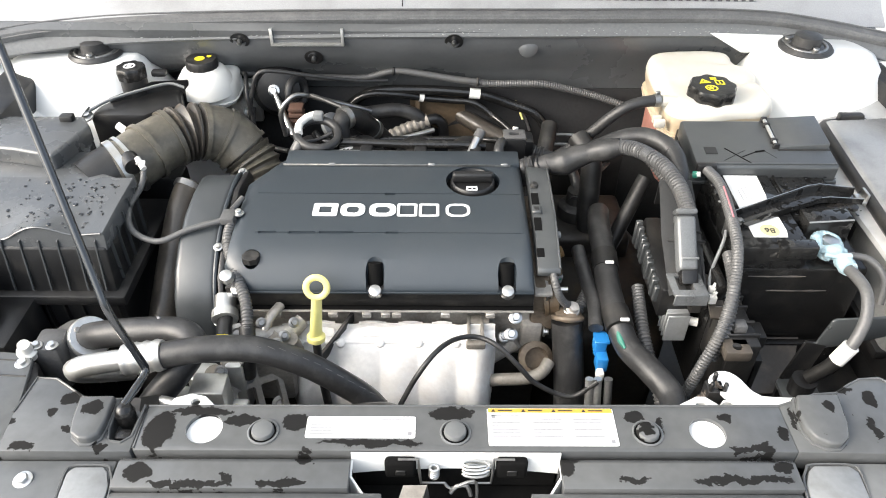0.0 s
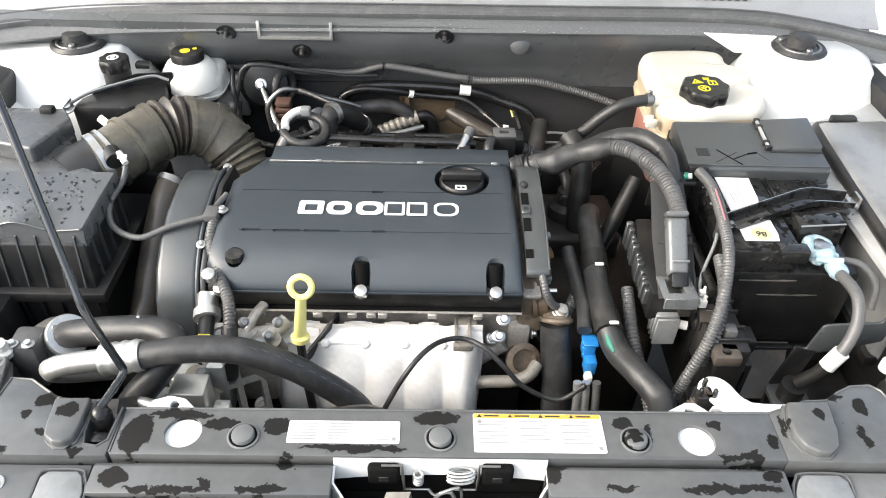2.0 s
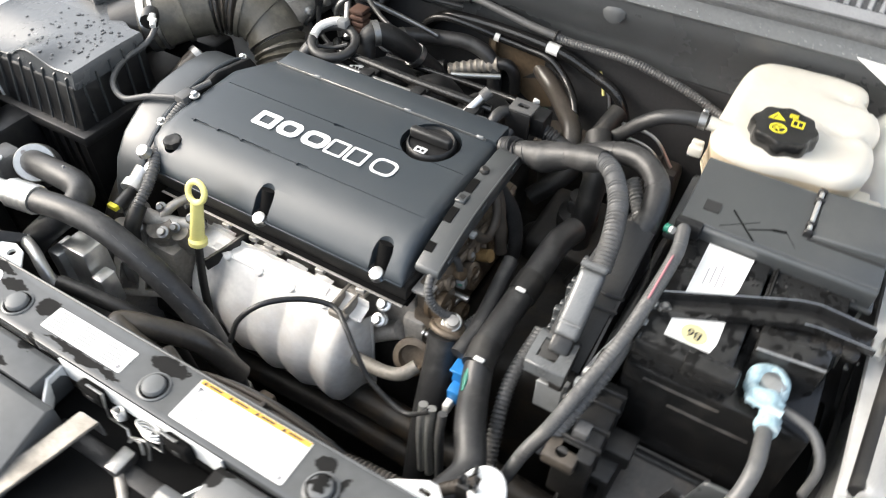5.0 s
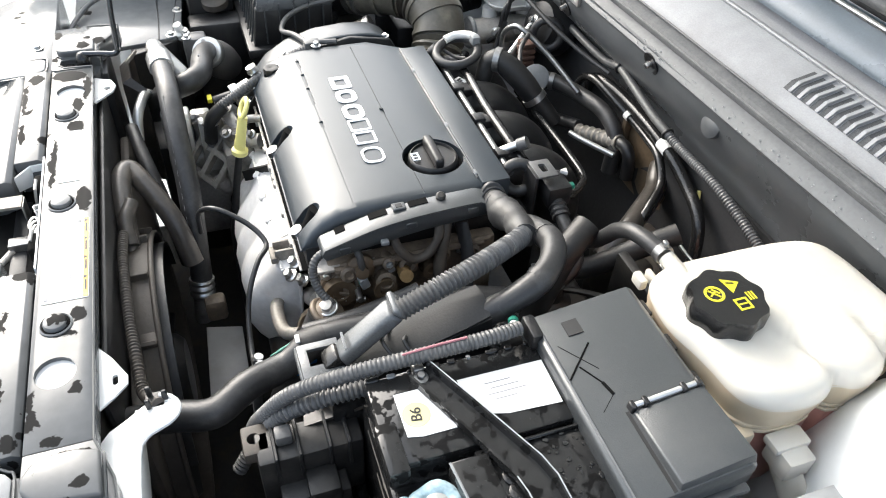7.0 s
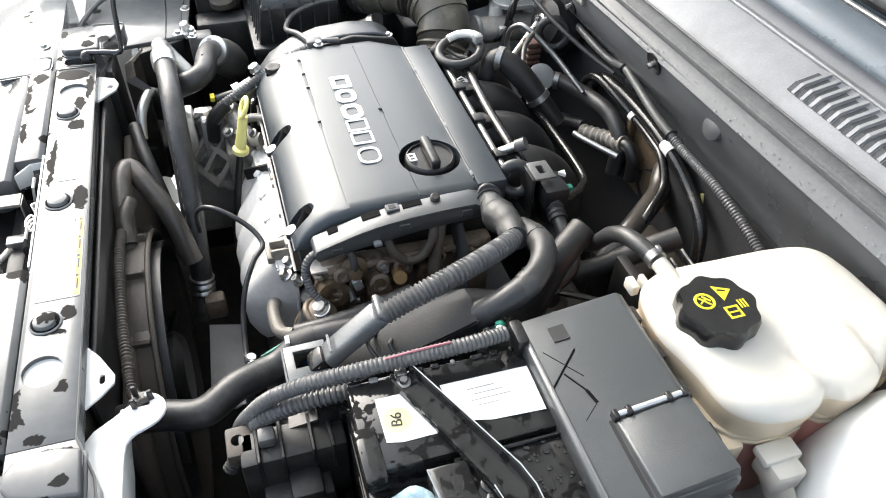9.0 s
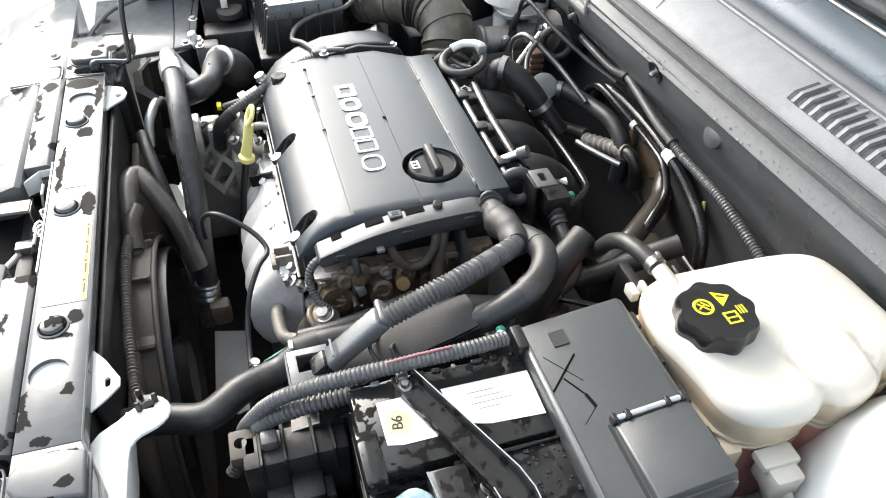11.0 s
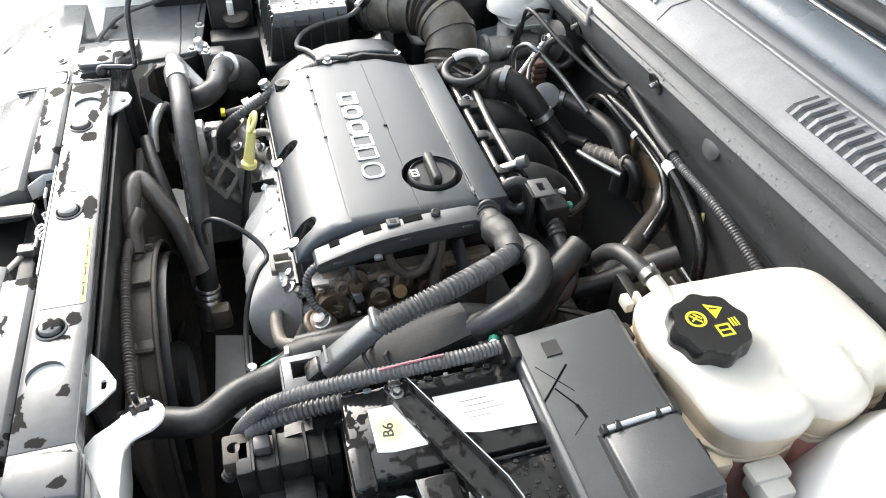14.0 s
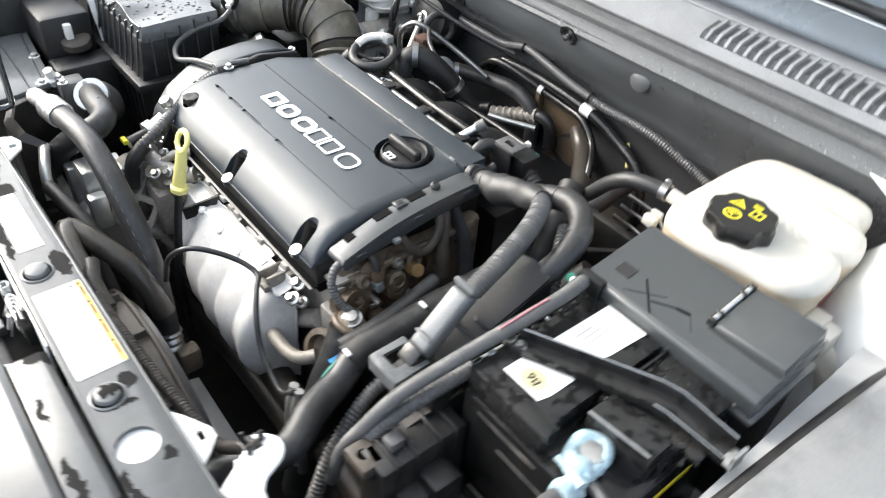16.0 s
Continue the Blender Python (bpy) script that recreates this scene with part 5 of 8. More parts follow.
part("bellows", tube(path[n2:], 0.042, ribs=0.0125, depth=0.004, seg=28, straight=True), INTAKE, intake, "ribbed rubber bellows")
part("clamp", tube([(-0.473, 0.905, 0.9325), (-0.469, 0.909, 0.9335)], 0.0465, seg=28), STEEL, intake, "steel hose clamp")
for k in (int(len(path) * 0.17), n0, n1, int(len(path) * 0.58), n2):
    part("moulded_ring", tube(path[k:k + 3], 0.0465, seg=28, straight=True), INTAKE, intake)
part("clamp", tube([(-0.486, 0.894, 0.930), (-0.478, 0.901, 0.9315)], 0.0460, seg=28), STEEL, intake, "steel hose clamp")

# ---- airbox, reservoirs on the left ----
air = thing("air_filter_box", "black plastic air filter box with wet drops", "airbox", (-0.56, 0.8, 0.6))
STEP = [(-0.68, 0.888), (-0.62, 0.880), (-0.556, 0.862), (-0.532, 0.945), (-0.553, 0.976), (-0.68, 0.975)]
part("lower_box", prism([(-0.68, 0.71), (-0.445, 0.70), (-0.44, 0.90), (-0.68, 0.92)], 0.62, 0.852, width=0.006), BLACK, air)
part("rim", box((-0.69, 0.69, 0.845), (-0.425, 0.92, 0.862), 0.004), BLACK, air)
FRONT_RIM = [(-0.69, 0.934), (-0.60, 0.935), (-0.578, 0.937), (-0.562, 0.942), (-0.545, 0.953), (-0.529, 0.959), (-0.517, 0.960), (-0.502, 0.956), (-0.486, 0.9495), (-0.472, 0.947), (-0.457, 0.9485), (-0.436, 0.950)]
def airbox_top(x, y):
    """Height of the lid: a wavy front edge that fades into a flat top."""
    for (x0, z0), (x1, z1) in zip(FRONT_RIM, FRONT_RIM[1:]):
        if x0 <= x <= x1:
            front_z = z0 + (z1 - z0) * (x - x0) / (x1 - x0)
            k = min(1, max(0, (y - 0.7165) / 0.075))
            return front_z + (0.952 - front_z) * k * k * (3 - 2 * k)
    return 0.952
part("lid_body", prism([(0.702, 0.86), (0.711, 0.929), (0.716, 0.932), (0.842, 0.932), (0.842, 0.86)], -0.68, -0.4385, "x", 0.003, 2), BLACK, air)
xs = [-0.68 + 0.01 * k for k in range(25)]
lid_rows = []
for k in range(16):
    y = 0.7165 + 0.0084 * k
    lid_rows.append([(x, y, airbox_top(x, y)) for x in xs] + [(-0.4375, y, airbox_top(-0.44, y) - 0.003), (-0.437, y, 0.925)])
lid_rows = [[(x, 0.7125, 0.926) for x, y, z in lid_rows[0]]] + lid_rows
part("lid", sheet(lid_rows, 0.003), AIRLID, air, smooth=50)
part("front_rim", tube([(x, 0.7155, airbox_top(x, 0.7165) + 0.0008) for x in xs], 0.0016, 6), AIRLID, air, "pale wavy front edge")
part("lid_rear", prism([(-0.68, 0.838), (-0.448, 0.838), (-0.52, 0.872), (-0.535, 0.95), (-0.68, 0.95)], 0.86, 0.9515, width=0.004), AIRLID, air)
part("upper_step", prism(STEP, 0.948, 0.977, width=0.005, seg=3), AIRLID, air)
part("outlet", tube([(-0.515, 0.868, 0.919), (-0.50, 0.883, 0.925), (-0.474, 0.904, 0.932)], 0.0425, seg=28), BLACK, air)
for k in range(10):
    x = -0.672 + 0.0245 * k
    part("rib", prism([(0.7005, 0.866), (0.698, 0.866), (0.7115, 0.940), (0.716, 0.942)], x, x + 0.0022, "x", 0), LID, air)
for k in range(5):
    y = 0.725 + 0.025 * k
    part("rib", box((-0.4385, y, 0.866), (-0.4345, y + 0.0022, min(0.946, 0.93 + 0.006 * k)), 0, 1), LID, air)
for k in range(10):
    x = -0.665 + 0.0245 * k
    part("lower_rib", box((x, 0.697, 0.63), (x + 0.0025, 0.712, 0.845), 0, 1), BLACK, air)
brake = thing("brake_fluid_reservoir", "white plastic brake fluid reservoir with a black cap", "reservoir", (-0.39, 1.09, 0.85))
part("tank", prism(rounded(-0.462, 1.116, -0.360, 1.212, 0.03, 6), 0.908, 0.962, width=0.016, seg=4), WHITEPL, brake)
part("shoulder", lathe([(0.050, 0.935), (0.048, 0.956), (0.036, 0.974), (0.026, 0.98)], (-0.412, 1.145, 0), seg=36), WHITEPL, brake)
part("rim", prism(rounded(-0.464, 1.113, -0.358, 1.214, 0.032, 6), 0.920, 0.923, width=0.002), WHITEPL, brake)
bc = part("cap", lathe([(0.0265, 0.972), (0.0275, 0.988), (0.025, 0.994), (0.004, 0.995)], (-0.412, 1.145, 0), seg=64, lobes=20, lobe=0.008), BLACK, brake, "black ribbed cap with a yellow symbol")
part("symbol", lathe([(0.0085, 0.9952), (0.0085, 0.9958)], (-0.413, 1.141, 0), seg=20), PRINT_Y, bc, smooth=0)
part("symbol", lathe([(0.004, 0.9952), (0.004, 0.9958)], (-0.399, 1.150, 0), seg=12), PRINT_Y, bc, smooth=0)
part("stub", lathe([(0.014, 0.87), (0.013, 0.91)], (-0.398, 1.125, 0)), WHITEPL, brake)
part("stub", lathe([(0.014, 0.87), (0.013, 0.91)], (-0.39, 1.19, 0)), WHITEPL, brake)
part("cylinder", tube([(-0.388, 1.085, 0.868), (-0.38, 1.16, 0.872), (-0.372, 1.25, 0.876)], 0.024), CAST, brake)
part("end_disc", lathe([(0.028, 0), (0.029, 0.004), (0.026, 0.008), (0.004, 0.009)], (-0.388, 1.087, 0.868), (0.05, -1, 0.1), 28), STRAP, brake, "pale grey end disc")
part("flange", box((-0.365, 1.19, 0.845), (-0.335, 1.205, 0.93), 0.004), ALU, brake)
for x, y, z in ((-0.362, 1.125, 0.878), (-0.358, 1.165, 0.88), (-0.352, 1.185, 0.925)):
    part("port", lathe([(0.009, -0.015), (0.009, 0.004), (0.006, 0.006), (0.006, 0.014), (0.003, 0.014)], (x, y, z), (0.9, -0.3, 0.2), 16), ALU, brake)
part("sensor_lead", tube([(-0.36, 1.19, 0.945), (-0.345, 1.16, 0.955), (-0.34, 1.13, 0.935), (-0.335, 1.12, 0.90)], 0.004), BLACK, brake)
steer = thing("fluid_filler", "black plastic filler with a lobed cap beside the strut tower", "filler", (-0.5, 1.09, 0.85))
part("funnel", prism([(-0.565, 1.012), (-0.56, 1.045), (-0.532, 1.085), (-0.488, 1.125), (-0.452, 1.135), (-0.424, 1.05), (-0.478, 1.015)], 0.88, 0.958, width=0.008), BLACK, steer, "black moulded funnel")
# paler tube carries the highlight along the funnel lip
part("funnel_rim", tube([(-0.566, 1.012, 0.962), (-0.542, 1.040, 0.968), (-0.498, 1.066, 0.973), (-0.455, 1.086, 0.976), (-0.430, 1.085, 0.970)], 0.0042, squash=0.6), STRAP, steer, "upper edge, grey from a painted highlight")
part("rear_panel", sheet([[(-0.545, 1.055, 0.965), (-0.545, 1.05, 0.90)], [(-0.485, 1.095, 0.975), (-0.485, 1.09, 0.90)], [(-0.43, 1.11, 0.972), (-0.43, 1.105, 0.90)]], 0.004), BLACK, steer)
part("mount_bolt", bolt((-0.567, 1.010, 0.955), (0, -0.3, 1), 0.007, 0.009), STEEL, steer)
part("strut_stay", tube([(-0.565, 1.02, 0.968), (-0.575, 1.0, 0.955), (-0.57, 0.985, 0.93)], 0.006, squash=0.5), STEEL, steer)
part("neck", lathe([(0.022, 0.95), (0.021, 0.99)], (-0.513, 1.092, 0)), BLACK, steer)
part("cap", lathe([(0.0225, 0.985), (0.0235, 0.999), (0.021, 1.004), (0.004, 1.005)], (-0.513, 1.092, 0), seg=40, lobes=8, lobe=0.06), WETBLACK, steer, "black lobed cap")
part("symbol", ring((-0.513, 1.090, 1.0055), 0.008, 0.0016, squash=0.3), LETTER, steer)
part("symbol", box((-0.516, 1.086, 1.005), (-0.510, 1.094, 1.0062), 0), LETTER, steer)
part("tab", box((-0.486, 1.10, 0.980), (-0.462, 1.115, 0.99), 0.003), BLACK, steer)

# ---- battery side ----
bat = thing("battery", "black wet car battery with white labels", "battery", (0.48, 0.77, 0.74))
part("case", box((0.378, 0.686, 0.74), (0.554, 0.862, 0.922), 0.005), WETBLACK, bat)
for z, x0, x1 in ((0.909, 0.40, 0.475), (0.884, 0.43, 0.51)):
    part("moulded_band", tube([(x0, 0.6866, z), (0.5 * (x0 + x1), 0.6864, z - 0.0006), (x1, 0.6866, z)], 0.0014, 6, rough=0.6), BELLOWS, bat, "paler band across the battery front")
part("raised_top", box((0.380, 0.688, 0.918), (0.470, 0.860, 0.9555), 0.003), BATTOP, bat)
part("raised_top", box((0.472, 0.758, 0.918), (0.550, 0.860, 0.9525), 0.003), BATTOP, bat)
part("terminal_pad", prism([(0.481, 0.733), (0.544, 0.739), (0.546, 0.768), (0.481, 0.766)], 0.918, 0.961, width=0.002), BATTOP, bat)
part("pad_edge", tube([(0.482, 0.7335, 0.961), (0.543, 0.7395, 0.961)], 0.0012, 6), STRAP, bat, "pale edge")
part("yellow_strip", box((0.5525, 0.738, 0.893), (0.555, 0.808, 0.902), 0.0008), PRINT_Y, bat, "bright yellow edge strip")
part("terminal_cover", box((0.428, 0.684, 0.938), (0.478, 0.703, 0.959), 0.003), BATTOP, bat)
for x0, x1, y0, y1 in ((0.475, 0.4785, 0.772, 0.856), (0.484, 0.550, 0.80, 0.8035)):
    part("moulded_rib", box((x0, y0, 0.948), (x1, y1, 0.956), 0.001, 1), WETBLACK, bat)
for k in range(6):
    part("vent_plug", lathe([(0.0085, 0.951), (0.0085, 0.9545), (0.006, 0.9555), (0.002, 0.9555)], (0.49 + 0.014 * k, 0.78, 0), seg=16), WETBLACK, bat)
b6 = part("label", prism([(0.402, 0.709), (0.446, 0.709), (0.449, 0.722), (0.449, 0.752), (0.402, 0.752)], 0.9555, 0.9562, width=0), PAPER, bat, "white label with a yellow disc", smooth=0)
part("disc", lathe([(0.0125, 0.9562), (0.0125, 0.9565)], (0.427, 0.7225, 0), seg=28), mat("pale_yellow_print", (0.55, 0.5, 0.28), 0.6), b6, smooth=0)
words("B6", 0.0135, (0.427, 0.7225, 0.9567), pose(0, 0, 0, 0, 0, 172), BLACKINK, "code_print", b6)
part("label", prism([(0.403, 0.768), (0.441, 0.771), (0.449, 0.80), (0.452, 0.85), (0.404, 0.851)], 0.9555, 0.9562, width=0), PAPER, bat, "large white paper label", smooth=0)
for k in range(4):
    part("text_line", box((0.414 + 0.006 * k, 0.79 + 0.004 * (k % 2), 0.9561), (0.4148 + 0.006 * k, 0.815 + 0.006 * (k % 3), 0.9564), 0), INK, bat, smooth=0)
part("terminal_post", lathe([(0.012, 0.915), (0.011, 0.948), (0.004, 0.949)], (0.507, 0.715, 0)), STEEL, bat)
def crust(lumps, seed):
    """Lumpy corrosion: rounded lumps run together with a rough skin."""
    bms = []
    for n, (c, r) in enumerate(lumps):
        bm = bmesh.new()
        for v in bmesh.ops.create_icosphere(bm, subdivisions=3, radius=1.0)["verts"]:
            d = v.co.normalized()
            k = 1 + 0.28 * noise.noise(d * 2.3 + Vector((seed + n, 0, 0))) + 0.10 * noise.noise(d * 7 + Vector((n, seed, 0)))
            v.co = Vector(c) + Vector((d.x * r[0], d.y * r[1], d.z * r[2])) * k
        bms.append(bm)
    return join(*bms)
clampb = thing("terminal_clamp", "battery clamp crusted with pale blue corrosion", "terminal clamp", (0.506, 0.71, 0.925))
part("ring", tube([(0.5035 + 0.0135 * math.cos(a), 0.714 + 0.016 * math.sin(a), 0.941 + 0.002 * math.sin(3 * a)) for a in (2 * math.pi * k / 14 for k in range(15))], 0.0062, rough=0.9), SLEEVE, clampb)
part("post_head", lathe([(0.0085, 0.925), (0.0085, 0.943), (0.0065, 0.946), (0.002, 0.9465)], (0.5035, 0.714, 0), seg=14), RAILSTEEL, clampb, "dull post head")
part("crust", crust([((0.512, 0.698, 0.938), (0.011, 0.009, 0.010)), ((0.497, 0.700, 0.935), (0.009, 0.009, 0.008)), ((0.516, 0.712, 0.940), (0.007, 0.010, 0.008)), ((0.505, 0.729, 0.939), (0.010, 0.006, 0.007)), ((0.490, 0.711, 0.936), (0.006, 0.009, 0.006)), ((0.516, 0.687, 0.931), (0.009, 0.008, 0.009))], 4.0), SLEEVE, clampb, "pale blue corrosion crust")
part("clamp_bolt", tube([(0.490, 0.692, 0.941), (0.522, 0.686, 0.941)], 0.0042, 10, rough=0.6), SLEEVE, clampb)
part("lead_end", tube([(0.513, 0.690, 0.934), (0.514, 0.667, 0.938)], 0.0085, rough=0.7), SLEEVE, clampb)
hose("ground_cable", [(0.513, 0.672, 0.936), (0.5135, 0.65, 0.941), (0.514, 0.622, 0.940), (0.509, 0.597, 0.922), (0.496, 0.580, 0.898), (0.488, 0.5778, 0.878)], 0.0072, CONDUIT, "grey battery earth cable with a white end", "cable")
solo("cable_end", tube([(0.494, 0.5785, 0.893), (0.484, 0.5775, 0.868)], 0.0098), WHITEPL, "white tape on the battery cable", "tape")
hose("cable_boot", [(0.486, 0.578, 0.872), (0.479, 0.580, 0.852), (0.467, 0.587, 0.826)], 0.0088, DEEPBLACK, "black boot below the tape on the battery cable", "boot")
hold = thing("battery_hold_down", "black wet steel bar clamping the battery", "hold-down bar", (0.48, 0.78, 0.945))
axis_line = [((0.387, 0.737, 0.965), 0.0115), ((0.44, 0.761, 0.967), 0.012), ((0.508, 0.791, 0.9685), 0.0135), ((0.524, 0.7955, 0.9675), 0.014), ((0.578, 0.803, 0.958), 0.0125)]
rows = []
for k, (c, h) in enumerate(axis_line):
    a, b = Vector(axis_line[max(0, k - 1)][0]), Vector(axis_line[min(4, k + 1)][0])
    side = Vector((-(b - a).y, (b - a).x, 0)).normalized()
    rows.append([Vector(c) + side * (h * u) + Vector((0, 0, w)) for u, w in ((-1.02, 0.0), (-0.98, -0.009), (-0.5, -0.0095), (0.5, -0.0095), (0.98, -0.009), (1.02, 0.002))])
part("channel", sheet(rows, 0.0022), BATTOP, hold)
# highlights on the wet bar, drawn as thin steel lines
for j in (0, 5):
    part("edge_glint", tube([r[j] + Vector((0, 0, 0.001)) for r in (rows if j else rows[2:])], 0.0006, 6, straight=True), STEEL, hold, "thin steel line standing for the highlight on a wet edge")
part("foot", box((0.374, 0.733, 0.935), (0.386, 0.744, 0.960), 0.003), RAILSTEEL, hold, "dull bent end of the bar")
part("end_tab", join(box((0.576, 0.791, 0.949), (0.588, 0.813, 0.953), 0.002), box((0.584, 0.792, 0.945), (0.588, 0.812, 0.964), 0.0015)), STEEL, hold, "bright worn end tab")
part("bolt", bolt((0.392, 0.738, 0.957), (0, 0, 1), 0.0045, 0.006), RAILSTEEL, hold)
tray = thing("battery_tray", "black plastic battery tray with tall sides", "battery tray", (0.48, 0.75, 0.72))
part("floor_plate", box((0.36, 0.56, 0.70), (0.60, 0.90, 0.735), 0.005), BLACK, tray)
part("front_wall", box((0.365, 0.672, 0.72), (0.57, 0.684, 0.797), 0.004), WETBLACK, tray)
part("front_shelf", sheet([[(0.405, 0.684, 0.797), (0.50, 0.684, 0.797)], [(0.408, 0.650, 0.786), (0.485, 0.650, 0.786)], [(0.412, 0.605, 0.772), (0.465, 0.605, 0.772)]], 0.004), BELLOWS, tray, "dusty sloping shelf")
part("side_wall", box((0.352, 0.66, 0.72), (0.366, 0.88, 0.915), 0.004), WETBLACK, tray)
part("slotted_post", carve(prism([(0.366, 0.60), (0.41, 0.60), (0.415, 0.665), (0.368, 0.665)], 0.74, 0.842, width=0.003), [box((0.384, 0.58, 0.795), (0.402, 0.64, 0.829), 0)]), DEEPBLACK, tray)
part("dark_cheek", sheet([[(0.463, 0.617, 0.862), (0.49, 0.617, 0.856)], [(0.448, 0.612, 0.80), (0.475, 0.612, 0.78)], [(0.44, 0.60, 0.76), (0.50, 0.60, 0.74)]], 0.004), BLACK, tray)
part("grey_flange", prism([(0.460, 0.860), (0.477, 0.860), (0.478, 0.868), (0.484, 0.899), (0.489, 0.902), (0.545, 0.906), (0.553, 0.908), (0.560, 0.932), (0.571, 0.912), (0.566, 0.875), (0.52, 0.858), (0.49, 0.852)], 0.613, 0.617, "y", 0.0015), LID, tray, "grey dusty flange of the tray")
part("cable_bracket", box((0.354, 0.585, 0.80), (0.392, 0.684, 0.884), 0.004), DEEPBLACK, tray)
for y in (0.60, 0.622, 0.65, 0.668):
    part("bracket_rib", box((0.352, y, 0.85), (0.394, y + 0.004, 0.889), 0.001, 1), BLACK, tray)
part("bracket_hook", box((0.362, 0.604, 0.884), (0.378, 0.62, 0.898), 0.003), CONDUIT, tray)
part("clip_block", box((0.388, 0.625, 0.835), (0.42, 0.655, 0.858), 0.003), DEEPBLACK, tray)
part("dusty_ledge", sheet([[(0.343, 0.635, 0.884), (0.362, 0.633, 0.884)], [(0.345, 0.668, 0.892), (0.364, 0.666, 0.892)], [(0.350, 0.698, 0.902), (0.368, 0.696, 0.902)]], 0.004), BELLOWS, tray, "dusty brown ledge")
part("pale_edge", tube([(0.345, 0.655, 0.895), (0.352, 0.690, 0.908), (0.372, 0.724, 0.940), (0.380, 0.75, 0.952)], 0.0022, 8), STRAP, tray, "pale edge")
for p in ((0.347, 0.655, 0.895), (0.350, 0.668, 0.898)):
    part("white_clip", join(box((p[0] - 0.005, p[1] - 0.004, p[2] - 0.004), (p[0] + 0.005, p[1] + 0.004, p[2] + 0.008), 0.0015), tube([(p[0], p[1], p[2] + 0.006), (p[0] + 0.003, p[1] + 0.002, p[2] + 0.013)], 0.0025, 8)), WHITEPL, tray, "white plastic clip")
part("hole_ear", carve(box((0.345, 0.574, 0.868), (0.378, 0.60, 0.884), 0.003), [lathe([(0.006, -0.1), (0.006, 0.1)], (0.361, 0.585, 0.875))]), DUSTY, tray, "dusty ear with a hole")
for k in range(9):
    y = 0.690 + 0.019 * k
    part("case_rib", box((0.379, y, 0.9545), (0.384, y + 0.012 - 0.004 * (k % 3), 0.9575), 0.001, 1), STRAP if k % 4 == 1 else WETBLACK, bat)
part("lug", tube([(0.464, 0.588, 0.79), (0.464, 0.587, 0.822)], 0.0155), BLACK, tray)
part("lug_plate", prism(rounded(0.44, 0.565, 0.49, 0.61, 0.010), 0.792, 0.798, width=0.001), LID, tray)
fuse = thing("fuse_box", "dark grey fuse box with a closed lid and a small flap", "fuse box", (0.46, 0.91, 0.80))
part("base", box((0.368, 0.865, 0.80), (0.565, 0.96, 0.955), 0.005), BLACK, fuse)
tilt = 0.14
def lid_z(y):
    return 0.9715 + (y - 0.855) * tilt
part("lid", prism([(0.852, 0.945), (0.852, lid_z(0.852) - 0.003), (0.856, lid_z(0.856)), (0.955, lid_z(0.955)), (0.962, lid_z(0.955) - 0.005), (0.962, 0.955)], 0.365, 0.568, "x", 0.003), LID, fuse)
flap = prism([(0.891, 0.955), (0.891, lid_z(0.890) + 0.004), (0.957, lid_z(0.955) + 0.005), (0.965, 0.962)], 0.493, 0.566, "x", 0.002)
flap.transform(Matrix.Translation((0.493, 0.92, 0.98)) @ Matrix.Rotation(radians(-4), 4, "Y") @ Matrix.Translation((-0.493, -0.92, -0.98)))
part("flap", flap, LID, fuse, "small hinged flap")
part("hinge", tube([(0.4885, 0.892, lid_z(0.892) + 0.004), (0.4885, 0.952, lid_z(0.952) + 0.004)], 0.0026, 10), ALU, fuse, "bright hinge rod")
for y in (0.890, 0.902, 0.938, 0.952):
    part("hinge_clip", box((0.484, y, lid_z(y) - 0.002), (0.493, y + 0.005, lid_z(y) + 0.008), 0.001, 1), BLACK, fuse)
part("gap", box((0.49, 0.8865, lid_z(0.888) - 0.004), (0.566, 0.8895, lid_z(0.888) + 0.0006), 0), BLACKINK, fuse)
part("edge_lip", tube([(0.366, 0.857, lid_z(0.857) + 0.0005), (0.45, 0.857, lid_z(0.857) + 0.0005), (0.566, 0.857, lid_z(0.857) + 0.0005)], 0.0013, 6), LID, fuse)
part("rear_ledge", box((0.366, 0.9625, 0.90), (0.482, 0.9715, 0.962), 0.002), BLACK, fuse)
for x in (0.378, 0.404, 0.432, 0.462):
    part("rear_rib", prism([(0.961, 0.958), (0.961, 0.980), (0.966, 0.974), (0.971, 0.961)], x, x + 0.004, "x", 0.001), BLACK, fuse)
    part("rear_web", sheet([[(x + 0.004, 0.9625, 0.972), (x + 0.004, 0.9705, 0.962)], [(x + 0.012, 0.9625, 0.966), (x + 0.012, 0.969, 0.962)], [(x + 0.020, 0.9625, 0.963), (x + 0.020, 0.968, 0.962)]], 0.001), LID, fuse)
part("book_symbol", box((0.383, 0.878, lid_z(0.885) - 0.001), (0.40, 0.893, lid_z(0.885) + 0.0012), 0, turn=pose(0, 0, 0, 8, 0, 0)), BLACKINK, fuse)
tank = thing("coolant_reservoir", "milky plastic coolant reservoir with red coolant and a black cap", "coolant reservoir", (0.44, 1.07, 0.80))
outline = [(0.362, 0.985), (0.352, 1.01), (0.352, 1.06), (0.353, 1.13), (0.358, 1.165), (0.372, 1.186), (0.40, 1.195), (0.45, 1.199), (0.482, 1.197), (0.500, 1.188), (0.507, 1.172), (0.504, 1.158), (0.504, 1.152),
           (0.514, 1.144), (0.525, 1.125), (0.529, 1.104), (0.526, 1.090), (0.518, 1.083), (0.518, 1.078), (0.526, 1.070), (0.531, 1.05), (0.529, 1.022), (0.520, 1.002), (0.503, 0.989), (0.475, 0.985), (0.45, 0.980), (0.42, 0.973), (0.385, 0.976)]
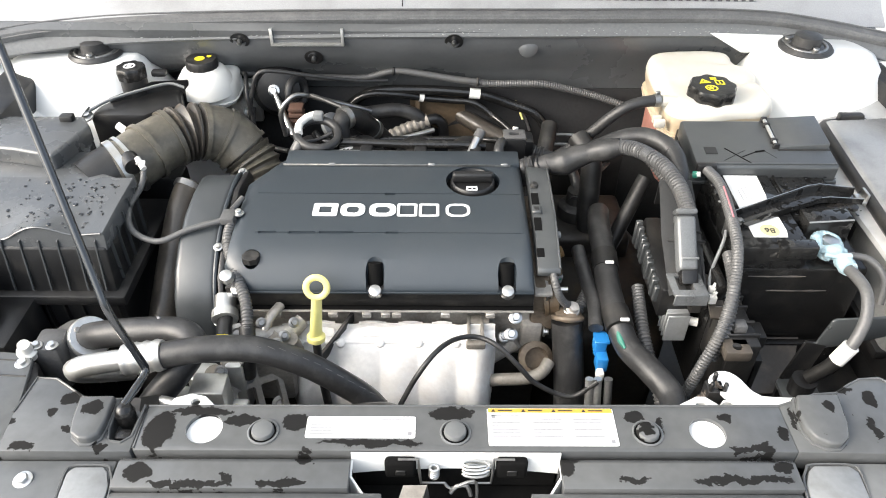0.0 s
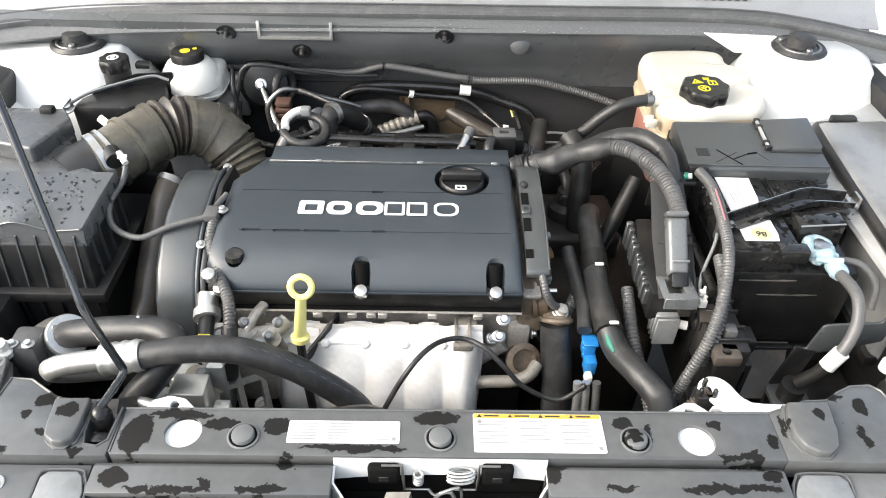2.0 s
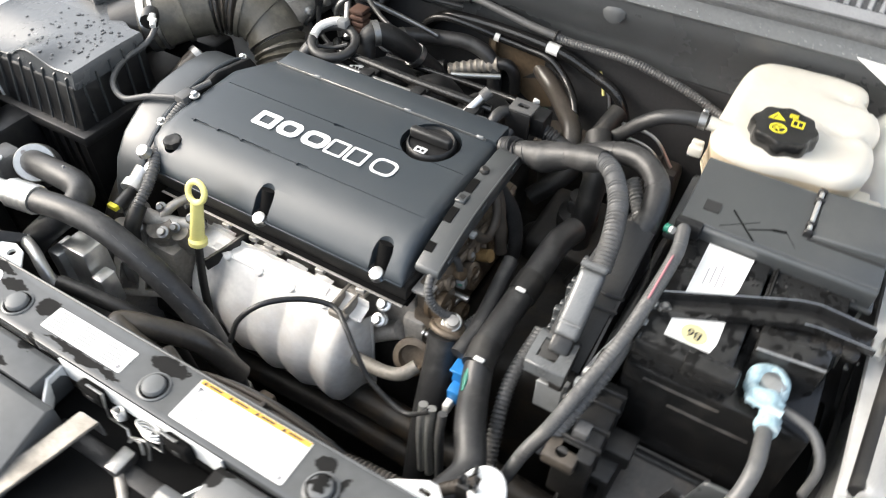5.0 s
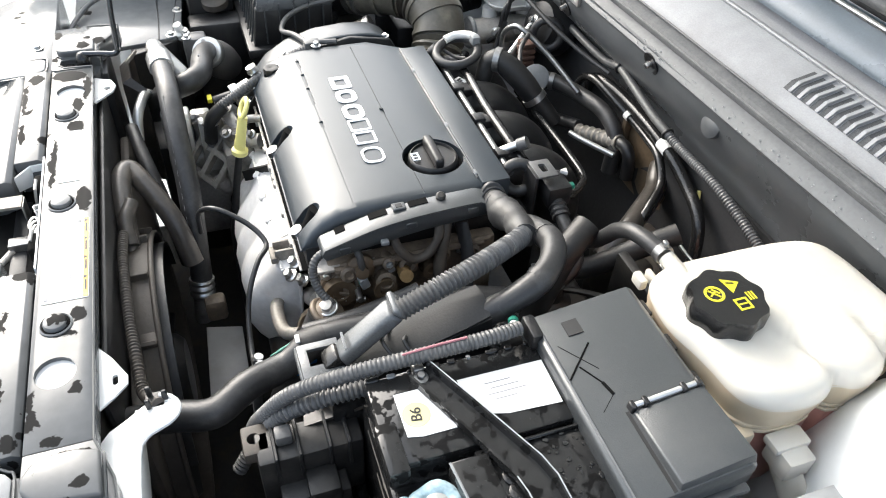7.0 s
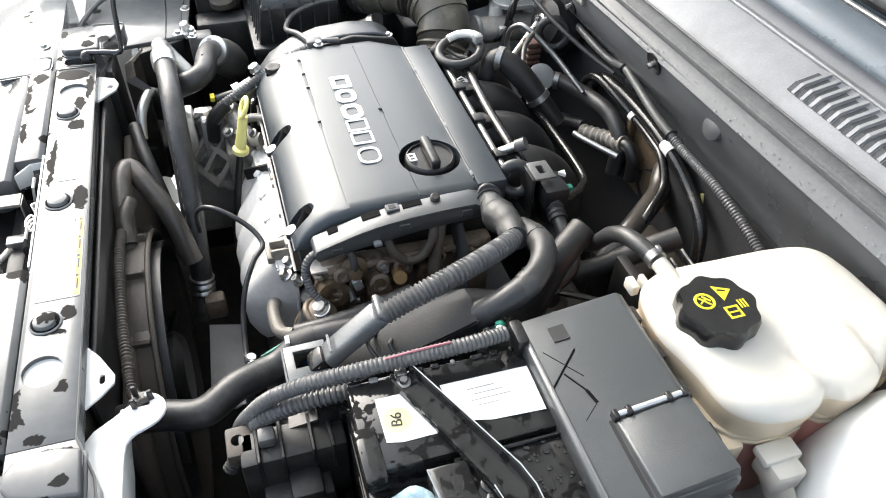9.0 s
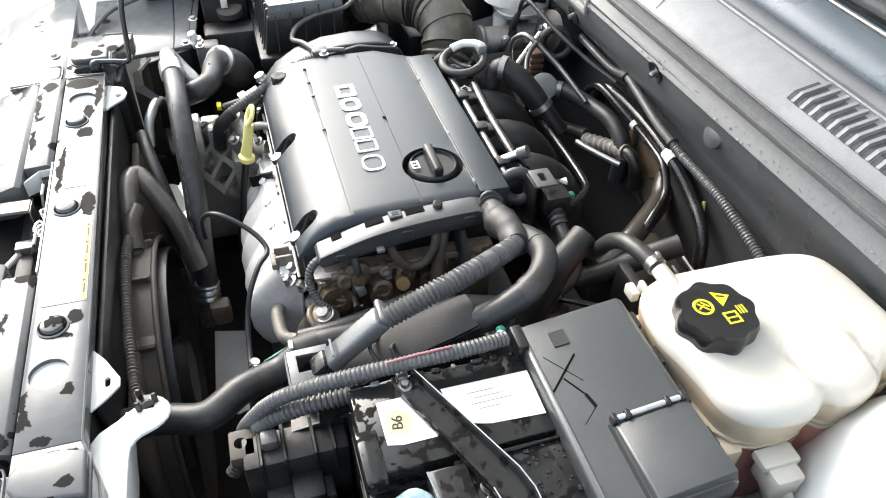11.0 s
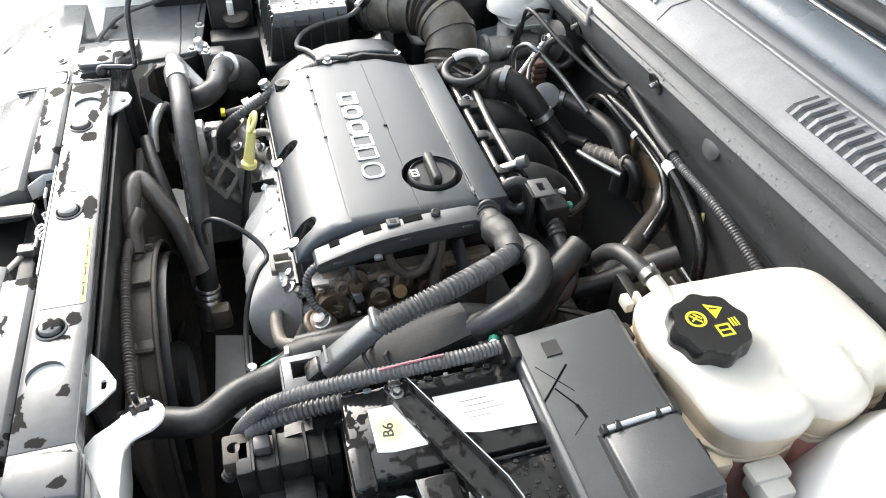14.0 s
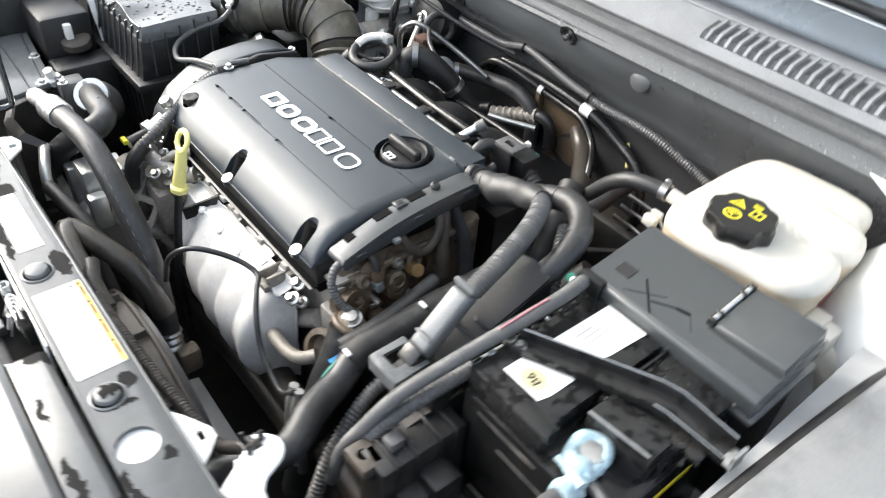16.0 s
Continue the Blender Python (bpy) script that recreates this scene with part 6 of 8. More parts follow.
def grown(k, dx=0.0):
    return [(0.44 + (x - 0.44) * k + dx - 0.10 * max(0, x - 0.47), 1.09 + (y - 1.09) * k) for x, y in outline]
def drawn_in(pts, d):
    """The closed outline moved inward by a distance, along its own normals."""
    out = []
    for i, p in enumerate(pts):
        t = (pts[(i + 2) % len(pts)] - pts[i - 2]).normalized()
        out.append(p + Vector((t.y, -t.x, 0)) * d)
    return out
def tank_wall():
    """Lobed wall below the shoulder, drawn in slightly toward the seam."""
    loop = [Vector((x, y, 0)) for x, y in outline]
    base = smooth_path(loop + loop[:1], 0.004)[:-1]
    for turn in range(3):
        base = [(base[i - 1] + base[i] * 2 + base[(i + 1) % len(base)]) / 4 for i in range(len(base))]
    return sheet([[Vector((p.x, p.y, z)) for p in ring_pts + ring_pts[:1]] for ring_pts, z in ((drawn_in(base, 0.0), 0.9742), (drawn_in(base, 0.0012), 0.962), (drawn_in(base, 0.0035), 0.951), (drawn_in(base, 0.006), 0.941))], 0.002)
def tank_shape():
    """Upright lobed walls, a rounded shoulder, and a nearly flat top with grooves that fade toward the cap."""
    loop = [Vector((x, y, 0)) for x, y in outline]
    base = smooth_path(loop + loop[:1], 0.004)[:-1]
    for turn in range(3):
        base = [(base[i - 1] + base[i] * 2 + base[(i + 1) % len(base)]) / 4 for i in range(len(base))]
    mid = Vector((0.44, 1.09, 0))
    bm = bmesh.new()
    rings = []
    for d, z in ((0.0, 0.9735), (0.0, 0.975), (0.0002, 0.978), (0.0014, 0.9835), (0.0038, 0.9885), (0.008, 0.9918), (0.0145, 0.9935)):
        rings.append([bm.verts.new((p.x, p.y, z)) for p in drawn_in(base, d)])
    inner = drawn_in(base, 0.0145)
    for k in (0.93, 0.86, 0.79, 0.72, 0.65, 0.58, 0.5, 0.4, 0.3, 0.16, 0.05):
        rings.append([bm.verts.new((mid.x + (p.x - mid.x) * k, mid.y + (p.y - mid.y) * k, 0.9942)) for p in inner])
    for a, b in zip(rings, rings[1:]):
        for i in range(len(a)):
            j = (i + 1) % len(a)
            bm.faces.new((a[i], a[j], b[j], b[i]))
    bm.faces.new(rings[-1])
    bm.faces.new(rings[0][::-1])
    bmesh.ops.recalc_face_normals(bm, faces=bm.faces)
    for v in bm.verts:
        x, y, z = v.co
        if z > 0.965:
            top = min(1, (z - 0.965) / 0.02)
            fade = 1 / (1 + math.exp((0.462 - x) / 0.008))
            groove = math.exp(-((y - 1.077 - 0.28 * (x - 0.508)) / 0.0045) ** 2) * fade
            groove2 = math.exp(-((y - 1.141 + 0.1 * (x - 0.5)) / 0.0045) ** 2) / (1 + math.exp((0.470 - x) / 0.006))
            low = 1 / (1 + math.exp((y - 1.066) / 0.004)) * fade
            v.co.z -= top * (0.007 * groove + 0.0065 * groove2 + 0.003 * low) - 0.0008 * noise.noise((x * 30, y * 30, 0)) * top
    return bm
part("upper_tank", tank_shape(), TANK, tank, smooth=75)
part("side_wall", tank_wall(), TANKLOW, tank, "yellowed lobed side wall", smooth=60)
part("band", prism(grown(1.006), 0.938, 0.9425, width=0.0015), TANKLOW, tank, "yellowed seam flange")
part("lower_tank", prism(grown(0.93, 0.006), 0.84, 0.934, width=0.012, seg=3), COOLANT, tank, "lower half with red coolant showing through")
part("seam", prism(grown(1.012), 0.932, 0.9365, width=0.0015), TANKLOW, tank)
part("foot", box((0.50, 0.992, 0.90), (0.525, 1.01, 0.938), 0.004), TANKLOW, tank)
part("strap", join(box((0.528, 1.022, 0.905), (0.560, 1.052, 0.932), 0.004), box((0.525, 1.018, 0.926), (0.545, 1.056, 0.936), 0.003), tube([(0.545, 1.035, 0.91), (0.57, 1.04, 0.88), (0.585, 1.045, 0.83)], 0.014, squash=0.5)), TANK, tank, "milky plastic mounting bracket")
part("side_clip", join(box((0.335, 0.985, 0.955), (0.352, 0.994, 0.968), 0.002), box((0.335, 1.0, 0.955), (0.350, 1.006, 0.968), 0.002)), TANK, tank)
part("hose_collar", tube([(0.343, 1.0118, 0.990), (0.334, 1.0108, 0.990)], 0.0106), RAILSTEEL, tank, "dull hose clamp")
part("clamp_ear", box((0.335, 1.009, 0.999), (0.342, 1.014, 1.006), 0.001, 1), RAILSTEEL, tank)
part("outlet", tube([(0.372, 1.016, 0.986), (0.345, 1.012, 0.990)], 0.0085), TANK, tank)
part("neck", lathe([(0.030, 0.98), (0.030, 1.0)], (0.426, 1.022, 0)), TANK, tank)
cc = part("cap", lathe([(0.0345, 0.988), (0.0365, 0.992), (0.0365, 1.007), (0.0345, 1.012), (0.031, 1.0125), (0.004, 1.0125)], (0.426, 1.022, 0), seg=64, lobes=8, lobe=0.05), WETBLACK, tank, "black lobed pressure cap with yellow symbols")
part("warning_ring", ring((0.420, 1.010, 1.0128), 0.0085, 0.0014, squash=0.3), PRINT_Y, cc)
for p, q in (((0.415, 1.006), (0.425, 1.014)), ((0.417, 1.013), (0.422, 1.005)), ((0.414, 1.010), (0.421, 1.0155))):
    part("ring_mark", tube([(*p, 1.0127), (*q, 1.0127)], 0.0009, 5, straight=True), PRINT_Y, cc)
part("warning_triangle", prism([(0.405, 1.025), (0.424, 1.028), (0.413, 1.041)], 1.0125, 1.0131, width=0), PRINT_Y, cc, smooth=0)
part("triangle_mark", tube([(0.411, 1.028, 1.0132), (0.4135, 1.035, 1.0132)], 0.0008, 5, straight=True), BLACKINK, cc)
part("book_print", carve(prism([(0.431, 1.022), (0.445, 1.022), (0.445, 1.036), (0.431, 1.036)], 1.0125, 1.013, width=0), [box((0.433, 1.024, 1.0), (0.4372, 1.034, 1.02), 0), box((0.4388, 1.024, 1.0), (0.443, 1.034, 1.02), 0)]), PRINT_Y, cc, smooth=0)
for k in range(3):
    part("book_bar", box((0.426, 1.0385 + 0.003 * k, 1.0122), (0.436, 1.0400 + 0.003 * k, 1.0129), 0), PRINT_Y, cc, smooth=0)
side = thing("side_cover_panel", "large smooth pale grey cover with a dark edge beside the battery", "cover", (0.67, 0.83, 0.80))
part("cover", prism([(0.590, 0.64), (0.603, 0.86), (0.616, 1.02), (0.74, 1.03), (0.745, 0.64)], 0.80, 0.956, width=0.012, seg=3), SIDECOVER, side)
part("edge_bead", tube([(0.594, 0.645, 0.943), (0.607, 0.86, 0.943), (0.619, 1.0, 0.943), (0.632, 1.02, 0.943), (0.69, 1.026, 0.943)], 0.0095), BLACK, side, "dark rounded edge")
part("rear_clip", box((0.645, 1.02, 0.945), (0.685, 1.034, 0.96), 0.003), BLACK, side)
part("lower_lip", prism([(0.582, 0.64), (0.596, 0.86), (0.610, 1.02), (0.64, 1.02), (0.60, 0.64)], 0.80, 0.815, width=0.003), BLACK, side)
blue = thing("blue_connector", "bright blue plastic connector on a wire", "connector", (0.21, 0.64, 0.78))
part("body", box((0.203, 0.632, 0.812), (0.218, 0.655, 0.84), 0.002), BLUE, blue)
part("plug_half", box((0.2045, 0.617, 0.798), (0.2195, 0.636, 0.822), 0.002), BLUE, blue)
for k in range(4):
    part("grip_rib", box((0.2015, 0.634 + 0.005 * k, 0.815 + 0.006 * k), (0.2195, 0.6365 + 0.005 * k, 0.8225 + 0.006 * k), 0.0008, 1), BLUE, blue)
hose("starter_cable_tube", [(0.174, 0.690, 0.822), (0.177, 0.676, 0.79), (0.180, 0.654, 0.75), (0.183, 0.63, 0.69), (0.186, 0.60, 0.58)], 0.0215, RUBBER, "thick black upright tube in front of the gearbox")
solo("tube_collar", join(ring((0.175, 0.692, 0.826), 0.0195, 0.004, (0.05, 0.6, 0.8)), lathe([(0.0185, 0), (0.019, 0.006), (0.013, 0.011), (0.004, 0.012)], (0.175, 0.693, 0.826), (0.05, 0.3, 0.95), 24)), OILYCAST, "stained cast collar on top of the upright tube", "collar")
# intake manifold behind the head
man = thing("intake_manifold", "black plastic intake manifold with four curved runners", "intake manifold", (-0.08, 1.0, 0.7))
for k in range(4):
    x = -0.215 + 0.086 * k
    part("runner", tube([(x, 0.93, 0.85), (x, 0.97, 0.885), (x, 1.02, 0.88), (x, 1.06, 0.83), (x, 1.06, 0.74)], 0.034), BLACK, man)
part("plenum", box((-0.27, 1.0, 0.66), (0.10, 1.10, 0.80), 0.02), BLACK, man)
hbox = thing("heater_box", "dusty brown plastic housing low at the bulkhead", "housing", (0.16, 1.18, 0.6))
part("shell", box((0.07, 1.12, 0.62), (0.31, 1.222, 0.765), 0.012, 3), DUSTY, hbox)
part("cover", box((0.10, 1.105, 0.68), (0.19, 1.16, 0.785), 0.01, 3, turn=pose(0, 0, 0, 12, 0, 8)), DUSTY, hbox)
for k in range(4):
    part("rib", box((0.205 + 0.022 * k, 1.112, 0.66), (0.209 + 0.022 * k, 1.215, 0.772), 0.001, 1), DUSTY, hbox)
gear = thing("gearbox", "dark oily gearbox housing", "gearbox", (0.24, 0.86, 0.45))
part("housing", box((0.14, 0.72, 0.45), (0.34, 1.0, 0.76), 0.03, 3), DARK, gear)
part("top_cover", box((0.17, 0.90, 0.74), (0.31, 1.03, 0.80), 0.012, 3), DARK, gear)
part("shift_tower", lathe([(0.03, 0.78), (0.028, 0.82), (0.018, 0.828), (0.016, 0.85), (0.004, 0.852)], (0.225, 0.965, 0)), DEEPBLACK, gear)
part("shift_lever", tube([(0.225, 0.965, 0.84), (0.25, 1.0, 0.845), (0.29, 1.06, 0.84)], 0.008, squash=0.5), DEEPBLACK, gear)
part("cable_bracket", box((0.20, 1.07, 0.74), (0.32, 1.085, 0.85), 0.003), DEEPBLACK, gear)

# ---- smaller things: bulkhead side ----
hose("brake_line", [(-0.36, 1.11, 0.86), (-0.345, 1.125, 0.885), (-0.332, 1.13, 0.93), (-0.318, 1.13, 0.97), (-0.292, 1.135, 0.976), (-0.215, 1.155, 0.956), (-0.15, 1.185, 0.934), (-0.10, 1.205, 0.925)], 0.0036, RUBBER, "thin dark steel brake line", "pipe", seg=10)
hose("brake_line", [(-0.332, 1.128, 0.91), (-0.335, 1.12, 0.88), (-0.325, 1.11, 0.855), (-0.30, 1.10, 0.845), (-0.27, 1.08, 0.85)], 0.0045, RUBBER, "thin black bent pipe", "pipe", seg=10)
hose("brake_line", [(-0.275, 1.10, 0.87), (-0.278, 1.10, 0.915), (-0.262, 1.108, 0.937), (-0.242, 1.118, 0.940), (-0.198, 1.15, 0.911), (-0.150, 1.167, 0.889), (-0.13, 1.175, 0.878)], 0.0045, RAILSTEEL, "thin bright steel pipe", "pipe", seg=10)
pump = thing("vacuum_pump", "black round vacuum valve with a bright nut", "valve", (-0.29, 1.18, 0.85))
part("housing", lathe([(0.05, 0), (0.05, 0.02), (0.042, 0.03), (0.038, 0.045), (0.02, 0.05), (0.004, 0.05)], (-0.30, 1.215, 0.905), (0.15, -1, 0.35)), BLACK, pump)
part("collar", ring((-0.262, 1.175, 0.915), 0.024, 0.007, (1, -0.5, 0.2)), RUBBER, pump)
part("nut", bolt((-0.301, 1.168, 0.922), (0, -1, 0.5), 0.007, 0.01), STEEL, pump)
part("rod", tube([(-0.30, 1.165, 0.92), (-0.275, 1.12, 0.885), (-0.262, 1.10, 0.87)], 0.006), STEEL, pump)
conn = thing("brown_connector", "stack of red-brown plastic connectors", "connector", (-0.255, 1.14, 0.86))
for k in range(4):
    part("plug", box((-0.272, 1.125, 0.868 + 0.011 * k), (-0.246, 1.15, 0.876 + 0.011 * k), 0.002), COPPER, conn)
breather = thing("breather_hose", "thick dusty breather hose with a clamp behind the engine", "hose", (-0.15, 1.05, 0.88))
part("hose", tube([(-0.162, 1.018, 0.905), (-0.166, 1.028, 0.932), (-0.156, 1.042, 0.940), (-0.137, 1.068, 0.918), (-0.117, 1.096, 0.882), (-0.10, 1.12, 0.85)], 0.0165, radii=[0.8, 0.95, 1.12, 1.1, 0.95, 0.9]), DEEPBLACK, breather)
for p, q in (((-0.161, 1.036, 0.9405), (-0.155, 1.043, 0.9405)), ((-0.122, 1.089, 0.891), (-0.118, 1.094, 0.884))):
    part("clamp", tube([p, q], 0.0192, seg=20), RAILSTEEL, breather, "dull steel clamp")
knob = thing("pressure_damper", "round grey damper disc on a short hose", "damper", (-0.19, 1.12, 0.88))
part("disc", lathe([(0.021, 0), (0.0225, 0.003), (0.0225, 0.010), (0.019, 0.012), (0.004, 0.0125)], (-0.202, 1.133, 0.871), (1, -0.55, 0.65), 28), STRAP, knob)
part("hose", tube([(-0.205, 1.135, 0.872), (-0.185, 1.16, 0.87), (-0.14, 1.185, 0.868), (-0.08, 1.198, 0.868), (-0.038, 1.20, 0.846), (-0.028, 1.195, 0.79)], 0.0125), RUBBER, knob)
part("clamp", tube([(-0.190, 1.153, 0.870), (-0.185, 1.159, 0.870)], 0.0142), RAILSTEEL, knob)
pipe = thing("refrigerant_joint", "ribbed aluminium pipe joint near the bulkhead", "pipe", (-0.05, 1.18, 0.8))
part("hose", tube([(-0.19, 1.16, 0.80), (-0.15, 1.172, 0.812), (-0.116, 1.18, 0.823)], 0.0105), RUBBER, pipe)
part("crimp", tube([(-0.105, 1.172, 0.822), (-0.065, 1.190, 0.833), (-0.025, 1.200, 0.846)], 0.0118, ribs=0.012, depth=0.0016), DUSTCAST, pipe, "dull ribbed crimp")
part("pipe", tube([(-0.028, 1.199, 0.845), (-0.012, 1.202, 0.848), (0.002, 1.204, 0.835), (0.006, 1.205, 0.80)], 0.010), BLACK, pipe)
hose("bright_pipe", [(-0.085, 1.145, 0.836), (-0.069, 1.152, 0.836), (-0.04, 1.17, 0.834), (-0.015, 1.187, 0.832)], 0.0045, ALU, "short bright steel pipe", "pipe")
rust = thing("rusty_housing", "brown rust-stained housing low at the bulkhead", "housing", (0.04, 1.2, 0.7))
part("drum", lathe([(0.060, 0), (0.062, 0.004), (0.060, 0.010), (0.045, 0.014), (0.02, 0.015)], (0.045, 1.243, 0.835), (0, -1, 0.25), 32), BRASS, rust)
part("plate", sheet([[(-0.06, 1.226, 0.77), (-0.06, 1.233, 0.895)], [(0.0, 1.224, 0.77), (0.0, 1.231, 0.897)], [(0.045, 1.226, 0.77), (0.045, 1.233, 0.89)]], 0.003), BRASS, rust)
part("rib", box((-0.05, 1.214, 0.79), (-0.04, 1.226, 0.885), 0.002), BRASS, rust)
hose("coolant_hose", [(0.036, 1.238, 0.838), (0.052, 1.225, 0.834), (0.078, 1.205, 0.828), (0.12, 1.154, 0.830), (0.145, 1.12, 0.828), (0.16, 1.08, 0.80)], 0.0155, BELLOWS, "brown-black coolant hose near the bulkhead")
hose("coolant_hose", [(0.20, 1.16, 0.86), (0.19, 1.12, 0.84), (0.17, 1.06, 0.80), (0.13, 1.02, 0.76)], 0.015, DEEPBLACK, "black coolant hose behind the gearbox")
hose("coolant_hose", [(0.22, 1.0, 0.93), (0.238, 0.965, 0.91), (0.24, 0.95, 0.87), (0.24, 0.93, 0.80), (0.25, 0.90, 0.72)], 0.017, DEEPBLACK, "black hose dropping beside the gearbox")
hose("coolant_hose", [(0.32, 0.93, 0.90), (0.29, 0.90, 0.84), (0.26, 0.87, 0.78)], 0.012, DEEPBLACK, "thin black hose beside the gearbox")
hose("coolant_hose", [(0.20, 0.80, 0.86), (0.205, 0.75, 0.85), (0.21, 0.70, 0.845), (0.207, 0.66, 0.838)], 0.010, RUBBER, "thin black hose beside the radiator hose")
for k, (x, z) in enumerate(((0.14, 0.86), (0.155, 0.835))):
    hose("reed_cable", [(x + 0.0, 1.228, z + 0.012), (x + 0.008, 1.224, z), (x + 0.016, 1.216, z - 0.02)], 0.0026, YELLOW if k == 0 else STEEL, "thin cable hanging at the bulkhead", "cable")
for k in range(3):
    hose("thin_pipe", [(0.20, 1.17 - 0.012 * k, 0.835 - 0.014 * k), (0.26, 1.165 - 0.012 * k, 0.832 - 0.014 * k), (0.30, 1.15 - 0.012 * k, 0.80 - 0.014 * k)], 0.0028, STEEL, "thin steel pipe at the bulkhead", "pipe", group="thin pipes", seg=8)

label = thing("bulkhead_plate", "small framed plate on the grey bulkhead", "plate", (-0.23, 1.2, 0.99))
frm = carve(box((-0.293, 1.194, 0.996), (-0.168, 1.2, 1.026), 0.001), [box((-0.288, 1.1, 1.0), (-0.173, 1.3, 1.03), 0)])
for v in frm.verts:
    v.co = Vector(bulk(*v.co)) - Vector((0, 0.002, -0.001))
part("frame", frm, ALU, label)
part("bulkhead_bump", lathe([(0.018, -0.004), (0.017, 0.002), (0.012, 0.005), (0.003, 0.006)], bulk(0.153, 1.202, 0.992), (0, -0.93, 0.2), 24), GREYPAINT, body, "smooth pressed bump")
for x, z in ((0.021, 1.004), (-0.225, 0.975), (-0.345, 1.004)):
    part("grommet", lathe([(0.016, -0.002), (0.0165, 0.0004), (0.013, 0.0008), (0.010, -0.0006), (0.006, 0.0002)], bulk(x, 1.1965 + 0.45 * max(0, 1.0 - z), z), (0, -0.93, -0.37), 24), BLACK, body, "round grommet in the bulkhead")
    part("stud", lathe([(0.004, 0), (0.004, 0.008), (0.002, 0.009)], bulk(x, 1.1965 + 0.45 * max(0, 1.0 - z), z), (0, -0.93, -0.37), 12), STEEL, body)
part("upper_shelf", prism([(0.47, 1.020), (0.60, 1.017), (0.60, 0.985), (0.533, 0.985)], 1.20, 1.206, "y", 0.002), WHITE, body, "white painted panel behind the strut tower")
part("upper_shelf", box((-0.74, 1.185, 0.972), (-0.385, 1.222, 1.0), 0.006), WHITE, body, "white painted shelf behind the strut tower")
part("black_wing_block", box((-0.74, 0.49, 0.28), (-0.585, 0.69, 0.80), 0.01), BLACK, body)
part("black_wing_block", box((-0.58, 0.955, 0.40), (-0.42, 1.0, 0.875), 0.008), BLACK, body)
part("black_wing_block", box((-0.60, 0.60, 0.28), (-0.545, 0.70, 0.86), 0.008), BLACK, body)
part("black_wing_block", box((-0.74, 0.69, 0.28), (-0.66, 1.02, 0.80), 0.01), BLACK, body)
# added black blocks stand for the dark cavity behind the headlamp
part("black_wing_block", box((-0.74, 0.605, 0.80), (-0.60, 0.688, 0.925), 0.01), BLACK, body)
part("black_wing_block", box((-0.765, 0.50, 0.80), (-0.70, 0.70, 0.935), 0.01), BLACK, body)
part("gap_seal", tube([(-0.50, 0.395, 0.872), (-0.592, 0.417, 0.876), (-0.654, 0.452, 0.88), (-0.705, 0.536, 0.885), (-0.735, 0.65, 0.90)], 0.004, 8), SEAL, body, "dark seal along the fender gap")
part("black_wing_block", box((0.605, 0.50, 0.28), (0.76, 1.02, 0.78), 0.01), BLACK, body)
part("hinge", join(box((-0.79, 1.17, 0.99), (-0.73, 1.26, 1.03), 0.004), tube([(-0.76, 1.22, 1.02), (-0.755, 1.30, 1.08), (-0.74, 1.38, 1.15)], 0.012, squash=0.5)), BLACK, body, "black steel hood hinge")
solo("wing_trim", box((-0.755, 0.96, 0.90), (-0.672, 1.17, 0.985), 0.008), BLACK, "black plastic trim beside the strut tower", "trim")
solo("wing_trim", box((0.735, 1.0, 0.90), (0.80, 1.17, 0.985), 0.008), BLACK, "black plastic trim beside the strut tower", "trim")

# ---- top of the engine, behind the cover ----
hose("fuel_feed_hose", [(-0.205, 1.005, 0.93), (-0.187, 0.99, 0.925), (-0.135, 0.987, 0.925), (-0.055, 0.982, 0.925), (0.032, 0.981, 0.925), (0.07, 0.985, 0.92)], 0.007, WETBLACK, "black hose along the fuel rail")
hose("injector_cable", [(-0.17, 1.084, 0.874), (-0.095, 1.089, 0.870), (-0.007, 1.09, 0.870), (0.066, 1.083, 0.874), (0.10, 1.06, 0.885), (0.13, 1.03, 0.902), (0.14, 1.015, 0.912)], 0.0055, WETBLACK, "thin black cable over the intake runners", "cable")
hose("vacuum_line", [(-0.225, 1.12, 0.938), (-0.20, 1.10, 0.94), (-0.175, 1.084, 0.938), (-0.135, 1.068, 0.93), (-0.125, 1.07, 0.91)], 0.004, RUBBER, "thin black looped line", "pipe")
for k in range(4):
    x = -0.205 + 0.086 * k
    inj = thing("fuel_injector", "small black fuel injector plug on the rail", "injector", (x, 0.965, 0.90), group="fuel injectors")
    part("plug", box((x - 0.010, 0.956, 0.905), (x + 0.010, 0.980, 0.926), 0.003), BLACK, inj)
    part("barrel", tube([(x, 0.960, 0.925), (x, 0.950, 0.88)], 0.007), BLACK, inj)
    part("clip", box((x - 0.009, 0.951, 0.914), (x + 0.009, 0.968, 0.931), 0.002), BLACK, inj)
tag = thing("paper_tag", "small white paper tag with black marks", "tag", (-0.148, 0.974, 0.915))
part("paper", box((-0.162, 0.966, 0.9155), (-0.136, 0.984, 0.9165), 0, turn=pose(0, 0, 0, 8, -6, 20)), PAPER, tag)
for k in range(3):
    part("mark", box((-0.157 + 0.006 * k, 0.972, 0.9168), (-0.153 + 0.006 * k, 0.979, 0.9174), 0, turn=pose(0, 0, 0, 8, -6, 20)), BLACKINK, tag)
port = thing("fuel_test_port", "bright fuel rail test port with a cap", "valve", (0.055, 0.97, 0.93))
part("stem", tube([(0.045, 0.958, 0.922), (0.057, 0.980, 0.938)], 0.0065), STEEL, port)
part("cap", tube([(0.057, 0.980, 0.938), (0.063, 0.990, 0.945)], 0.0085), CONDUIT, port)
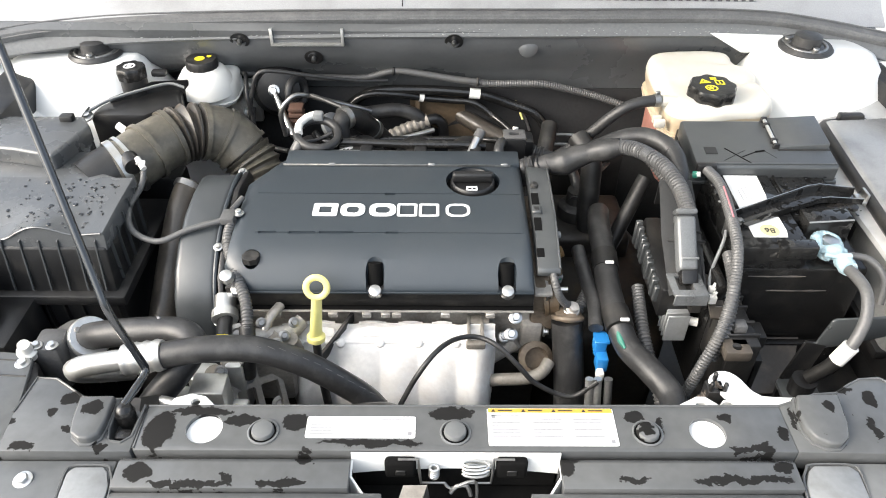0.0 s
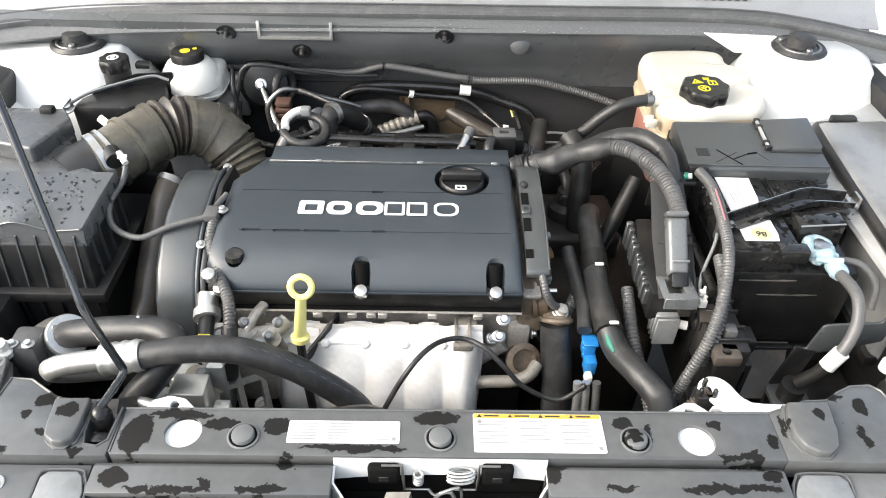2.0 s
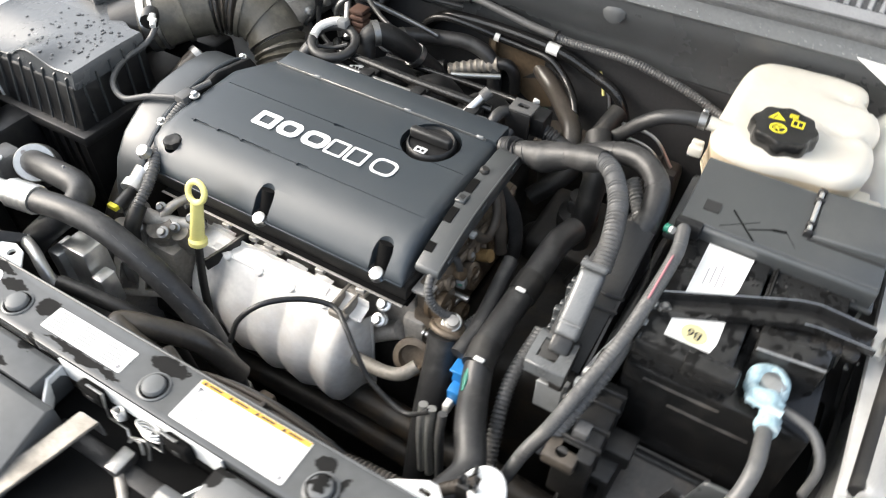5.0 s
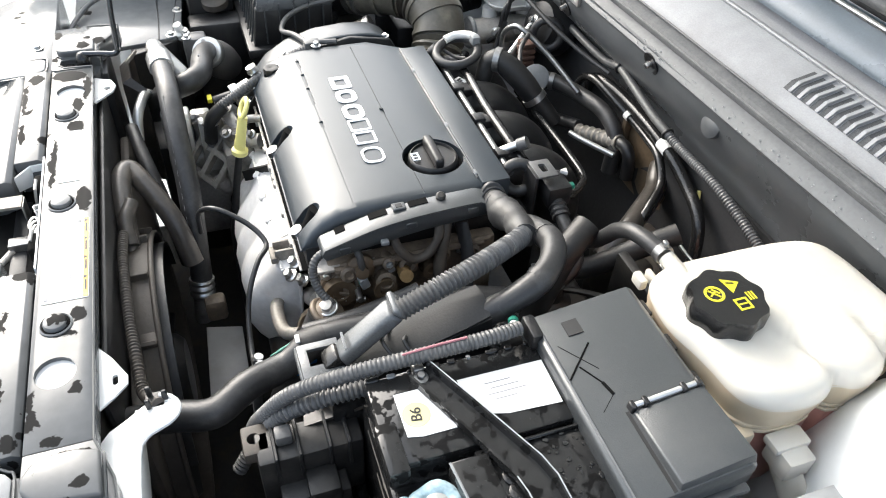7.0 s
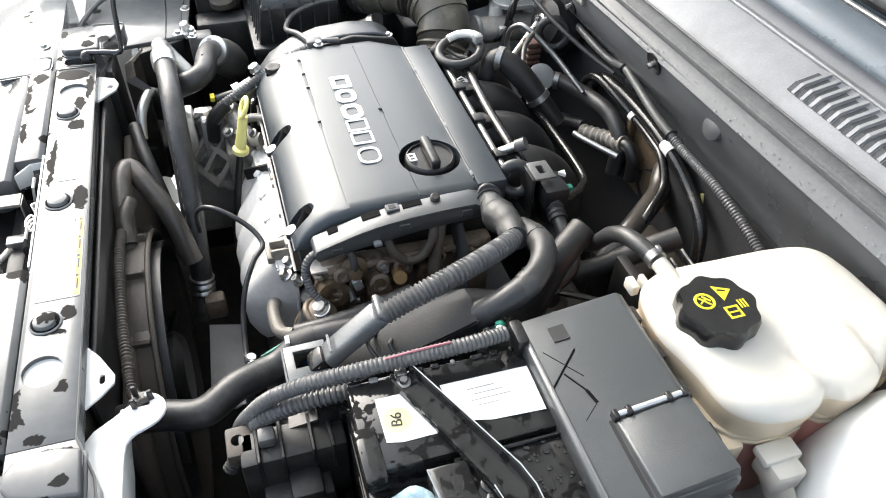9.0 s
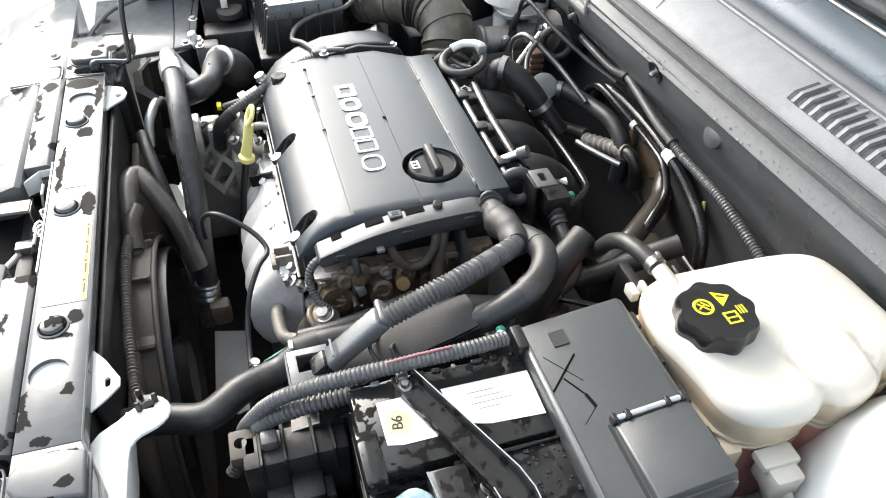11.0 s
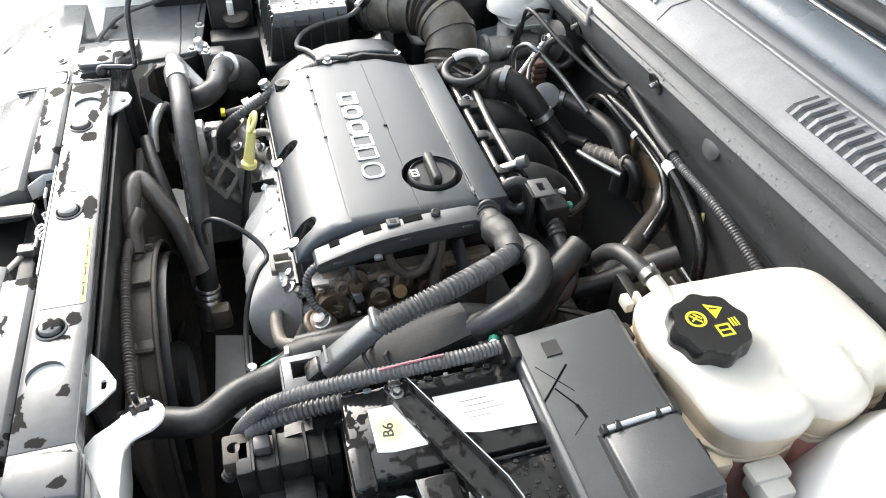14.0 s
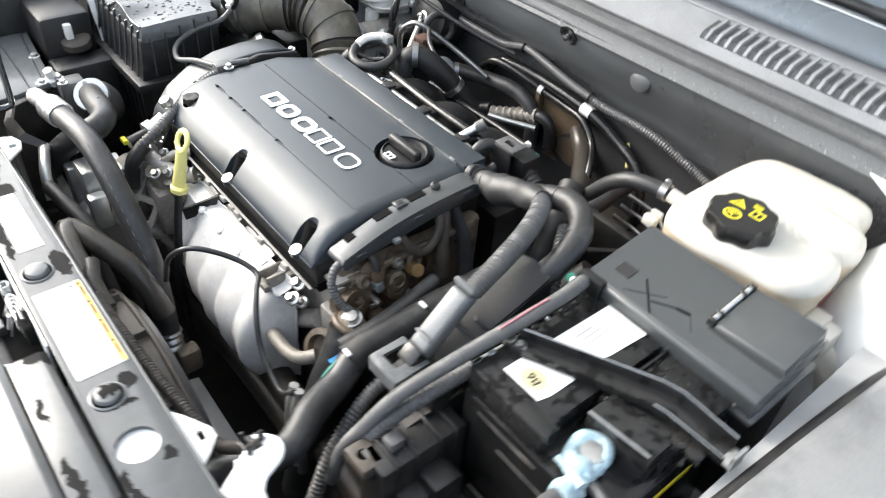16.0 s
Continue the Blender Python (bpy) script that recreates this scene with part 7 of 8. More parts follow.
sol = thing("purge_valve", "black purge valve on a slotted steel bracket", "valve", (0.115, 0.985, 0.88))
part("bracket", carve(box((0.098, 0.975, 0.938), (0.134, 1.003, 0.942), 0.004), [box((0.108, 0.984, 0.90), (0.124, 0.993, 0.97), 0.002)]), CONDUIT, sol, "grey steel bracket with a slot")
part("upright", box((0.098, 0.972, 0.88), (0.133, 0.976, 0.94), 0.001), BLACK, sol)
part("valve_body", box((0.108, 0.985, 0.90), (0.148, 1.018, 0.930), 0.004), BLACK, sol)
part("grommet", ring((0.098, 0.965, 0.918), 0.019, 0.008, (0.9, -0.35, 0.3)), RUBBER, sol)
part("neck", tube([(0.142, 1.0, 0.905), (0.165, 0.998, 0.898)], 0.011, ribs=0.007, depth=0.0012), RUBBER, sol)
part("green_plug", box((0.128, 1.018, 0.914), (0.137, 1.028, 0.922), 0.002), GREEN, sol)
part("white_clip", prism([(0.118, 1.012), (0.126, 1.02), (0.116, 1.022)], 0.930, 0.936, width=0.001), WHITEPL, sol)
hose("purge_hose", [(0.160, 0.998, 0.90), (0.19, 0.998, 0.89), (0.215, 1.0, 0.87), (0.225, 0.98, 0.85), (0.22, 0.95, 0.84)], 0.0085, RUBBER, "black elbow hose from the purge valve")
part("rear_strip", box((-0.238, 0.9042, 0.9335), (0.104, 0.9056, 0.9368), 0.0003, 1), RAILSTEEL, valve, "thin bright strip along the rear edge")
for x in (-0.17, -0.02, 0.09):
    part("strip_clip", box((x, 0.9035, 0.934), (x + 0.010, 0.907, 0.9385), 0.001, 1), STRAP, valve)
part("rear_deck", box((-0.236, 0.906, 0.90), (0.118, 0.944, 0.9372), 0.002), COVER, valve)

# ---- gearbox end of the engine ----
part("head_end", box((0.125, 0.70, 0.75), (0.146, 0.92, 0.872), 0.006), OILYCAST, engine, "stained cast aluminium end face")
for y, z, r, d in ((0.714, 0.837, 0.020, 0.02), (0.768, 0.836, 0.015, 0.028), (0.83, 0.845, 0.012, 0.02), (0.74, 0.80, 0.012, 0.03)):
    part("boss", lathe([(r * 1.15, 0), (r * 1.15, d * 0.3), (r, d * 0.4), (r, d), (r * 0.5, d), (r * 0.45, d - 0.003)], (0.142, y, z), (1, 0, 0.1), 24), BRASS, engine)
for y, z in ((0.70, 0.86), (0.79, 0.862), (0.87, 0.86), (0.80, 0.80), (0.69, 0.80)):
    part("bolt", bolt((0.143, y, z), (1, 0, 0), 0.005, 0.008), STEEL, engine)
part("oil_stopper", lathe([(0.017, 0), (0.017, 0.008), (0.013, 0.012), (0.008, 0.013), (0.008, 0.022), (0.003, 0.023)], (0.146, 0.742, 0.866), (1, -0.1, 0.3), 24), BRASS, engine, "brown stained plug")
part("brass_union", tube([(0.144, 0.795, 0.85), (0.165, 0.793, 0.856), (0.176, 0.792, 0.862)], 0.0085, 12), BRONZE, engine, "dull brass union")
part("sensor_plug", box((0.150, 0.772, 0.858), (0.162, 0.781, 0.872), 0.002, turn=pose(0, 0, 0, 20, 0, 0)), STRAP, engine, "pale sensor plug")
for y, z, r in ((0.725, 0.862, 0.010), (0.775, 0.866, 0.008), (0.80, 0.858, 0.012), (0.845, 0.864, 0.009), (0.885, 0.856, 0.011)):
    part("end_boss", lathe([(r * 1.2, -0.01), (r * 1.2, 0.004), (r, 0.006), (r, 0.014), (r * 0.6, 0.016), (r * 0.4, 0.012)], (0.146, y, z), (1, 0, 0.35), 20), OILYCAST, engine)
part("end_rib", tube([(0.150, 0.71, 0.868), (0.152, 0.80, 0.872), (0.150, 0.90, 0.870)], 0.005, 8), OILYCAST, engine)
coil = thing("coil_harness", "dusty taped wires looped below the wiring cover", "wiring", (0.155, 0.80, 0.85))
part("loop", tube([(0.150, 0.783, 0.905), (0.159, 0.787, 0.893), (0.163, 0.803, 0.876), (0.163, 0.822, 0.879), (0.160, 0.836, 0.900), (0.150, 0.840, 0.918)], 0.0058, rough=0.15), DUSTY, coil)
part("branch", tube([(0.150, 0.848, 0.915), (0.160, 0.842, 0.890), (0.165, 0.838, 0.862), (0.170, 0.836, 0.825)], 0.0085, squash=0.7, rough=0.12), DUSTY, coil)
part("pale_plug", box((0.158, 0.764, 0.908), (0.166, 0.774, 0.914), 0.002), STRAP, coil, "pale wire end")
part("lead", tube([(0.148, 0.736, 0.899), (0.158, 0.739, 0.893), (0.163, 0.741, 0.872), (0.164, 0.742, 0.862)], 0.0045), RUBBER, coil)
part("connector", box((0.158, 0.736, 0.847), (0.170, 0.747, 0.864), 0.002, turn=pose(0, 0, 0, 15, 0, 10)), STRAP, coil, "pale grey connector")
part("green_lock", box((0.162, 0.735, 0.856), (0.168, 0.7375, 0.861), 0.0005, 1), GREEN, coil, "green lock")
part("ring_bracket", ring((0.153, 0.722, 0.848), 0.0135, 0.0035, (1, -0.1, 0.4), 28), OILYCAST, engine, "stained ring bracket")
part("ring_post", box((0.148, 0.716, 0.815), (0.160, 0.729, 0.850), 0.004), OILYCAST, engine)
for p in ((0.158, 0.708, 0.826), (0.160, 0.732, 0.822)):
    part("stud", tube([p, (p[0] + 0.002, p[1] + 0.012, p[2] + 0.001)], 0.0035, 10), STEEL, engine, "bright stud")
part("brass_boss", lathe([(0.019, -0.02), (0.018, 0.004), (0.013, 0.008), (0.0125, 0.022), (0.008, 0.024), (0.006, 0.02)], (0.146, 0.770, 0.842), (1, -0.05, 0.35), 24), OILYCAST, engine, "brown stained round boss")
part("head_edge", box((0.126, 0.690, 0.866), (0.150, 0.762, 0.871), 0.0015), CAST, engine, "bright machined edge of the head")
part("head_edge", tube([(0.149, 0.76, 0.868), (0.150, 0.83, 0.870), (0.148, 0.91, 0.872)], 0.004, 8), OILYCAST, engine)
solo("plug_lead", tube([(0.172, 0.692, 0.805), (0.19, 0.706, 0.822), (0.205, 0.73, 0.834), (0.215, 0.755, 0.838)], 0.0078, ribs=0.0046, depth=0.001), CONDUIT, "short ribbed lead below the engine end", "cable")
solo("plug_tip", tube([(0.168, 0.688, 0.802), (0.175, 0.694, 0.808)], 0.0095), WHITEPL, "pale plug on the end of a ribbed lead", "plug")
hose("cover_strap", [(0.14, 0.872, 0.90), (0.165, 0.875, 0.86), (0.175, 0.87, 0.81), (0.17, 0.86, 0.76)], 0.010, RUBBER, "flat dark strap beside the engine end", "strap", squash=0.4)
therm = thing("thermostat_housing", "cast aluminium thermostat housing with a sensor", "housing", (0.165, 0.68, 0.80))
part("flange", box((0.105, 0.655, 0.79), (0.135, 0.69, 0.835), 0.005), CAST, therm)
part("flange", box((0.118, 0.66, 0.82), (0.15, 0.70, 0.852), 0.005), OILYCAST, therm)
part("sensor", lathe([(0.009, 0), (0.009, 0.010), (0.007, 0.012), (0.007, 0.018), (0.003, 0.019)], (0.171, 0.662, 0.854), (0.2, -0.3, 1), 18), CAST, therm)
part("clip", ring((0.172, 0.660, 0.862), 0.0105, 0.002, (0.2, -0.3, 1)), STEEL, therm)
part("outlet", tube([(0.10, 0.66, 0.80), (0.06, 0.655, 0.77)], 0.013), CAST, therm)
part("cross_bolt", tube([(0.10, 0.70, 0.86), (0.172, 0.70, 0.862)], 0.004, 10), STEEL, therm)
therm.location += Vector((0.007, 0.034, -0.022))
solo("egr_flange", lathe([(0.024, 0), (0.025, 0.004), (0.025, 0.010), (0.017, 0.013), (0.015, 0.002), (0.004, 0.001)], (0.133, 0.682, 0.756), (0.2, -0.8, 0.6), 28), OILYCAST, "cast flange beside the heat shield", "flange")
for k, (x, y, z) in enumerate(((0.10, 0.672, 0.845), (0.095, 0.665, 0.82), (0.088, 0.68, 0.80))):
    solo("engine_bolt", bolt((x, y, z), (0, -0.6, 0.8), 0.006, 0.012), STEEL, "small bright bolt beside the heat shield", "bolt", "bolts by the shield")
part("plug_foot", box((0.205, 0.606, 0.79), (0.214, 0.622, 0.806), 0.002), WHITEPL, blue, "white plug tail")
part("latch_rib", box((0.2005, 0.63, 0.838), (0.2205, 0.650, 0.842), 0.001, 1), BLUE, blue)
blue.location += Vector((0.005, 0.014, -0.015))
for x in (0.195, 0.206, 0.220):
    hose("lower_pipe", [(x, 0.605, 0.80), (x + 0.002, 0.595, 0.76), (x + 0.006, 0.59, 0.68)], 0.0055, ALU if x < 0.21 else CONDUIT, "pale pipe dropping below the blue connector", "pipe", group="lower pipes")
for p in ((0.236, 0.752, 0.876), (0.239, 0.648, 0.867)):
    part("paint_mark", box((p[0] - 0.006, p[1] - 0.0025, p[2] - 0.002), (p[0] + 0.006, p[1] + 0.0025, p[2] + 0.0012), 0.0008, 1), PAPER, rh, "small white paint mark")
part("paint_patch", tube([(0.2300, 0.642, 0.8525), (0.2325, 0.630, 0.8468), (0.2365, 0.617, 0.8455)], 0.0045, 12, radii=[0.5, 1.0, 0.4], squash=0.5), GREENPAINT, rh, "smeared green paint mark")
hose("ribbed_cable", [(0.275, 0.73, 0.85), (0.272, 0.66, 0.83), (0.285, 0.60, 0.79), (0.30, 0.56, 0.74)], 0.008, CONDUIT, "ribbed black cable beside the radiator hose", "cable", ribs=0.005, depth=0.001)

# wiring carrier under the loom
car = thing("loom_carrier", "grey-black plastic carrier under the wiring loom", "bracket", (0.3, 0.75, 0.86))
part("channel", prism([(0.291, 0.680), (0.336, 0.680), (0.344, 0.78), (0.326, 0.842), (0.302, 0.842), (0.290, 0.77)], 0.84, 0.888, width=0.004), BLACK, car)
part("top_plate", sheet([[(0.296, 0.668, 0.890), (0.316, 0.668, 0.897), (0.341, 0.668, 0.893)], [(0.296, 0.745, 0.930), (0.318, 0.745, 0.941), (0.346, 0.745, 0.934)], [(0.302, 0.80, 0.955), (0.322, 0.80, 0.966), (0.349, 0.80, 0.958)], [(0.304, 0.823, 0.965), (0.325, 0.823, 0.972), (0.348, 0.822, 0.966)]], 0.003), MATT, car, "wet grey-black cover plate")
part("side_skirt", sheet([[(0.346, 0.668, 0.892), (0.349, 0.672, 0.865)], [(0.349, 0.745, 0.932), (0.353, 0.745, 0.885)], [(0.350, 0.823, 0.964), (0.354, 0.823, 0.91)]], 0.003), BLACK, car)
part("end_face", sheet([[(0.305, 0.824, 0.963), (0.305, 0.826, 0.925)], [(0.325, 0.825, 0.970), (0.325, 0.827, 0.925)], [(0.348, 0.824, 0.964), (0.348, 0.826, 0.925)]], 0.003), BLACK, car)
for k in range(12):
    w = 0.002 * math.sin(k * 1.9)
    part("edge_rib", box((0.285 - w, 0.690 + 0.0112 * k, 0.858), (0.293, 0.6975 + 0.0112 * k, 0.884 + 0.0012 * k + w), 0.0012, 1), LID, car)
plug = part("ribbed_plug", box((0.304, 0.672, 0.815), (0.334, 0.706, 0.855), 0.003), STRAP, car, "grey ribbed connector below the clamp")
for k in range(4):
    part("fin", box((0.301, 0.662 + 0.009 * k, 0.812), (0.331, 0.665 + 0.009 * k, 0.858 - 0.002 * k), 0.001, 1), STRAP, plug)
part("clamp_frame", carve(prism([(0.291, 0.641), (0.335, 0.641), (0.333, 0.682), (0.290, 0.682)], 0.9135, 0.9175, width=0.001), [prism([(0.299, 0.650), (0.320, 0.650), (0.320, 0.676), (0.299, 0.676)], 0.8, 1.0, width=0)]), WETGREY, car, "pale grey clamp frame with a window")
part("clamp_strap", box((0.292, 0.6385, 0.900), (0.335, 0.6415, 0.918), 0.001, 1), WETGREY, car, "pale grey clamp strap")
part("clamp_foot", box((0.318, 0.645, 0.880), (0.333, 0.69, 0.914), 0.002, 1), BLACK, car)
part("white_plug", tube([(0.332, 0.676, 0.838), (0.346, 0.672, 0.838)], 0.006), WHITEPL, car)
part("white_plug", tube([(0.334, 0.69, 0.85), (0.345, 0.685, 0.855)], 0.005), WHITEPL, car)
part("green_band", tube([(0.357, 0.842, 0.963), (0.362, 0.840, 0.9645)], 0.0052), GREEN, car)
part("white_stud", tube([(0.362, 0.840, 0.9645), (0.366, 0.838, 0.966)], 0.004), WHITEPL, car)
for k in range(3):
    hose("loom_wire", [(0.30 + 0.01 * k, 0.74 + 0.02 * k, 0.925), (0.325 + 0.008 * k, 0.72 + 0.02 * k, 0.94), (0.35, 0.73 + 0.02 * k, 0.93)], 0.0022, RUBBER, "thin black wire beside the loom", "wire", group="loom wires", seg=8)
hose("battery_feed_cable", [(0.372, 0.70, 0.935), (0.366, 0.65, 0.925), (0.352, 0.61, 0.895), (0.338, 0.595, 0.85)], 0.0075, CONDUIT, "second ribbed cable beside the battery", "cable", ribs=0.005, depth=0.0012)
hose("small_lead", [(0.52, 0.70, 0.935), (0.55, 0.69, 0.935), (0.566, 0.67, 0.92), (0.565, 0.655, 0.89)], 0.0045, CONDUIT, "thin grey lead from the battery terminal", "cable")
part("front_grip", box((0.363, 0.846, 0.955), (0.392, 0.858, 0.975), 0.003), BLACK, fuse)
part("lower_rim", box((0.354, 0.85, 0.940), (0.572, 0.966, 0.9475), 0.003), LID, fuse)
for y in (0.972,):
    for k in range(4):
        part("rear_hook", box((0.375 + 0.045 * k, 0.958, 0.955), (0.395 + 0.045 * k, 0.972, 0.972), 0.002), BLACK, fuse)
for a, b, r in (((0.406, 0.864), (0.442, 0.887), 0.0004), ((0.444, 0.858), (0.413, 0.891), 0.0010), ((0.434, 0.872), (0.456, 0.883), 0.0008), ((0.456, 0.883), (0.470, 0.886), 0.0016), ((0.470, 0.886), (0.483, 0.870), 0.0003)):
    part("pen_mark", tube([(a[0], a[1], lid_z(a[1]) + 0.0001), (b[0], b[1], lid_z(b[1]) + 0.0001)], r, 6, straight=True), VOID, fuse)
part("flap_front", box((0.515, 0.897, 0.948), (0.565, 0.903, 0.974), 0.002), LID, fuse)

# ---- left front corner ----
rh2 = thing("radiator_hose", "thick black radiator hose bent in a hook", "hose", (-0.37, 0.58, 0.8))
part("hose", tube([(-0.452, 0.623, 0.856), (-0.425, 0.616, 0.868), (-0.38, 0.610, 0.880), (-0.327, 0.604, 0.887), (-0.302, 0.589, 0.888), (-0.301, 0.571, 0.882), (-0.315, 0.552, 0.868), (-0.342, 0.535, 0.84), (-0.37, 0.52, 0.80)], 0.0175), RUBBER, rh2)
for p, q in (((-0.3445, 0.6065, 0.9075), (-0.341, 0.6055, 0.9078)), ((-0.338, 0.519, 0.8535), (-0.341, 0.5175, 0.8505)), ((-0.330, 0.524, 0.862), (-0.333, 0.5225, 0.859))):
    part("print_mark", tube([p, q], 0.0016, 6), INK, rh2, "small printed mark")
dryer = thing("water_neck", "cast aluminium water neck with a bright ring where the hose joins", "water neck", (-0.44, 0.64, 0.80))
AX = Vector((-0.64, 0.36, -0.68)).normalized()
part("body", lathe([(0.0235, 0.0), (0.0250, 0.010), (0.028, 0.022), (0.031, 0.035), (0.032, 0.06), (0.028, 0.09)], (-0.448, 0.622, 0.858), AX, 36), GREYDISC, dryer, "dull grey water neck")
part("ring", lathe([(0.0255, 0.0), (0.0268, 0.002), (0.0268, 0.010), (0.0255, 0.012)], (-0.444, 0.6205, 0.860), AX, 36), ALU, dryer, "bright end ring")
part("rib", tube([Vector((-0.448, 0.622, 0.858)) + AX * d + Vector((0, -0.3, 0.9)).normalized() * r for d, r in ((0.012, 0.026), (0.035, 0.031), (0.06, 0.032))], 0.0035, 8), CAST, dryer)
comp = thing("compressor", "cast aluminium compressor bracket with bolts", "compressor", (-0.28, 0.56, 0.6))
part("housing", box((-0.335, 0.53, 0.60), (-0.27, 0.62, 0.775), 0.012, 3), CAST, comp)
for x0, y0, x1, y1, z0, z1 in ((-0.325, 0.53, -0.302, 0.565, 0.76, 0.832), (-0.305, 0.54, -0.262, 0.575, 0.76, 0.845), (-0.318, 0.575, -0.285, 0.605, 0.77, 0.83), (-0.272, 0.585, -0.25, 0.615, 0.75, 0.842), (-0.258, 0.535, -0.238, 0.56, 0.76, 0.815)):
    part("cast_block", box((x0, y0, z0), (x1, y1, z1), 0.004), ALU, comp)
part("bent_pipe", tube([(-0.345, 0.52, 0.85), (-0.325, 0.515, 0.862), (-0.30, 0.508, 0.862), (-0.28, 0.50, 0.85), (-0.262, 0.495, 0.82)], 0.0075), ALU, comp)
lattice = carve(box((-0.043, -0.006, -0.05), (0.030, 0.006, 0.05), 0.003), [box((x0, -0.05, z0), (x1, 0.05, z1), 0.002) for x0, x1, z0, z1 in ((-0.034, -0.010, 0.004, 0.041), (-0.002, 0.022, 0.004, 0.041), (-0.034, -0.010, -0.041, -0.005), (-0.002, 0.022, -0.041, -0.005))])
lattice.transform(pose(-0.238, 0.607, 0.792, -38, 10, 35))
part("lattice_bracket", lattice, DUSTCAST, comp, "cast aluminium lattice bracket")
for p, q, r in (((-0.262, 0.62, 0.80), (-0.262, 0.60, 0.845), 0.016), ((-0.225, 0.645, 0.80), (-0.225, 0.63, 0.842), 0.017), ((-0.198, 0.652, 0.80), (-0.200, 0.640, 0.835), 0.012), ((-0.285, 0.60, 0.78), (-0.285, 0.585, 0.83), 0.013)):
    part("cast_boss", tube([p, q], r, 18, radii=[1.15, 1.0]), DUSTCAST, comp)
part("cast_web", box((-0.275, 0.615, 0.74), (-0.195, 0.66, 0.815), 0.008), DUSTCAST, comp)
for p in ((-0.275, 0.583, 0.836), (-0.243, 0.612, 0.846), (-0.212, 0.625, 0.842)):
    part("nut", bolt(p, (0.2, -0.5, 0.8), 0.0055, 0.008), RAILSTEEL, comp)
part("boss", lathe([(0.014, -0.01), (0.014, 0.006), (0.008, 0.008), (0.006, 0.004)], (-0.262, 0.632, 0.852), (0.2, -0.6, 0.8), 20), CAST, comp)
part("boss", lathe([(0.011, -0.02), (0.011, 0.006), (0.006, 0.008), (0.005, 0.004)], (-0.215, 0.60, 0.752), (0.2, -0.6, 0.8), 20), CAST, comp)
part("bracket_arm", tube([(-0.262, 0.632, 0.85), (-0.235, 0.638, 0.842), (-0.20, 0.655, 0.835), (-0.185, 0.67, 0.84)], 0.011, squash=0.7), CAST, comp)
part("bracket_arm", tube([(-0.235, 0.64, 0.84), (-0.225, 0.66, 0.855), (-0.215, 0.68, 0.858)], 0.009, squash=0.7), CAST, comp)
for p in ((-0.248, 0.61, 0.852), (-0.205, 0.64, 0.842), (-0.215, 0.632, 0.825), (-0.195, 0.66, 0.846), (-0.235, 0.65, 0.855)):
    part("bolt", bolt(p, (0.3, -0.6, 0.7), 0.0048, 0.009), RAILSTEEL, comp)
solo("dipstick_stay", sheet([[(-0.166, 0.640, 0.786), (-0.165, 0.637, 0.806)], [(-0.145, 0.661, 0.803), (-0.144, 0.658, 0.823)], [(-0.122, 0.689, 0.823), (-0.121, 0.686, 0.843)]], 0.004), DEEPBLACK, "flat dark steel stay beside the dipstick", "stay")
sensor = thing("camshaft_sensor", "silver and black sensor beside the timing cover", "sensor", (-0.28, 0.63, 0.86))
part("barrel", tube([(-0.283, 0.676, 0.878), (-0.281, 0.655, 0.868)], 0.014), STEEL, sensor)
part("collar", tube([(-0.281, 0.656, 0.869), (-0.279, 0.645, 0.866)], 0.017), ALU, sensor)
part("plug", tube([(-0.279, 0.646, 0.866), (-0.275, 0.615, 0.862)], 0.0115, squash=0.8), BLACK, sensor)
part("yellow_lock", box((-0.281, 0.606, 0.866), (-0.266, 0.613, 0.873), 0.001), PRINT_Y, sensor)
hose("filler_pipe", [(-0.385, 0.90, 0.90), (-0.392, 0.86, 0.88), (-0.40, 0.78, 0.82), (-0.41, 0.70, 0.74), (-0.42, 0.66, 0.66)], 0.021, BELLOWS, "thick dark pipe between airbox and timing cover")
solo("hose_clamp", tube([(-0.385, 0.900, 0.900), (-0.388, 0.892, 0.896)], 0.0225), RAILSTEEL, "bright clamp on a dark pipe", "clamp")
maf = thing("air_flow_sensor", "black air flow sensor plug with a white clip", "sensor", (-0.45, 0.865, 0.95))
part("plug", tube([(-0.458, 0.885, 0.958), (-0.445, 0.866, 0.955)], 0.013), BLACK, maf)
part("clip", join(tube([(-0.44, 0.872, 0.966), (-0.428, 0.858, 0.957)], 0.0045), tube([(-0.438, 0.862, 0.966), (-0.428, 0.866, 0.962)], 0.004)), WHITEPL, maf)
part("clip_tower", box((-0.582, 0.955, 0.972), (-0.562, 0.970, 0.986), 0.003), BLACK, air)
hose("steel_stay", [(-0.51, 0.985, 0.955), (-0.48, 0.955, 0.955), (-0.465, 0.94, 0.953)], 0.006, WHITEPL, "short white painted stay beside the intake hose", "stay", squash=0.4)
solo("harness_clip", join(box((-0.302, 0.765, 0.926), (-0.283, 0.79, 0.938), 0.003), tube([(-0.29, 0.79, 0.935), (-0.280, 0.815, 0.938)], 0.004)), CONDUIT, "grey clip holding the harness on the timing cover", "clip")
part("nut", bolt((-0.279, 0.782, 0.934), (0, 0, 1), 0.005, 0.007), STEEL, valve)
# headlamp edges at the panel ends
lamp = thing("headlamp_housing", "black headlamp housing behind the panel end", "headlamp", (-0.55, 0.53, 0.8))
part("shell", prism([(-0.70, 0.49), (-0.456, 0.50), (-0.492, 0.576), (-0.70, 0.60)], 0.70, 0.862, width=0.004), BLACK, lamp)
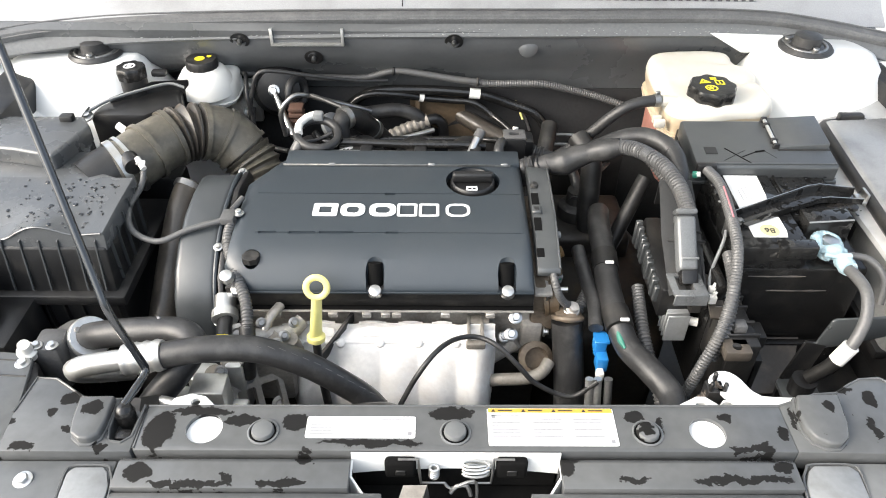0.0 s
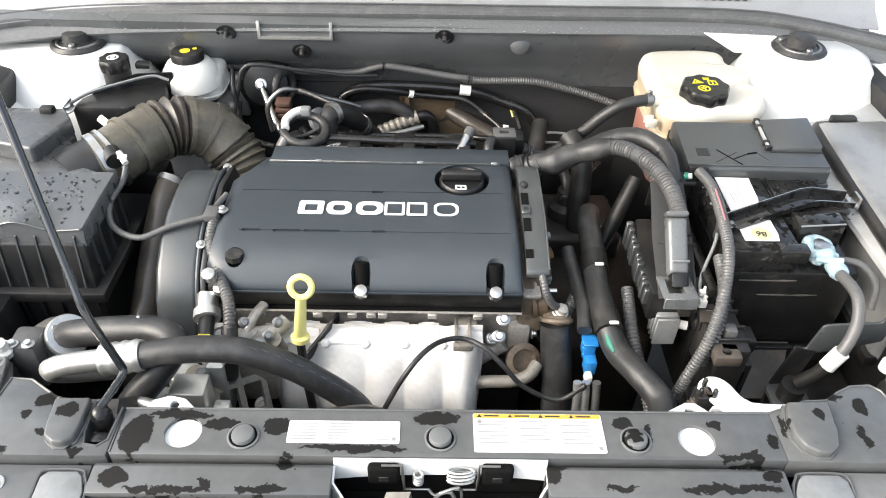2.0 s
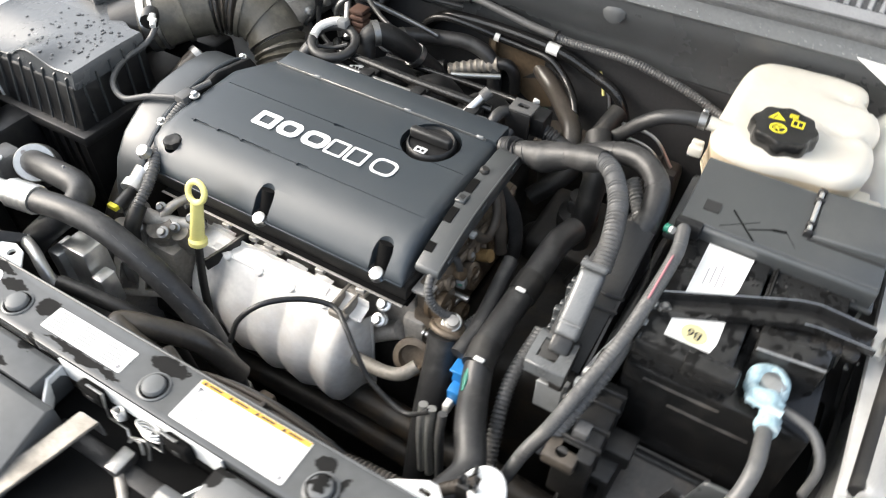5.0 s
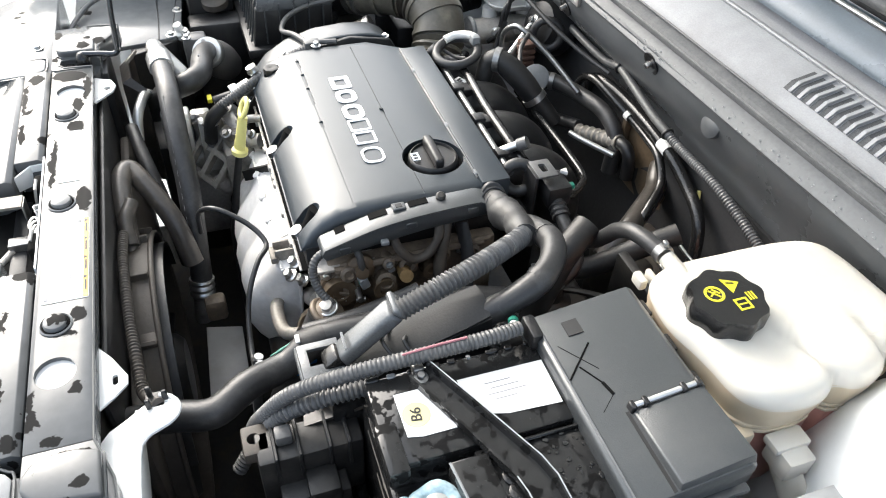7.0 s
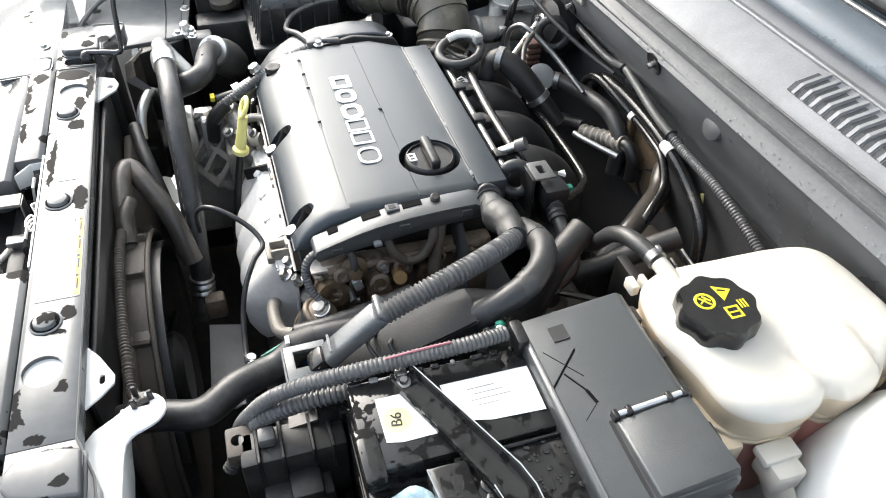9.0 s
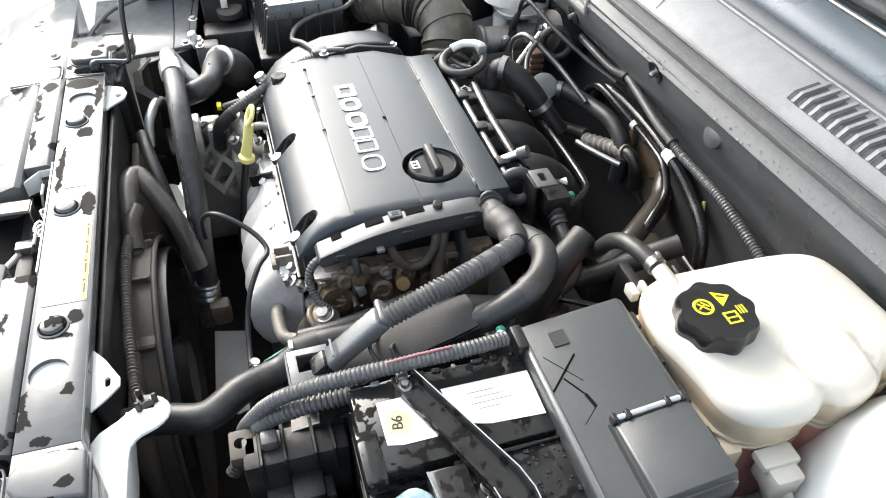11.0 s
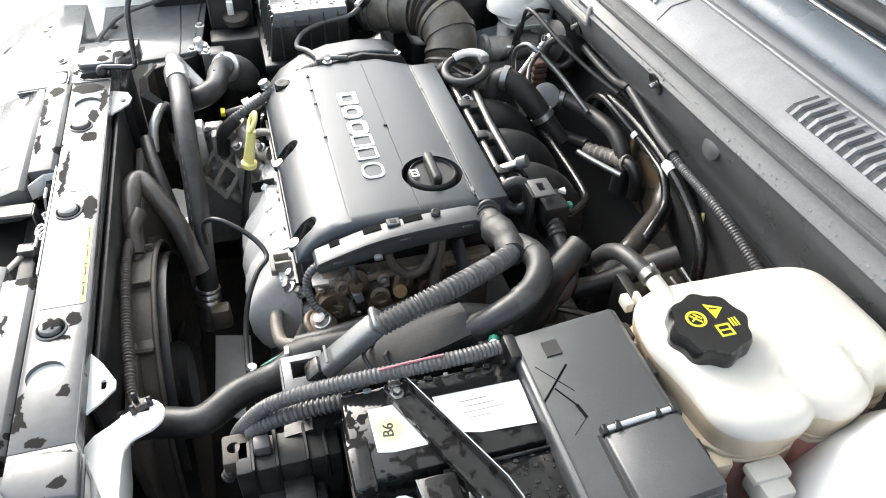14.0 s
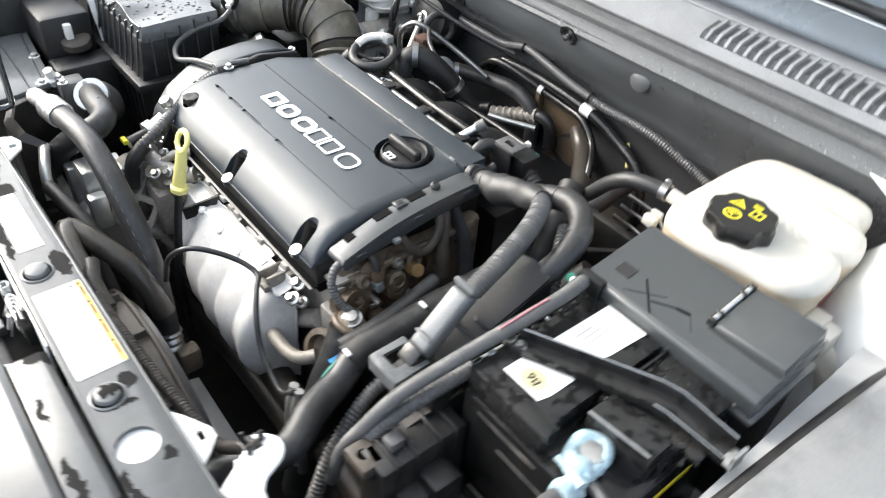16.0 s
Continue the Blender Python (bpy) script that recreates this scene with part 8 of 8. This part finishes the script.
part("top_plate", prism([(-0.72, 0.41), (-0.60, 0.41), (-0.473, 0.445), (-0.485, 0.526), (-0.496, 0.576), (-0.508, 0.584), (-0.72, 0.604)], 0.860, 0.868, width=0.002), FILMED, lamp, "top plate, grey from sky sheen put into its colour")
part("groove", tube([(-0.70, 0.552, 0.8682), (-0.56, 0.550, 0.8682), (-0.492, 0.547, 0.8682)], 0.0012, 6), BLACK, lamp)
part("groove", tube([(-0.70, 0.592, 0.8682), (-0.56, 0.576, 0.8682), (-0.500, 0.571, 0.8682)], 0.0010, 6), BLACK, lamp)
part("bulb_socket", lathe([(0.012, 0), (0.012, 0.010), (0.008, 0.013), (0.007, 0.026), (0.003, 0.027)], (-0.508, 0.588, 0.862), (0.2, -0.3, 1)), WHITEPL, lamp, "white bulb socket")
part("connector_body", box((-0.505, 0.585, 0.80), (-0.470, 0.625, 0.872), 0.006), CONDUIT, lamp, "grey connector body")
for p in ((-0.497, 0.592, 0.872), (-0.478, 0.592, 0.872)):
    part("screw", bolt(p, (0, 0, 1), 0.005, 0.006), STEEL, lamp)
part("rear_cap", lathe([(0.024, 0), (0.024, 0.012), (0.018, 0.016), (0.004, 0.017)], (-0.60, 0.655, 0.872), (0.2, -0.1, 1), 24), DUSTY, lamp, "dusty round rear cap")
part("white_plug", box((-0.606, 0.640, 0.886), (-0.590, 0.652, 0.912), 0.002), WHITEPL, lamp, "white plug")
for p in ((-0.505, 0.568, 0.867), (-0.60, 0.585, 0.867)):
    part("screw", bolt(p, (0, 0, 1), 0.006, 0.006), STEEL, lamp)
duct = thing("air_duct", "dusty grey-brown plastic air duct behind the panel", "duct", (-0.37, 0.51, 0.7))
part("wall", sheet([[(-0.435, 0.50, 0.70), (-0.435, 0.50, 0.875), (-0.43, 0.51, 0.885)], [(-0.38, 0.482, 0.70), (-0.38, 0.484, 0.885), (-0.378, 0.496, 0.892)], [(-0.335, 0.484, 0.70), (-0.335, 0.486, 0.88), (-0.335, 0.50, 0.888)], [(-0.315, 0.515, 0.70), (-0.318, 0.515, 0.865), (-0.325, 0.52, 0.87)]], 0.004), BELLOWS, duct)
part("floor_plate", box((-0.43, 0.49, 0.70), (-0.32, 0.54, 0.76), 0.004), DARK, duct)
lamp2 = thing("headlamp_housing", "black headlamp housing with a bracket near the battery", "headlamp", (0.6, 0.55, 0.8))
part("shell", prism([(0.505, 0.405), (0.508, 0.470), (0.532, 0.552), (0.575, 0.566), (0.63, 0.56), (0.70, 0.50), (0.70, 0.405)], 0.78, 0.882, width=0.012, seg=3), BLACK, lamp2)
part("top_plate", prism([(0.510, 0.41), (0.515, 0.468), (0.535, 0.548), (0.574, 0.560), (0.582, 0.52), (0.60, 0.41)], 0.880, 0.889, width=0.003), FILMED, lamp2, "top plate, grey from sky sheen put into its colour")
part("rib", box((0.574, 0.44, 0.884), (0.580, 0.55, 0.905), 0.002), BLACK, lamp2)
part("white_cap", lathe([(0.0095, 0), (0.0095, 0.012), (0.007, 0.016), (0.003, 0.017)], (0.551, 0.569, 0.874)), WHITEPL, lamp2)

# fan side clutter
hose("fan_cable", [(0.312, 0.508, 0.905), (0.29, 0.50, 0.885), (0.263, 0.488, 0.87), (0.207, 0.482, 0.868), (0.154, 0.477, 0.864), (0.055, 0.472, 0.86), (-0.01, 0.472, 0.85)], 0.0058, DUSTY, "dusty ribbed cable along the fan shroud", "cable", ribs=0.005, depth=0.001)
hose("lower_hose", [(0.03, 0.475, 0.80), (-0.04, 0.474, 0.845), (-0.10, 0.474, 0.862), (-0.13, 0.485, 0.862), (-0.10, 0.505, 0.85), (-0.06, 0.53, 0.82), (-0.03, 0.545, 0.76)], 0.014, BELLOWS, "dusty brown-black hose behind the radiator support")
hose("lower_hose", [(0.0, 0.478, 0.835), (-0.03, 0.476, 0.852), (-0.06, 0.485, 0.858)], 0.010, BELLOWS, "dusty capped hose end behind the radiator support")
hose("lower_hose", [(-0.235, 0.492, 0.86), (-0.19, 0.500, 0.856), (-0.14, 0.512, 0.838), (-0.11, 0.522, 0.80), (-0.10, 0.53, 0.70)], 0.0095, DEEPBLACK, "dark hose dropping behind the radiator support")
part("shroud_label", box((-0.052, 0.472, 0.8216), (-0.022, 0.480, 0.8226), 0), PAPER, fan, "small white label")
solo("grey_splash_plate", prism([(-0.121, 0.531), (-0.106, 0.589), (0.055, 0.585), (0.062, 0.556), (0.04, 0.522)], 0.522, 0.526, width=0.001), PALEMETAL, "flat pale grey plate low beside the heat shield", "plate")
part("lug", box((0.135, 0.478, 0.80), (0.16, 0.498, 0.822), 0.003), DUSTY, fan)
for k, z in enumerate((0.60, 0.68)):
    hose("subframe_tube", [(-0.6, 0.60, z), (0.0, 0.645, z - 0.02), (0.6, 0.60, z)], 0.02, DARK, "dark tube low in the engine bay", "tube", group="low tubes")


# ---- water: beads on the lids, pale and dark ----
def drops(name, spots, label, r0, r1, material=None):
    bm = bmesh.new()
    for x, y, z in spots:
        r = r0 + (r1 - r0) * random.random() ** 2
        verts = bmesh.ops.create_icosphere(bm, subdivisions=1, radius=r)["verts"]
        sx, sy = 0.7 + 0.7 * random.random(), 0.7 + 0.7 * random.random()
        for v in verts:
            v.co = Vector((v.co.x * sx + x, v.co.y * sy + y, v.co.z * 0.35 + z))
    return tagged(part(name, bm, material or DROP), label, "water", kind="stuff")
# pale base puts the white glint of the beads into colour
BEAD = mat("pale_glint_bead", (0.30, 0.31, 0.31), 0.08, spec=0.9, rvar=0.03)
DROP = mat("water_drop", (0.006, 0.006, 0.006), 0.06, spec=0.8, rvar=0.03)
spots = []
for k in range(150):
    y = random.uniform(0.725, 0.90)
    x = random.gauss(-0.535 if k % 2 else -0.47, 0.035)
    if -0.67 < x < -0.445:
        spots.append((x, y, airbox_top(x, y) + 0.0006))
drops("water_beads", [s for s in spots if s[1] < 0.838], "dark water beads on the airbox lid", 0.0012, 0.0034)
drops("water_beads", [(random.uniform(0.476, 0.57), random.uniform(0.76, 0.855), 0.953) for k in range(90)], "water beads on the battery top", 0.001, 0.003)
spots = []
for k in range(230):
    x, u = random.uniform(-0.55, 0.62), random.random()
    p = min(seal, key=lambda q: abs(q.x - x))
    spots.append((x, p.y - 0.0065 + 0.0075 * u + 0.06 * (x - p.x), p.z - 0.009 + 0.011 * u - 0.025 * (x - p.x)))
drops("water_beads", spots, "water beads on the painted flange, glint in their pale colour", 0.0008, 0.0021, BEAD)
